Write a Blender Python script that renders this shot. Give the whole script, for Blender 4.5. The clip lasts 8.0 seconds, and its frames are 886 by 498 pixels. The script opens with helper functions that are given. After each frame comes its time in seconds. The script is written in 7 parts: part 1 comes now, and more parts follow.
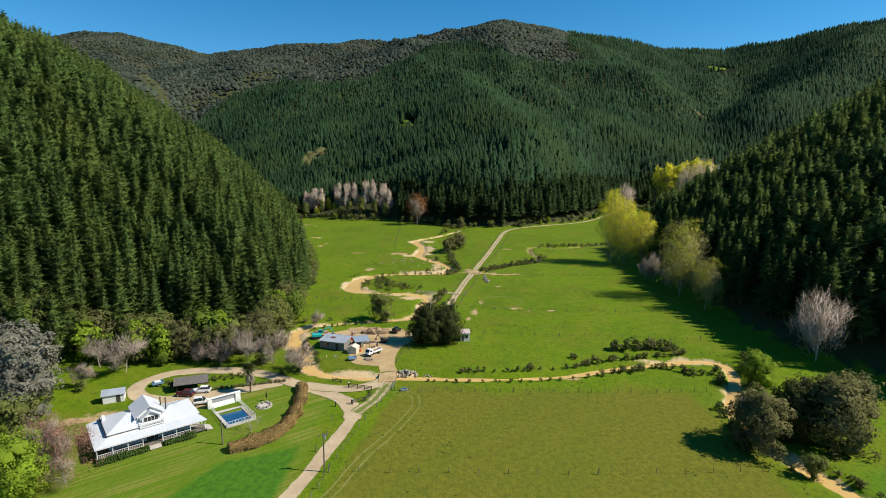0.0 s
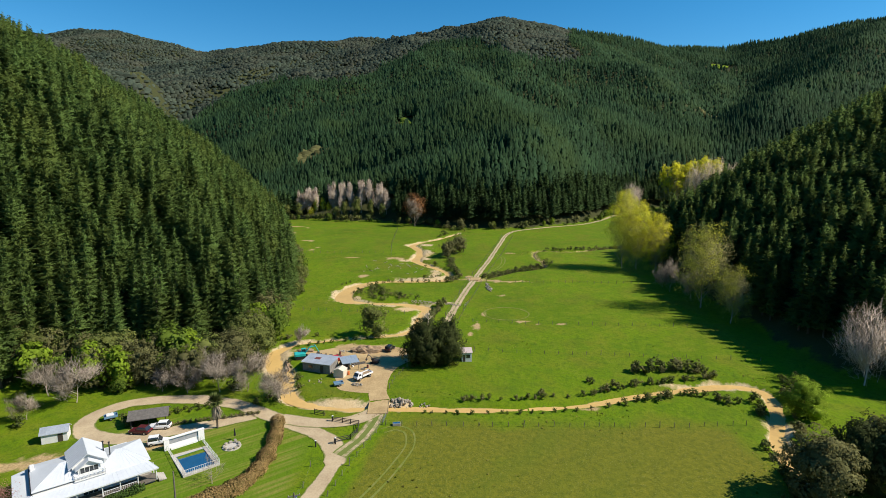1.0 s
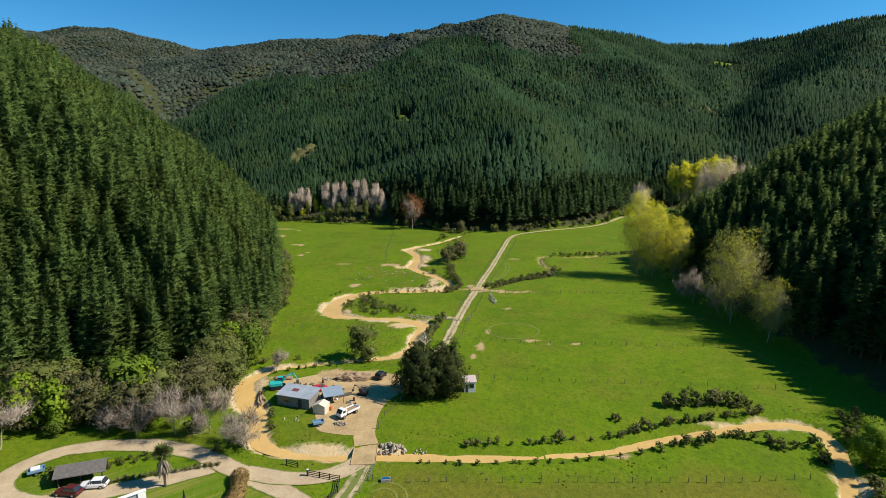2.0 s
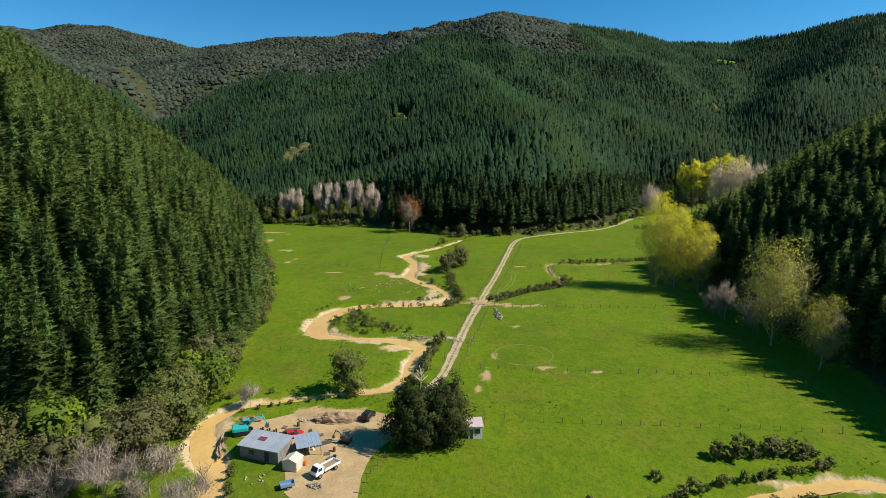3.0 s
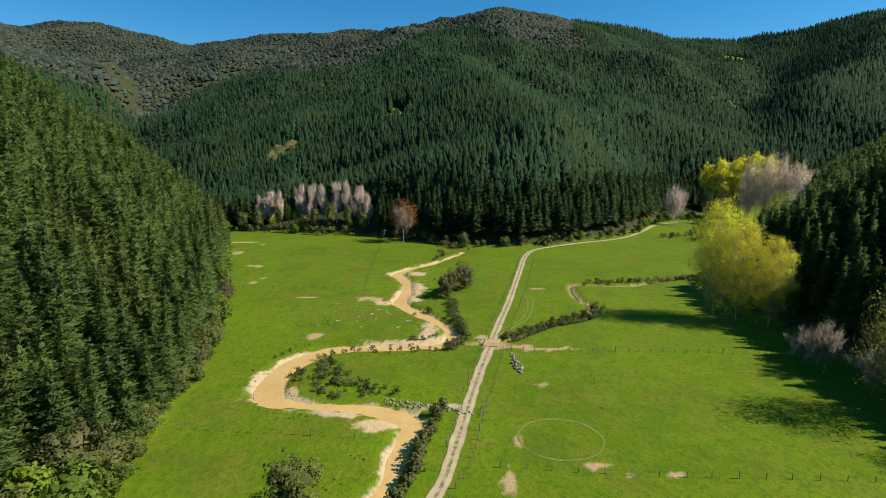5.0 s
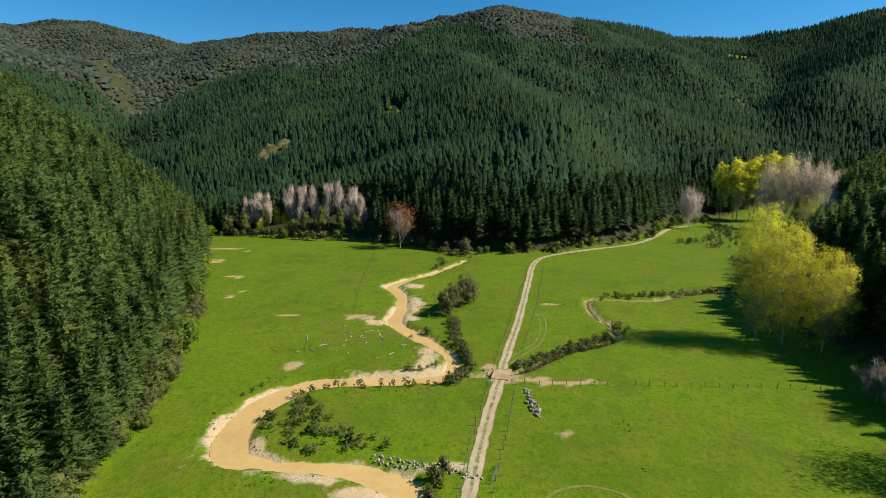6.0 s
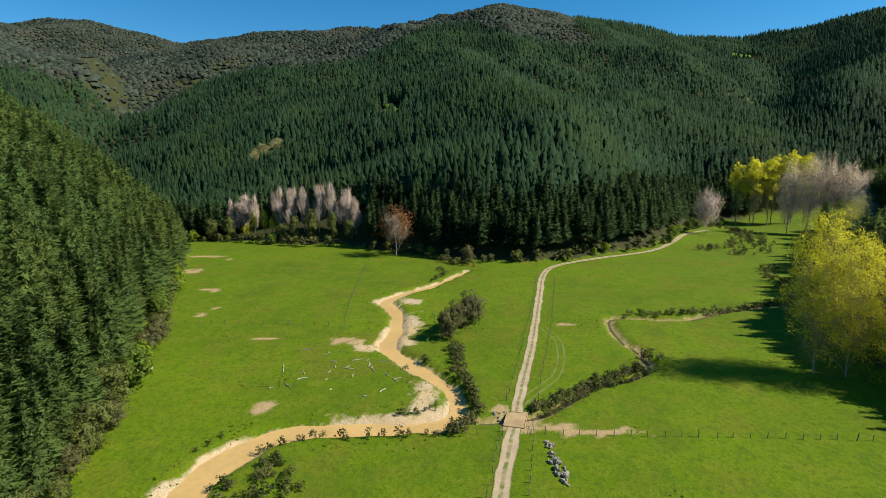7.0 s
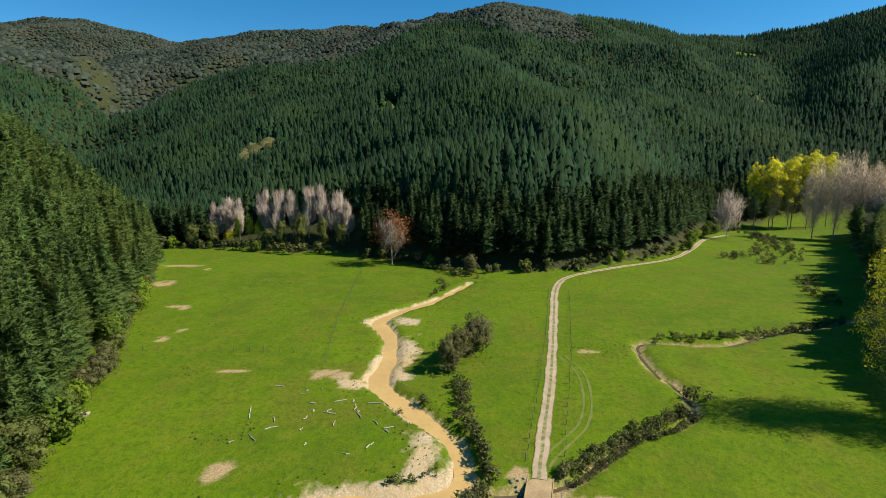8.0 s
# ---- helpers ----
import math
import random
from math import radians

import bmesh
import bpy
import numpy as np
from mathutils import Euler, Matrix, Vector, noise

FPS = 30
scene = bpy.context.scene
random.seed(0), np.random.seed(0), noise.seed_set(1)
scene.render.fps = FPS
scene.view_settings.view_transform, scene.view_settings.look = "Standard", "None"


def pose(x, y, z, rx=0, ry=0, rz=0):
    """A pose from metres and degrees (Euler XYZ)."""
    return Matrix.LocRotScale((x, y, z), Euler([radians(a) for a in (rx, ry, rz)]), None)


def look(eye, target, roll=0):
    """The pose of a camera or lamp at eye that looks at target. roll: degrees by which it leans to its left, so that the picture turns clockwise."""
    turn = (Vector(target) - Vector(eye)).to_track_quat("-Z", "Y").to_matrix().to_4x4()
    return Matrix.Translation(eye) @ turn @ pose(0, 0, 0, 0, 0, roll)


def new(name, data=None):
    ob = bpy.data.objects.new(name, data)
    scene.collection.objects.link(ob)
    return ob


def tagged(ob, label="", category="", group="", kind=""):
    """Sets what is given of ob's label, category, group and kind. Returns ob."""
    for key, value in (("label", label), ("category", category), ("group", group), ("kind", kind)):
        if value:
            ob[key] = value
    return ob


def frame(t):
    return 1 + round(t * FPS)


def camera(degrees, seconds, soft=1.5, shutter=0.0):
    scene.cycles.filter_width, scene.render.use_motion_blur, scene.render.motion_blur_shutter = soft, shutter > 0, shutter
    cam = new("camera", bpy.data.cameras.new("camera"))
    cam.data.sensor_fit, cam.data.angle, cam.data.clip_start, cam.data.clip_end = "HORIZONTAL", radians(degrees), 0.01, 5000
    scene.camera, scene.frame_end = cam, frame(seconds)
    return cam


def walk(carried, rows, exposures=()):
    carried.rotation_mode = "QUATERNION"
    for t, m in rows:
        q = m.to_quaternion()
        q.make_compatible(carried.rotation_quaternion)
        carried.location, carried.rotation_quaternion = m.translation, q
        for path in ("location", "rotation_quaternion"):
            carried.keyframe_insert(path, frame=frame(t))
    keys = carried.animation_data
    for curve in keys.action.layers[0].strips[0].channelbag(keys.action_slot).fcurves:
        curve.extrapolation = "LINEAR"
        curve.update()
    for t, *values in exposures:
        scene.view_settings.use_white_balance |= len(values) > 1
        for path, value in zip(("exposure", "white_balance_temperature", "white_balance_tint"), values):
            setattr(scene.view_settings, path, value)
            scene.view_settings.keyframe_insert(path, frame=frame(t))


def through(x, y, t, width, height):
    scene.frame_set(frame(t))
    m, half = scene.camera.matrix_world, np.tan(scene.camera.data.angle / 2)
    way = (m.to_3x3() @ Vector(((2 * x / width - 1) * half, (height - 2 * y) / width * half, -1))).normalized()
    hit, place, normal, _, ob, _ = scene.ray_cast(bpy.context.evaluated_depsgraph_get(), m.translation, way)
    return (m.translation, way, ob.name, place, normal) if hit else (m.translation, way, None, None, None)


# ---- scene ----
# ---- camera ----
cam = camera(79.5, 8.0, soft=0.9)
# seconds, x, y, z, yaw, pitch
PATH = [
    (0.0, 0.567, 0.447, 52.311, 0.164, -8.748),
    (0.5, 0.571, 9.975, 52.241, 0.115, -8.803),
    (1.0, 0.564, 20.256, 52.168, 0.066, -8.852),
    (1.5, 0.545, 31.136, 52.093, 0.017, -8.893),
    (2.0, 0.514, 42.480, 52.015, -0.032, -8.927),
    (2.5, 0.471, 54.167, 51.934, -0.080, -8.954),
    (3.0, 0.417, 66.094, 51.851, -0.129, -8.974),
    (3.5, 0.350, 78.174, 51.764, -0.177, -8.987),
    (4.0, 0.271, 90.334, 51.675, -0.225, -8.994),
    (4.5, 0.181, 102.519, 51.584, -0.273, -8.994),
    (5.0, 0.079, 114.690, 51.489, -0.321, -8.988),
    (5.5, -0.035, 126.825, 51.392, -0.368, -8.975),
    (6.0, -0.161, 138.916, 51.292, -0.416, -8.956),
    (6.5, -0.299, 150.973, 51.190, -0.463, -8.931),
    (7.0, -0.449, 163.022, 51.084, -0.510, -8.900),
    (7.5, -0.610, 175.104, 50.976, -0.558, -8.863),
    (8.0, -0.784, 187.278, 50.866, -0.604, -8.821),
]
walk(cam, [(t, pose(x, y, z, 90 + pitch, 0, yaw)) for t, x, y, z, yaw, pitch in PATH], exposures=[(0.0, 0.45), (8.0, 0.43)])

# ---- world and sun ----
SUN_ELEVATION = radians(43)
SUN_FROM = Vector((0.993, -0.11, 0)).normalized()      # where the sun stands, on the plan
world = bpy.data.worlds.new("daylight")
scene.world = world
world.use_nodes = True
wn = world.node_tree.nodes
sky = wn.new("ShaderNodeTexSky")
sky.sky_type, sky.sun_disc = "NISHITA", False
sky.sun_elevation, sky.sun_rotation = SUN_ELEVATION, math.atan2(SUN_FROM.x, SUN_FROM.y)
sky.air_density, sky.dust_density, sky.ozone_density, sky.altitude = 1.0, 0.0, 4.0, 1500
wn["Background"].inputs["Strength"].default_value = 0.1
deep = wn.new("ShaderNodeHueSaturation")
deep.inputs["Hue"].default_value, deep.inputs["Saturation"].default_value = 0.490, 1.33
world.node_tree.links.new(sky.outputs["Color"], deep.inputs["Color"])
world.node_tree.links.new(deep.outputs["Color"], wn["Background"].inputs["Color"])
sun = new("sun", bpy.data.lights.new("sun", "SUN"))
sun.data.energy, sun.data.angle, sun.data.color = 4.8, radians(0.5), (1.0, 0.92, 0.79)
to_sun = Vector((SUN_FROM.x * math.cos(SUN_ELEVATION), SUN_FROM.y * math.cos(SUN_ELEVATION), math.sin(SUN_ELEVATION)))
sun.matrix_world = look(to_sun * 300, (0, 0, 0))


# ---- materials ----
def mat(name, color, rough=0.8, metal=0.0, vary=0.25, scale=1.0, color2=None, bump=0.0, tint=0.0, spec=0.3, fine=7.0, island=0.0, pick=0.0):
    """A procedural surface: two colours mixed by noise at two sizes, with optional relief and variation."""
    m = bpy.data.materials.new(name)
    m.use_nodes = True
    nt, n = m.node_tree, m.node_tree.nodes
    bsdf = n["Principled BSDF"]
    bsdf.inputs["Roughness"].default_value, bsdf.inputs["Metallic"].default_value = rough, metal
    bsdf.inputs["Specular IOR Level"].default_value = spec
    co = n.new("ShaderNodeTexCoord")
    a, b = n.new("ShaderNodeTexNoise"), n.new("ShaderNodeTexNoise")
    a.inputs["Scale"].default_value, b.inputs["Scale"].default_value = scale, scale * fine
    a.inputs["Detail"].default_value, b.inputs["Detail"].default_value = 3, 2
    for q in (a, b):
        nt.links.new(co.outputs["Object"], q.inputs["Vector"])
    mid = n.new("ShaderNodeMath")
    mid.operation = "MULTIPLY_ADD"
    nt.links.new(a.outputs["Fac"], mid.inputs[0])
    mid.inputs[1].default_value = 0.6
    half = n.new("ShaderNodeMath")
    half.operation = "MULTIPLY"
    nt.links.new(b.outputs["Fac"], half.inputs[0])
    half.inputs[1].default_value = 0.4
    nt.links.new(half.outputs[0], mid.inputs[2])
    ramp = n.new("ShaderNodeMapRange")
    ramp.inputs["From Min"].default_value, ramp.inputs["From Max"].default_value = 0.35, 0.65
    nt.links.new(mid.outputs[0], ramp.inputs["Value"])
    mix = n.new("ShaderNodeMix")
    mix.data_type = "RGBA"
    c2 = color2 or tuple(c * (1 - vary) for c in color)
    mix.inputs["A"].default_value, mix.inputs["B"].default_value = (*color, 1), (*c2, 1)
    nt.links.new(ramp.outputs[0], mix.inputs["Factor"])
    out = mix.outputs["Result"]
    for amount, source in ((tint, "tint"), (island, "island"), (pick, "object")):
        if amount:
            if source == "tint":
                src = n.new("ShaderNodeAttribute")
                src.attribute_name = "tint"
                sock = src.outputs["Fac"]
            elif source == "island":
                sock = n.new("ShaderNodeNewGeometry").outputs["Random Per Island"]
            else:
                sock = n.new("ShaderNodeObjectInfo").outputs["Random"]
            r = n.new("ShaderNodeMapRange")
            r.inputs["To Min"].default_value, r.inputs["To Max"].default_value = 1 - amount, 1 + amount
            nt.links.new(sock, r.inputs["Value"])
            hsv = n.new("ShaderNodeHueSaturation")
            nt.links.new(out, hsv.inputs["Color"])
            nt.links.new(r.outputs[0], hsv.inputs["Value"])
            out = hsv.outputs["Color"]
    nt.links.new(out, bsdf.inputs["Base Color"])
    if bump:
        bp = n.new("ShaderNodeBump")
        bp.inputs["Strength"].default_value, bp.inputs["Distance"].default_value = 0.6, bump
        nt.links.new(mid.outputs[0], bp.inputs["Height"])
        nt.links.new(bp.outputs["Normal"], bsdf.inputs["Normal"])
    return m


def leafy_mat(name, color, color2, through=0.25, tint=0.35, scale=0.6, island=0.15, patch=None, patch_size=60.0, open_by=0.0, needle=2.2):
    """Foliage: a dull leaf surface that lets some light through; with patch, whole groups of trees lean to another colour; with open_by, the sprays have gaps between their needles."""
    m = mat(name, color, 0.8, color2=color2, scale=scale, tint=tint, spec=0.08, island=island)
    nt, n = m.node_tree, m.node_tree.nodes
    bsdf = n["Principled BSDF"]
    src = bsdf.inputs["Base Color"].links[0].from_socket
    if patch:
        ns, r, q = n.new("ShaderNodeTexNoise"), n.new("ShaderNodeMapRange"), n.new("ShaderNodeMix")
        ns.inputs["Scale"].default_value, ns.inputs["Detail"].default_value = 1 / patch_size, 5
        nt.links.new(n.new("ShaderNodeNewGeometry").outputs["Position"], ns.inputs["Vector"])
        r.inputs["From Min"].default_value, r.inputs["From Max"].default_value, r.inputs["To Max"].default_value = 0.45, 0.68, 0.75
        nt.links.new(ns.outputs["Fac"], r.inputs["Value"])
        q.data_type = "RGBA"
        nt.links.new(r.outputs[0], q.inputs["Factor"])
        nt.links.new(src, q.inputs["A"])
        q.inputs["B"].default_value = (*patch, 1)
        src = q.outputs["Result"]
        nt.links.new(src, bsdf.inputs["Base Color"])
    tr, mx = n.new("ShaderNodeBsdfTranslucent"), n.new("ShaderNodeMixShader")
    nt.links.new(src, tr.inputs["Color"])
    mx.inputs[0].default_value = through
    nt.links.new(bsdf.outputs[0], mx.inputs[1])
    nt.links.new(tr.outputs[0], mx.inputs[2])
    out = mx.outputs[0]
    if open_by:
        fine, cut, air, gap = n.new("ShaderNodeTexNoise"), n.new("ShaderNodeMath"), n.new("ShaderNodeBsdfTransparent"), n.new("ShaderNodeMixShader")
        fine.inputs["Scale"].default_value, fine.inputs["Detail"].default_value = needle, 1
        nt.links.new(n.new("ShaderNodeNewGeometry").outputs["Position"], fine.inputs["Vector"])
        cut.operation, cut.inputs[1].default_value = "GREATER_THAN", 0.5 + open_by
        nt.links.new(fine.outputs["Fac"], cut.inputs[0])
        nt.links.new(cut.outputs[0], gap.inputs[0])
        nt.links.new(out, gap.inputs[1])
        nt.links.new(air.outputs[0], gap.inputs[2])
        out = gap.outputs[0]
    nt.links.new(out, n["Material Output"].inputs["Surface"])
    return m


PINE = leafy_mat("pine_needles", (0.108, 0.172, 0.042), (0.074, 0.124, 0.035), 0.4, tint=0.3, scale=0.9, patch=(0.138, 0.180, 0.040), patch_size=25, open_by=0.03, needle=3.0)
# Far pines: the bluish haze of distance is put into the needle colour.
PINE_FAR = leafy_mat("hazed_pine_needles", (0.042, 0.088, 0.036), (0.030, 0.066, 0.031), 0.4, tint=0.3, scale=0.03, patch=(0.054, 0.094, 0.031), patch_size=70)
PINE_EDGE = leafy_mat("dark_pine_needles", (0.056, 0.100, 0.032), (0.038, 0.068, 0.025), 0.35, tint=0.3, scale=0.9, open_by=0.04, needle=1.6)
BUSH_FAR = leafy_mat("native_bush_leaves", (0.078, 0.098, 0.068), (0.048, 0.066, 0.048), 0.35, tint=0.5, scale=0.02, patch=(0.104, 0.106, 0.072), patch_size=110)
LEAF_OLIVE = leafy_mat("olive_leaves", (0.205, 0.228, 0.060), (0.120, 0.145, 0.040), 0.4)
LEAF_DARK = leafy_mat("dark_leaves", (0.074, 0.090, 0.026), (0.045, 0.058, 0.018), 0.3)
LEAF_SCRUB = leafy_mat("dark_scrub_leaves", (0.105, 0.130, 0.036), (0.070, 0.088, 0.026), 0.3)
LEAF_BROWN = leafy_mat("brownish_leaves", (0.195, 0.185, 0.076), (0.122, 0.128, 0.048), 0.4)
LEAF_GREEN = leafy_mat("fresh_green_leaves", (0.170, 0.245, 0.032), (0.100, 0.155, 0.024), 0.4)
LEAF_LIME = leafy_mat("lime_leaves", (0.30, 0.42, 0.035), (0.20, 0.29, 0.03), 0.45)
LEAF_YELLOW = leafy_mat("spring_yellow_leaves", (0.82, 0.78, 0.05), (0.70, 0.67, 0.05), 0.55, tint=0.12)
LEAF_PALE = leafy_mat("pale_yellow_green_leaves", (0.52, 0.53, 0.07), (0.38, 0.40, 0.06), 0.4, tint=0.25)
LEAF_GREY = leafy_mat("silver_grey_leaves", (0.26, 0.25, 0.20), (0.15, 0.155, 0.11), 0.3)
LEAF_PINK = leafy_mat("pink_blossom", (0.50, 0.27, 0.22), (0.36, 0.19, 0.14), 0.45)
LEAF_RUSSET = leafy_mat("russet_leaves", (0.32, 0.15, 0.06), (0.20, 0.10, 0.045), 0.3)
HEDGE_RED = leafy_mat("copper_hedge_leaves", (0.40, 0.27, 0.11), (0.22, 0.16, 0.06), 0.3)
TWIG_MAUVE = mat("mauve_grey_twigs", (0.60, 0.50, 0.41), 0.9, scale=0.3, vary=0.25, tint=0.2)
BARK = mat("bark", (0.13, 0.105, 0.08), 0.9, scale=2.0, vary=0.5, bump=0.02)
TWIG = mat("grey_twigs", (0.40, 0.335, 0.26), 0.9, scale=0.5, vary=0.35, tint=0.2)
TWIG_PALE = mat("pale_yellow_grey_twigs", (0.40, 0.37, 0.15), 0.9, scale=0.5, vary=0.3, tint=0.2)
# Lightened to offset the shade on the far poplars; the snag shares it.
TWIG_BEIGE_LIT = mat("lit_beige_twigs", (0.78, 0.64, 0.46), 0.9, scale=0.3, vary=0.2, tint=0.2)
TWIG_PINK = mat("pinkish_twigs", (0.42, 0.355, 0.28), 0.9, scale=0.5, vary=0.3, tint=0.2)
WATER = mat("muddy_water", (0.60, 0.395, 0.14), 0.45, color2=(0.49, 0.32, 0.115), scale=0.12, bump=0.01, spec=0.25)


# ---- mesh helpers ----
def link_mats(me, materials):
    for m in materials if isinstance(materials, (list, tuple)) else [materials]:
        me.materials.append(m)


def tri_mesh(name, verts, faces, material, tint=None, smooth=False, attrs=None, normals=None):
    """A mesh from arrays of points and triangles (or quads)."""
    verts, faces = np.asarray(verts, np.float32), np.asarray(faces, np.int32)
    me = bpy.data.meshes.new(name)
    k = faces.shape[1]
    me.vertices.add(len(verts))
    me.vertices.foreach_set("co", verts.ravel())
    me.loops.add(faces.size)
    me.loops.foreach_set("vertex_index", faces.ravel())
    me.polygons.add(len(faces))
    me.polygons.foreach_set("loop_start", np.arange(0, faces.size, k, dtype=np.int32))
    me.polygons.foreach_set("use_smooth", np.full(len(faces), smooth))
    for key, values in {**({} if tint is None else {"tint": tint}), **(attrs or {})}.items():
        me.attributes.new(key, "FLOAT", "POINT").data.foreach_set("value", np.asarray(values, np.float32))
    me.update(calc_edges=True)
    link_mats(me, material)
    if normals is not None:
        me.polygons.foreach_set("use_smooth", np.full(len(faces), True))
        me.normals_split_custom_set_from_vertices(np.asarray(normals, np.float32))
    return me


def part(name, bm, material, parent=None, label="", at=None, smooth=False):
    """Links a bmesh (or a ready mesh) as one mesh object under a thing or part."""
    if isinstance(bm, bpy.types.Mesh):
        me = bm
    else:
        me = bpy.data.meshes.new(name)
        bmesh.ops.recalc_face_normals(bm, faces=bm.faces)
        bm.to_mesh(me)
        bm.free()
        link_mats(me, material)
        if smooth:
            me.polygons.foreach_set("use_smooth", np.full(len(me.polygons), True))
    ob = new(name, me)
    if parent:
        ob.parent = parent
    if at is not None:
        ob.matrix_basis = at
    return tagged(ob, label) if label else ob


def thing(name, m, label, category, group="", kind=""):
    ob = new(name)
    ob.empty_display_size = 0.5
    ob.matrix_basis = m
    return tagged(ob, label, category, group, kind)


def box(bm, x0, x1, y0, y1, z0, z1, bevel=0.0, m=None):
    vs = [bm.verts.new(((m @ Vector(p)) if m else p)) for p in ((x0, y0, z0), (x1, y0, z0), (x1, y1, z0), (x0, y1, z0), (x0, y0, z1), (x1, y0, z1), (x1, y1, z1), (x0, y1, z1))]
    fs = [bm.faces.new([vs[i] for i in f]) for f in ((3, 2, 1, 0), (4, 5, 6, 7), (0, 1, 5, 4), (1, 2, 6, 5), (2, 3, 7, 6), (3, 0, 4, 7))]
    if bevel:
        bmesh.ops.bevel(bm, geom=list({e for f in fs for e in f.edges}), offset=bevel, segments=1, affect="EDGES")
    return bm


def B(*a, **k):
    return box(bmesh.new(), *a, **k)


def prism(bm, outline, y0, y1, m=None):
    """Extrudes an outline of (x, z) points along y."""
    f = [bm.verts.new((m @ Vector((x, y0, z))) if m else (x, y0, z)) for x, z in outline]
    g = [bm.verts.new((m @ Vector((x, y1, z))) if m else (x, y1, z)) for x, z in outline]
    n = len(outline)
    bm.faces.new(f), bm.faces.new(g[::-1])
    for i in range(n):
        bm.faces.new((f[i], g[i], g[(i + 1) % n], f[(i + 1) % n]))
    return bm


def rod(bm, a, b, r0, r1=None, n=6):
    """A tapered round bar from a to b."""
    a, b = Vector(a), Vector(b)
    q = (b - a).to_track_quat("Z", "Y").to_matrix()
    rings = []
    for p, r in ((a, r0), (b, r0 if r1 is None else r1)):
        rings.append([bm.verts.new(p + q @ Vector((r * math.cos(2 * math.pi * i / n), r * math.sin(2 * math.pi * i / n), 0))) for i in range(n)])
    for i in range(n):
        bm.faces.new((rings[0][i], rings[0][(i + 1) % n], rings[1][(i + 1) % n], rings[1][i]))
    bm.faces.new(rings[0][::-1]), bm.faces.new(rings[1])
    return bm


def spline(points, step=1.5, closed=False):
    """A smooth curve through plan points, in even steps."""
    p = np.array(points, float)
    if closed:
        p = np.vstack([p[-1:], p, p[:2]])
    else:
        p = np.vstack([2 * p[0] - p[1], p, 2 * p[-1] - p[-2]])
    out = []
    for i in range(1, len(p) - 2):
        n = max(2, int(np.linalg.norm(p[i + 1] - p[i]) / step))
        for t in np.arange(n)[:, None] / n:
            out.append(0.5 * (2 * p[i] + (p[i + 1] - p[i - 1]) * t + (2 * p[i - 1] - 5 * p[i] + 4 * p[i + 1] - p[i + 2]) * t ** 2 + (3 * p[i] - p[i - 1] - 3 * p[i + 1] + p[i + 2]) * t ** 3))
    out = np.vstack(out)
    return out if closed else np.vstack([out, p[-2:-1]])


def line_distance(x, y, pts, side=False, value=None):
    """Distance from places to a plan polyline; with side, positive on its left; with value, also the nearest interpolated value."""
    pts = np.asarray(pts, float)
    best, val = np.full(x.shape, 1e9), np.zeros(x.shape)
    for i in range(len(pts) - 1):
        (ax, ay), (bx, by) = pts[i][:2], pts[i + 1][:2]
        dx, dy = bx - ax, by - ay
        t = np.clip(((x - ax) * dx + (y - ay) * dy) / (dx * dx + dy * dy + 1e-9), 0, 1)
        d = np.hypot(x - ax - t * dx, y - ay - t * dy)
        near = d < np.abs(best)
        sgn = np.where(dx * (y - ay) - dy * (x - ax) > 0, 1, -1) if side else 1
        best = np.where(near, d * sgn, best)
        if value is not None:
            val = np.where(near, value[i] + t * (value[i + 1] - value[i]), val)
    return best if value is None else (best, val)


def smooth_noise(x, y, size, seed=0, octaves=3):
    """Cheap value noise on the plan, about -1 to 1."""
    out, amp = np.zeros(np.shape(x)), 1.0
    for o in range(octaves):
        u, v = np.asarray(x) / size + 17.3 * (seed + o), np.asarray(y) / size - 9.1 * (seed + o)
        i, j = np.floor(u).astype(np.int64), np.floor(v).astype(np.int64)
        fu, fv = u - i, v - j
        fu, fv = fu * fu * (3 - 2 * fu), fv * fv * (3 - 2 * fv)

        def h(a, b):
            s = np.sin(a * 127.1 + b * 311.7 + seed * 74.7) * 43758.5453
            return (s - np.floor(s)) * 2 - 1
        out = out + amp * ((h(i, j) * (1 - fu) + h(i + 1, j) * fu) * (1 - fv) + (h(i, j + 1) * (1 - fu) + h(i + 1, j + 1) * fu) * fv)
        amp, size = amp * 0.5, size * 0.5
    return out


# ---- the lie of the land ----
LEFT_FOOT = [(-150, -400), (-135, 60), (-125, 125), (-105, 152), (-82, 168), (-60, 180), (-55, 200), (-58, 235), (-68, 272), (-83, 307), (-94, 345), (-106, 382), (-126, 430), (-160, 478), (-300, 640), (-500, 980)]
RIGHT_FOOT = [(160, -400), (150, 60), (128, 140), (113, 160), (107, 180), (106, 225), (108, 257), (107, 300), (110, 322), (135, 345), (165, 390), (240, 498), (330, 600), (520, 800)]
FAR_EDGE = [(-175, 478), (-150, 474), (-112, 469), (-80, 458), (-50, 452), (-20, 430), (12, 412), (46, 408), (80, 422), (120, 455), (152, 494), (180, 540), (215, 575), (280, 592), (420, 640)]
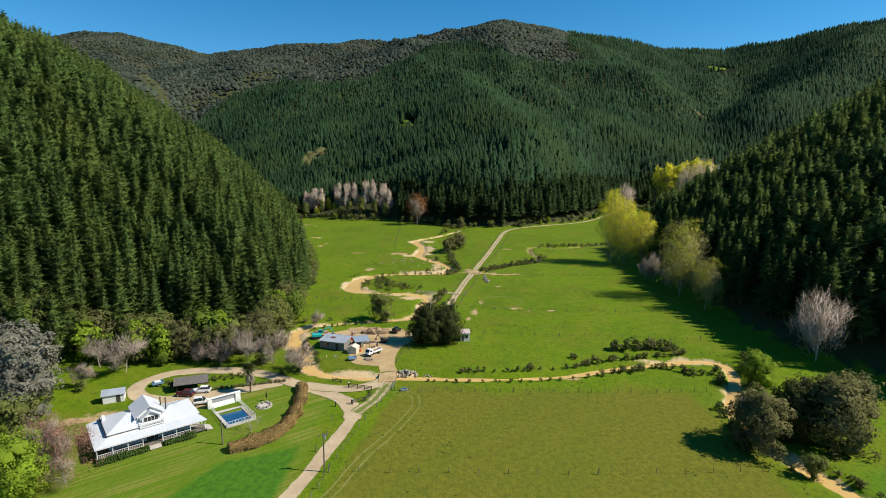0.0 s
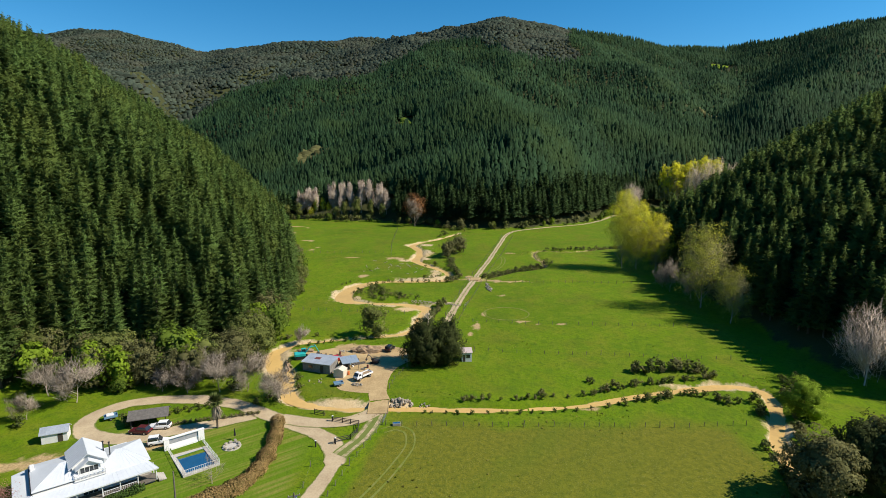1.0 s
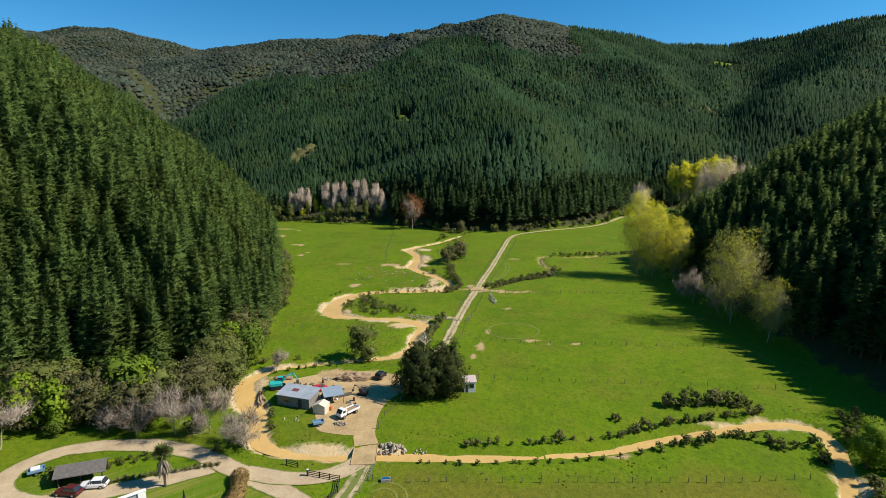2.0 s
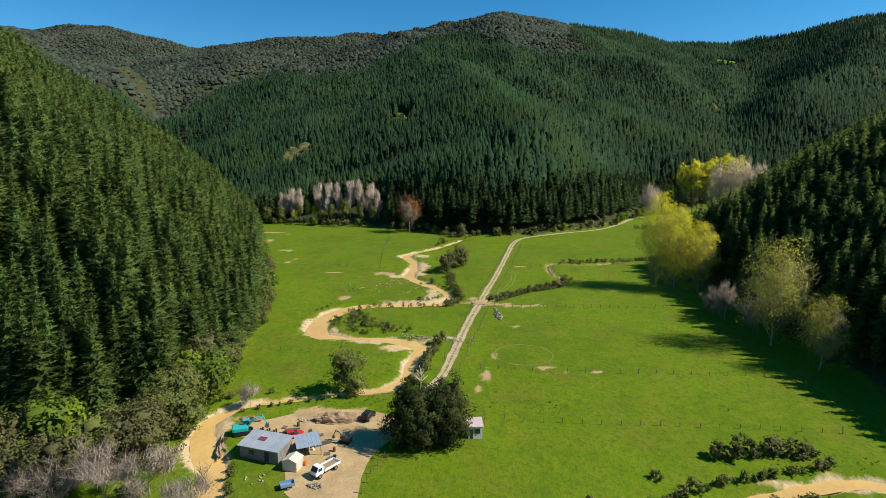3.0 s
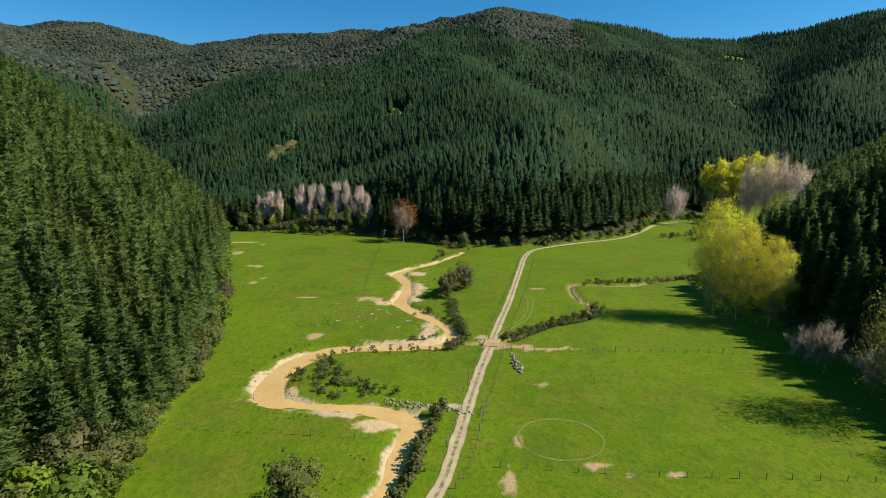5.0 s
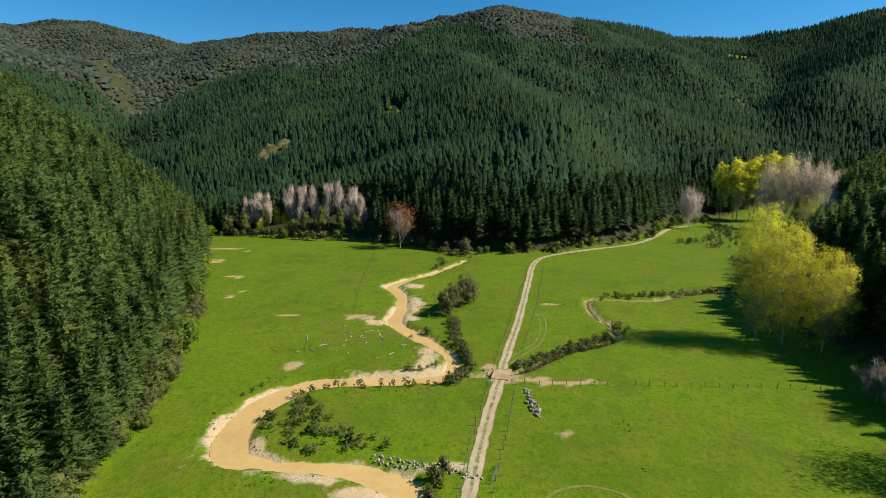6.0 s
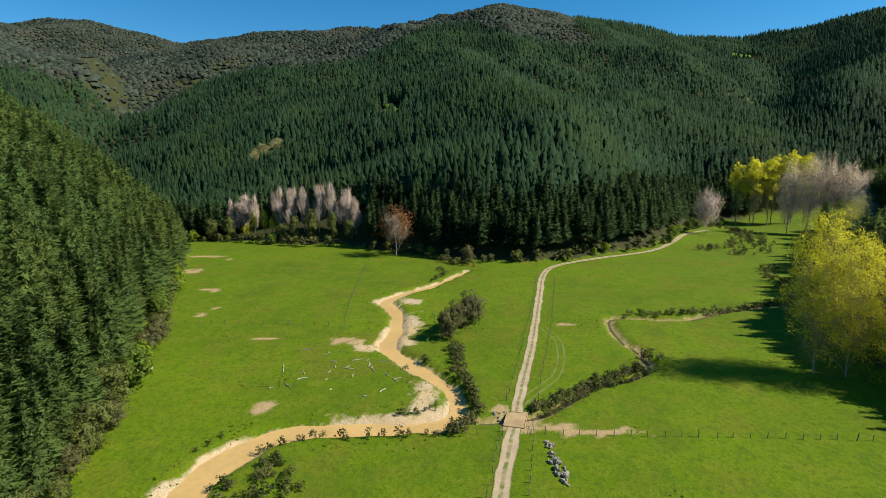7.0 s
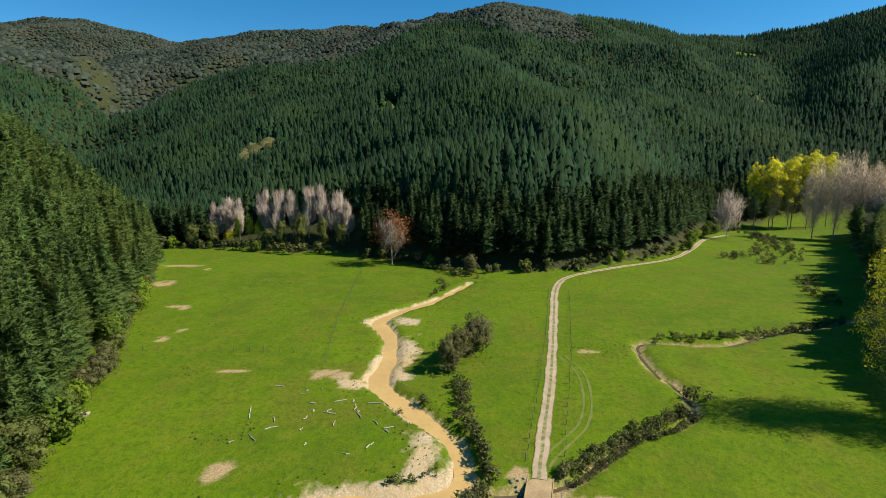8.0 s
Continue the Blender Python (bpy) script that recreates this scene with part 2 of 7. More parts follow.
# ridges: plan points, ground heights along them, side slope
RIDGES = [
    ([(52, 412), (74, 500), (84, 600), (44, 800), (4, 1100), (30, 1560), (196, 1980)], [6, 46, 84, 148, 232, 382, 555], 0.27),
    ([(84, 600), (170, 700), (226, 830), (262, 1100), (330, 1500), (349, 2000)], [80, 98, 134, 216, 360, 545], 0.30),
    ([(-100, 480), (-150, 640), (-160, 890), (-90, 1200)], [8, 48, 118, 222], 0.33),
    ([(-250, 640), (-400, 900), (-450, 1150), (-338, 1400), (-165, 1560), (22, 1700)], [22, 80, 160, 246, 325, 400], 0.32),
    ([(-1801, 2500), (-1458, 2500), (-1224, 2480), (-1046, 2470), (-870, 2400), (-668, 2300), (-329, 2220), (-210, 2150), (28, 2050), (196, 1980), (349, 2000), (553, 2000), (838, 2000), (1039, 2000), (1114, 1800), (1255, 1600), (1600, 1500)],
     [635, 640, 592, 541, 539, 551, 553, 526, 545, 562, 550, 494, 459, 466, 458, 457, 480], 0.385),
    ([(-450, 880), (-640, 1000), (-900, 1100), (-1200, 1300), (-1801, 2500)], [60, 172, 255, 350, 630], 0.36),
    ([(1114, 1800), (721, 1500), (427, 933), (320, 720), (272, 615)], [450, 292, 130, 58, 6], 0.34),
    ([(1255, 1600), (820, 1150), (650, 973), (479, 819), (382, 705), (320, 620)], [457, 280, 196, 138, 82, 34], 0.36),
]


def floor_height(x, y):
    z = np.interp(y, [-400, 60, 105, 140, 205, 274, 320, 380, 460, 560, 900, 2600], [-14, -8, -7, -6, -2.7, 0.2, 3, 5.5, 7.5, 11, 40, 200])
    return z - 0.02 * np.clip(x, -60, 90) * np.clip((200 - y) / 60, 0, 1)


def smax(a, b, k):
    h = np.clip(0.5 + 0.5 * (a - b) / k, 0, 1)
    return b + (a - b) * h + k * h * (1 - h)


def hill(d, slope, top):
    """Height above the foot of a side at distance d: an even slope that rounds off at its top."""
    d = np.maximum(d, 0)
    h = slope * d * (1 - np.exp(-d / 7))
    return top * (1 - np.exp(-(h / top) ** 1.6)) ** (1 / 1.6)


def land(x, y):
    """Ground height without the stream's bed."""
    x, y = np.asarray(x, float), np.asarray(y, float)
    base = floor_height(x, y)
    left, right = line_distance(x, y, LEFT_FOOT, True), -line_distance(x, y, RIGHT_FOOT, True)
    z = base + hill(left, 0.88, 190) + hill(right, 0.72, 170)
    head = base - 8 + 0.8 * np.maximum(line_distance(x, y, FAR_EDGE, True) + 4, 0)
    for pts, heights, slope in RIDGES:
        d, v = line_distance(x, y, pts, value=heights)
        bend = 0.16 * smooth_noise(x, y, 160, 3)
        z = smax(z, np.minimum(v - slope * (d + bend * np.minimum(d, 180)), head), 7)
    far = np.clip((y - 450) / 300, 0, 1)
    z = z + 7 * far * smooth_noise(x, y, 150, 7, 2)
    return z + far * (5 * smooth_noise(x, y, 90, 5) - 16 * np.abs(smooth_noise(x, y, 230, 6, 2)) + 6)


# plan points of the stream and the width of its water
STREAM = spline([(12, 392, 1.2), (2.6, 375, 2), (-4, 365, 2.6), (-12, 357, 3.2), (-18.5, 347, 4), (-17, 340.4, 4.5), (-14.2, 332, 3.8), (-13.2, 318, 4), (-14, 311, 4.2), (-14.5, 304.5, 4.6), (-10.2, 296.8, 4.7), (-3.1, 287.4, 4.3), (1.2, 281.5, 3.6), (3.3, 275, 3.3), (3.3, 268.6, 3.2), (0, 264, 4), (-6.6, 262.8, 4.4), (-14, 262.8, 5), (-21.9, 262.4, 5.4), (-31.4, 260.3, 6.2), (-37.5, 254, 7), (-41, 246, 6.5), (-41, 237, 7), (-38.5, 230.8, 6), (-31, 228.4, 3.4), (-19.3, 227.2, 3.6), (-10.8, 224.6, 5.8), (-5.4, 220, 5.8), (-6.4, 214.8, 4.8), (-8, 207.2, 3.2), (-9.2, 199.6, 2.7), (-12, 194.3, 3.4), (-18.2, 191.9, 2.2), (-28, 189.7, 2.2), (-36.4, 187, 2.3), (-45.3, 183.5, 2.4), (-50.5, 178, 3.6), (-50.3, 172.5, 5), (-48.2, 168, 5.6), (-45.6, 163, 5.6), (-42.4, 158, 4.2), (-40.5, 152, 3.4), (-37.8, 146.8, 3.6), (-32, 143.3, 3), (-24.8, 142, 2.2), (-12.5, 142.6, 2.4), (-5.6, 142.6, 2.9), (10.5, 142.8, 2.2), (31.5, 145, 2.0), (40.3, 147.4, 2.4), (53.3, 152, 2.2), (68.3, 155.6, 3.0), (79.7, 157.5, 3.5), (85.5, 153, 3.5), (81.5, 141.7, 3.5), (75.2, 131.4, 3.5), (72.4, 121, 3.5), (71.5, 111, 3.5), (73, 105, 3.5), (76, 99, 3.5), (78, 92, 3.5), (77, 80, 3.5), (66, 40, 3.5), (70, -40, 3.5), (60, -300, 3.5)], 1.2)
STREAM, STREAM_WIDTH = STREAM[:, :2], np.maximum(STREAM[:, 2] - 1.5, 0.7) + 0.35 * smooth_noise(STREAM[:, 0], STREAM[:, 1], 7, 4, 2)
CREEK = spline([(150, 352), (137, 348.5), (110, 338.7), (93, 332.7), (75.6, 325), (58.5, 327.5), (53, 324), (51.6, 309.5), (53.6, 299.6), (52, 289.5), (44, 283.6), (35, 279.8), (24.7, 270.4), (20.7, 267.4), (12, 265), (3, 265)], 1.2)


def bed_depth(x, y):
    """How far the stream and the side creek cut below the pasture; also the distance from the water's edge."""
    d, w = line_distance(x, y, STREAM, value=STREAM_WIDTH)
    edge = d - w / 2 + 0.5 * smooth_noise(x, y, 4, 8, 2)
    cut = 1.5 * np.clip(1 - edge / 1.8, 0, 1)
    dc = line_distance(x, y, CREEK)
    cut = np.maximum(cut, 1.2 * np.clip(1 - (dc - 0.4) / 1.5, 0, 1))
    return cut, edge, dc


def axis(a, b, step, lo, hi, grow=1.09, most=34):
    """Grid lines: even inside a..b, wider and wider outside."""
    mid = list(np.arange(a, b + step / 2, step))
    up, s = [mid[-1]], step
    while up[-1] < hi:
        s = min(s * grow, most)
        up.append(up[-1] + s)
    down, s = [mid[0]], step
    while down[-1] > lo:
        s = min(s * grow, most)
        down.append(down[-1] - s)
    return np.array(down[:0:-1] + mid + up[1:])


GX, GY = axis(-100, 112, 1.5, -2600, 2400, most=40), axis(86, 400, 1.5, -700, 3000, most=40)
XX, YY = np.meshgrid(GX, GY)
LAND = land(XX, YY)
near = (XX > -120) & (XX < 160) & (YY > -320) & (YY < 410)
CUT, EDGE, CREEK_D = np.zeros(XX.shape), np.full(XX.shape, 99.0), np.full(XX.shape, 99.0)
CUT[near], EDGE[near], CREEK_D[near] = bed_depth(XX[near], YY[near])
GROUND = LAND - CUT


def ground(x, y, grid=None):
    """Height of the ground sheet at plan places."""
    g = GROUND if grid is None else grid
    x, y = np.asarray(x, float), np.asarray(y, float)
    i = np.clip(np.searchsorted(GX, x) - 1, 0, len(GX) - 2)
    j = np.clip(np.searchsorted(GY, y) - 1, 0, len(GY) - 2)
    u, v = (x - GX[i]) / (GX[i + 1] - GX[i]), (y - GY[j]) / (GY[j + 1] - GY[j])
    return (g[j, i] * (1 - u) + g[j, i + 1] * u) * (1 - v) + (g[j + 1, i] * (1 - u) + g[j + 1, i + 1] * u) * v


def G(x, y):
    return float(ground(x, y))


DL, DR = line_distance(XX, YY, LEFT_FOOT, True), -line_distance(XX, YY, RIGHT_FOOT, True)
DF = line_distance(XX, YY, FAR_EDGE, True)
SPOTS = [(-114, 424, 9, 2.0), (-103, 416.5, 4, 1.2), (-105.5, 391, 4.0, 4.6), (-87, 360, 3.2, 1.8), (-75.6, 337, 1.8, 2.6), (-77, 330, 1.6, 3.6), (-70, 421.5, 2, 1), (-37.7, 271.5, 2.2, 2.6), (-25, 307, 5, 2.2), (-50, 309, 4, 0.6), (12.5, 268.5, 2.2, 3), (24, 262, 5, 1.2), (38.7, 320.6, 3.2, 0.9), (11.6, 199.6, 0.9, 4.6), (9, 192, 0.5, 3), (15.6, 214, 0.6, 2.6), (34.2, 201.6, 1.5, 0.6), (40.9, 201, 1.5, 0.5), (29, 203.4, 2.6, 1.2), (17, 262, 3, 2), (-25, 181, 6, 1.5), (30.5, 259.6, 8, 0.9), (26, 237, 2, 1.2), (36, 143.2, 3, 1), (21, 150, 1.5, 0.7), (-83, 116, 6, 2.2), (-77, 119.3, 4.5, 1.8), (-72, 119, 4, 1.6), (-62, 125, 6, 2.4)]
n1, n2, n3 = smooth_noise(XX, YY, 9, 11), smooth_noise(XX, YY, 3, 12), smooth_noise(XX, YY, 6, 13)
gravel = np.clip(1.0 - (EDGE - 0.5 - 1.3 * np.clip(n1, -0.6, 2)) / 1.4, 0, 1) * (EDGE < 9)
gravel *= np.where((YY < 156) & (YY > 139) & (XX > -8) & (XX < 68), np.clip(0.7 - 0.8 * EDGE, 0, 1), 1)
bars = [((-45, 239), 2.8, 8), ((-35.6, 234.4), 2.6, 2.2), ((-24, 223.8), 9, 2.0), ((-12.5, 219.4), 5, 3.4), ((-3.6, 277), 3.4, 8), ((-3.4, 268), 4.2, 3.6), ((-12, 266.2), 9, 1.8), ((-19.5, 303), 4, 3.6), ((-8.6, 322), 3.8, 10), ((-9.4, 307), 3, 4.6), ((-11, 345), 5, 6), ((-22, 344), 2.6, 2.6), ((-27.5, 144.6), 10.5, 1.8), ((77, 156.5), 7, 2.4), ((78.5, 137), 4.5, 6), ((74, 103.5), 2.5, 4), ((-46, 173), 2, 6), ((0, 226.4), 9, 1.4)]
for (bx, by), rx, ry in bars:
    gravel = np.maximum(gravel, np.clip(1.3 - np.hypot((XX - bx + 0.8 * n1) / rx, (YY - by + 0.8 * n3) / ry) + 0.45 * n2, 0, 1) * (EDGE < 12))
dirt = np.clip(1.0 - (CREEK_D - 1.2) / 1.2 + 0.6 * n2, 0, 1) * 0.55
for bx, by, rx, ry in SPOTS:
    dirt = np.maximum(dirt, np.clip(1.5 - np.hypot((XX - bx + 1.3 * n1 + 0.6 * n2) / rx, (YY - by + 1.4 * n3) / ry) + 0.6 * n2, 0, 1))
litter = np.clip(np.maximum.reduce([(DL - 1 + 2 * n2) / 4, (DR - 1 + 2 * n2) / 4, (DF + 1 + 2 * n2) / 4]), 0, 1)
dry = np.clip((141 - YY + 3 * n1) / 10, 0, 1) * np.clip((XX - np.interp(YY, [60, 90, 133], [-31, -22.5, -13])) / 2, 0, 1) * np.clip((70 - XX) / 6, 0.2, 1)
dry = np.maximum(dry, 0.55 * np.clip(1 - np.abs(np.hypot((XX + 20) / 22, (YY - 300) / 18) - 0.6) * 2, 0, 1))
dry = np.maximum(dry, 0.30 * np.clip(0.4 + n1, 0, 1))


def ground_material():
    """Pasture with dry patches, worn soil, gravel by the water and a floor of needles under the trees."""
    m = bpy.data.materials.new("pasture_ground")
    m.use_nodes = True
    nt, n = m.node_tree, m.node_tree.nodes
    bsdf = n["Principled BSDF"]
    bsdf.inputs["Roughness"].default_value, bsdf.inputs["Specular IOR Level"].default_value = 0.95, 0.12
    co = n.new("ShaderNodeTexCoord")

    def noise_tex(scale, detail=4, stretch=None):
        q = n.new("ShaderNodeTexNoise")
        q.inputs["Scale"].default_value, q.inputs["Detail"].default_value = scale, detail
        if stretch:
            mp = n.new("ShaderNodeMapping")
            mp.vector_type = "TEXTURE"
            mp.inputs["Scale"].default_value, mp.inputs["Rotation"].default_value = stretch[:3], (0, 0, stretch[3])
            nt.links.new(co.outputs["Object"], mp.inputs["Vector"])
            nt.links.new(mp.outputs[0], q.inputs["Vector"])
        else:
            nt.links.new(co.outputs["Object"], q.inputs["Vector"])
        return q.outputs["Fac"]

    def ramp(sock, lo, hi):
        r = n.new("ShaderNodeMapRange")
        r.inputs["From Min"].default_value, r.inputs["From Max"].default_value = lo, hi
        nt.links.new(sock, r.inputs["Value"])
        return r.outputs[0]

    def blend(fac, a, b):
        q = n.new("ShaderNodeMix")
        q.data_type = "RGBA"
        nt.links.new(fac, q.inputs["Factor"])
        for key, v in (("A", a), ("B", b)):
            if isinstance(v, tuple):
                q.inputs[key].default_value = (*v, 1)
            else:
                nt.links.new(v, q.inputs[key])
        return q.outputs["Result"]

    def math_node(op, a, b):
        q = n.new("ShaderNodeMath")
        q.operation = op
        for i, v in enumerate((a, b)):
            if isinstance(v, (int, float)):
                q.inputs[i].default_value = v
            else:
                nt.links.new(v, q.inputs[i])
        return q.outputs[0]

    def mask(name, grain, wide=0.25):
        a = n.new("ShaderNodeAttribute")
        a.attribute_name = name
        s = math_node("ADD", a.outputs["Fac"], math_node("MULTIPLY", math_node("SUBTRACT", grain, 0.5), 0.9))
        return ramp(s, 0.5 - wide, 0.5 + wide)

    big, mid, small, tuft = noise_tex(0.025), noise_tex(0.12, 6), noise_tex(0.9), noise_tex(3.0, 4)
    grass = blend(ramp(big, 0.35, 0.65), (0.122, 0.196, 0.003), (0.092, 0.154, 0.003))
    grass = blend(ramp(mid, 0.45, 0.75), grass, (0.146, 0.182, 0.008))
    patch = noise_tex(0.3, 5)
    grass = blend(math_node("MULTIPLY", ramp(patch, 0.52, 0.68), 0.5), grass, (0.070, 0.140, 0.006))
    grass = blend(math_node("MULTIPLY", ramp(patch, 0.46, 0.34), 0.4), grass, (0.165, 0.205, 0.015))
    grass = blend(math_node("MULTIPLY", ramp(small, 0.5, 0.72), 0.75), grass, (0.054, 0.104, 0.005))
    grass = blend(math_node("MULTIPLY", ramp(tuft, 0.5, 0.74), 0.8), grass, (0.046, 0.084, 0.005))
    grass = blend(math_node("MULTIPLY", ramp(noise_tex(1.8, 3), 0.60, 0.74), 0.55), grass, (0.190, 0.225, 0.020))
    grass = blend(math_node("MULTIPLY", ramp(noise_tex(0.055, 6), 0.56, 0.72), 0.55), grass, (0.066, 0.100, 0.008))
    dry_grass = blend(ramp(small, 0.35, 0.7), (0.152, 0.150, 0.013), (0.096, 0.110, 0.010))
    dry_grass = blend(math_node("MULTIPLY", ramp(tuft, 0.50, 0.70), 0.65), dry_grass, (0.052, 0.075, 0.009))
    dry_grass = blend(math_node("MULTIPLY", ramp(noise_tex(5.0, 3), 0.60, 0.74), 0.8), dry_grass, (0.27, 0.25, 0.085))
    dry_grass = blend(math_node("MULTIPLY", ramp(noise_tex(0.05, 3, (4, 1, 1, 0.9)), 0.5, 0.7), 0.35), dry_grass, (0.075, 0.125, 0.008))
    col = blend(mask("dry", mid, 0.4), grass, dry_grass)
    mown = n.new("ShaderNodeAttribute")
    mown.attribute_name = "mown"
    stripe = noise_tex(1.0, 2, (40, 0.75, 1, 0.66))
    col = blend(mown.outputs["Fac"], col, blend(math_node("MULTIPLY", ramp(stripe, 0.42, 0.62), ramp(mid, 0.3, 0.6)), (0.092, 0.160, 0.007), (0.185, 0.190, 0.035)))
    lush = n.new("ShaderNodeAttribute")
    lush.attribute_name = "lush"
    col = blend(lush.outputs["Fac"], col, blend(ramp(small, 0.4, 0.65), (0.058, 0.160, 0.010), (0.040, 0.115, 0.008)))
    col = blend(mask("dirt", small), col, blend(ramp(tuft, 0.4, 0.6), (0.46, 0.335, 0.165), (0.33, 0.235, 0.115)))
    stones = n.new("ShaderNodeTexVoronoi")
    stones.inputs["Scale"].default_value = 2.5
    nt.links.new(co.outputs["Object"], stones.inputs["Vector"])
    peb = blend(ramp(stones.outputs["Distance"], 0.1, 0.7), (0.62, 0.50, 0.31), (0.42, 0.325, 0.19))
    peb = blend(ramp(mid, 0.4, 0.7), peb, (0.54, 0.39, 0.20))
    col = blend(mask("gravel", small), col, peb)
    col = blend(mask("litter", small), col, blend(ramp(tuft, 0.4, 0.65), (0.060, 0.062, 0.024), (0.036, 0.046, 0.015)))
    nt.links.new(col, bsdf.inputs["Base Color"])
    bp = n.new("ShaderNodeBump")
    bp.inputs["Strength"].default_value, bp.inputs["Distance"].default_value = 0.8, 0.25
    nt.links.new(math_node("ADD", small, math_node("MULTIPLY", tuft, 0.5)), bp.inputs["Height"])
    nt.links.new(bp.outputs["Normal"], bsdf.inputs["Normal"])
    return m


GRASS = ground_material()
mown = np.clip((XX + 75) / 3, 0, 1) * np.clip((-27 - XX) / 2, 0, 1) * np.clip((YY - 70) / 4, 0, 1) * np.clip((136 - YY) / 2, 0, 1)
lush = np.clip((YY - 70) / 8, 0, 1) * np.clip((0.41 * (XX + 44.7) - 0.91 * (YY - 99.8)) / 1.0, 0, 1) * np.clip((0.925 * (XX + 49) - 0.38 * (YY - 89.3)) / 1.0, 0, 1) * np.clip((-29.5 - XX) / 1.5, 0, 1)
lush = np.maximum(lush, 0.9 * np.clip(1.3 - np.hypot((XX - 92) / 12, (YY - 92) / 10), 0, 1))
ny, nx = XX.shape
idx = np.arange(nx * ny).reshape(ny, nx)
quads = np.stack([idx[:-1, :-1], idx[:-1, 1:], idx[1:, 1:], idx[1:, :-1]], -1).reshape(-1, 4)
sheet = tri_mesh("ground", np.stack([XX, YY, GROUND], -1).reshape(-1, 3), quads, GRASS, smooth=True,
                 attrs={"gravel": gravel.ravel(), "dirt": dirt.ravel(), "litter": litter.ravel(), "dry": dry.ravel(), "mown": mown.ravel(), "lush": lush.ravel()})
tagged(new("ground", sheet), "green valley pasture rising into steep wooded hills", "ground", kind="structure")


def ribbon(name, pts, widths, material, lift, heights=None, across=5, ragged=0.25, seed=1, label="", category="", kind="structure", skirt=0.0):
    """A strip that lies on the land along a plan line; the across attribute runs from -1 to 1."""
    pts = np.asarray(pts, float)
    t = np.gradient(pts, axis=0)
    t /= np.linalg.norm(t, axis=1)[:, None] + 1e-9
    nrm = np.stack([-t[:, 1], t[:, 0]], 1)
    w = np.broadcast_to(widths, (len(pts),)) / 2
    u = np.linspace(-1, 1, across)
    wob = np.stack([smooth_noise(pts[:, 0] + 50 * s, pts[:, 1], 4, seed) for s in (-1, 1)], 1) * ragged
    side = np.where(u[None, :] < 0, wob[:, :1], wob[:, 1:])
    xy = pts[:, None, :] + nrm[:, None, :] * (u[None, :] * (w[:, None] + side))[..., None]
    if heights is None:
        z = ground(xy[..., 0], xy[..., 1], LAND) + lift
    else:
        z = np.broadcast_to(np.asarray(heights)[:, None], xy.shape[:2]) + lift
    v = np.concatenate([xy, z[..., None]], -1)
    if skirt:
        lo = v[:, [0, -1]].copy()
        lo[..., 2] -= skirt
        v, u = np.concatenate([lo[:, :1], v, lo[:, 1:]], 1), np.concatenate([[-1], u, [1]])
    k = len(u)
    i = np.arange(len(pts) * k).reshape(len(pts), k)
    q = np.stack([i[:-1, :-1], i[1:, :-1], i[1:, 1:], i[:-1, 1:]], -1).reshape(-1, 4)
    me = tri_mesh(name, v.reshape(-1, 3), q[:, ::-1], material, smooth=True, attrs={"across": np.tile(u, len(pts))})
    return tagged(new(name, me), label, category, kind=kind)


def road_material(name, centre, green=0.75, grass=(0.135, 0.165, 0.035)):
    """Gravel road: pale wheel tracks, with grass along the middle and the verges where it is little used."""
    m = mat(name, (0.50, 0.395, 0.25), 0.95, color2=(0.36, 0.27, 0.165), scale=0.3, fine=9, bump=0.03)
    nt, n = m.node_tree, m.node_tree.nodes
    bsdf = n["Principled BSDF"]
    src = bsdf.inputs["Base Color"].links[0].from_socket
    at = n.new("ShaderNodeAttribute")
    at.attribute_name = "across"
    ab = n.new("ShaderNodeMath")
    ab.operation = "ABSOLUTE"
    nt.links.new(at.outputs["Fac"], ab.inputs[0])
    ns = n.new("ShaderNodeTexNoise")
    ns.inputs["Scale"].default_value, ns.inputs["Detail"].default_value = 0.8, 4
    nt.links.new(n.new("ShaderNodeTexCoord").outputs["Object"], ns.inputs["Vector"])
    curve = n.new("ShaderNodeValToRGB")
    el = curve.color_ramp.elements
    el[0].position, el[0].color = 0.0, (centre, centre, centre, 1)
    el[1].position, el[1].color = 1.0, (0.75, 0.75, 0.75, 1)
    for p, c in ((0.22, centre * 0.9), (0.36, 0.0), (0.75, 0.0)):
        e = el.new(p)
        e.color = (c, c, c, 1)
    nt.links.new(ab.outputs[0], curve.inputs[0])
    add = n.new("ShaderNodeMath")
    add.operation = "ADD"
    nt.links.new(curve.outputs["Color"], add.inputs[0])
    nt.links.new(ns.outputs["Fac"], add.inputs[1])
    r = n.new("ShaderNodeMapRange")
    r.inputs["From Min"].default_value, r.inputs["From Max"].default_value = green, green + 0.35
    nt.links.new(add.outputs[0], r.inputs["Value"])
    mx = n.new("ShaderNodeMix")
    mx.data_type = "RGBA"
    nt.links.new(r.outputs[0], mx.inputs["Factor"])
    nt.links.new(src, mx.inputs["A"])
    mx.inputs["B"].default_value = (*grass, 1)
    nt.links.new(mx.outputs["Result"], bsdf.inputs["Base Color"])
    return m


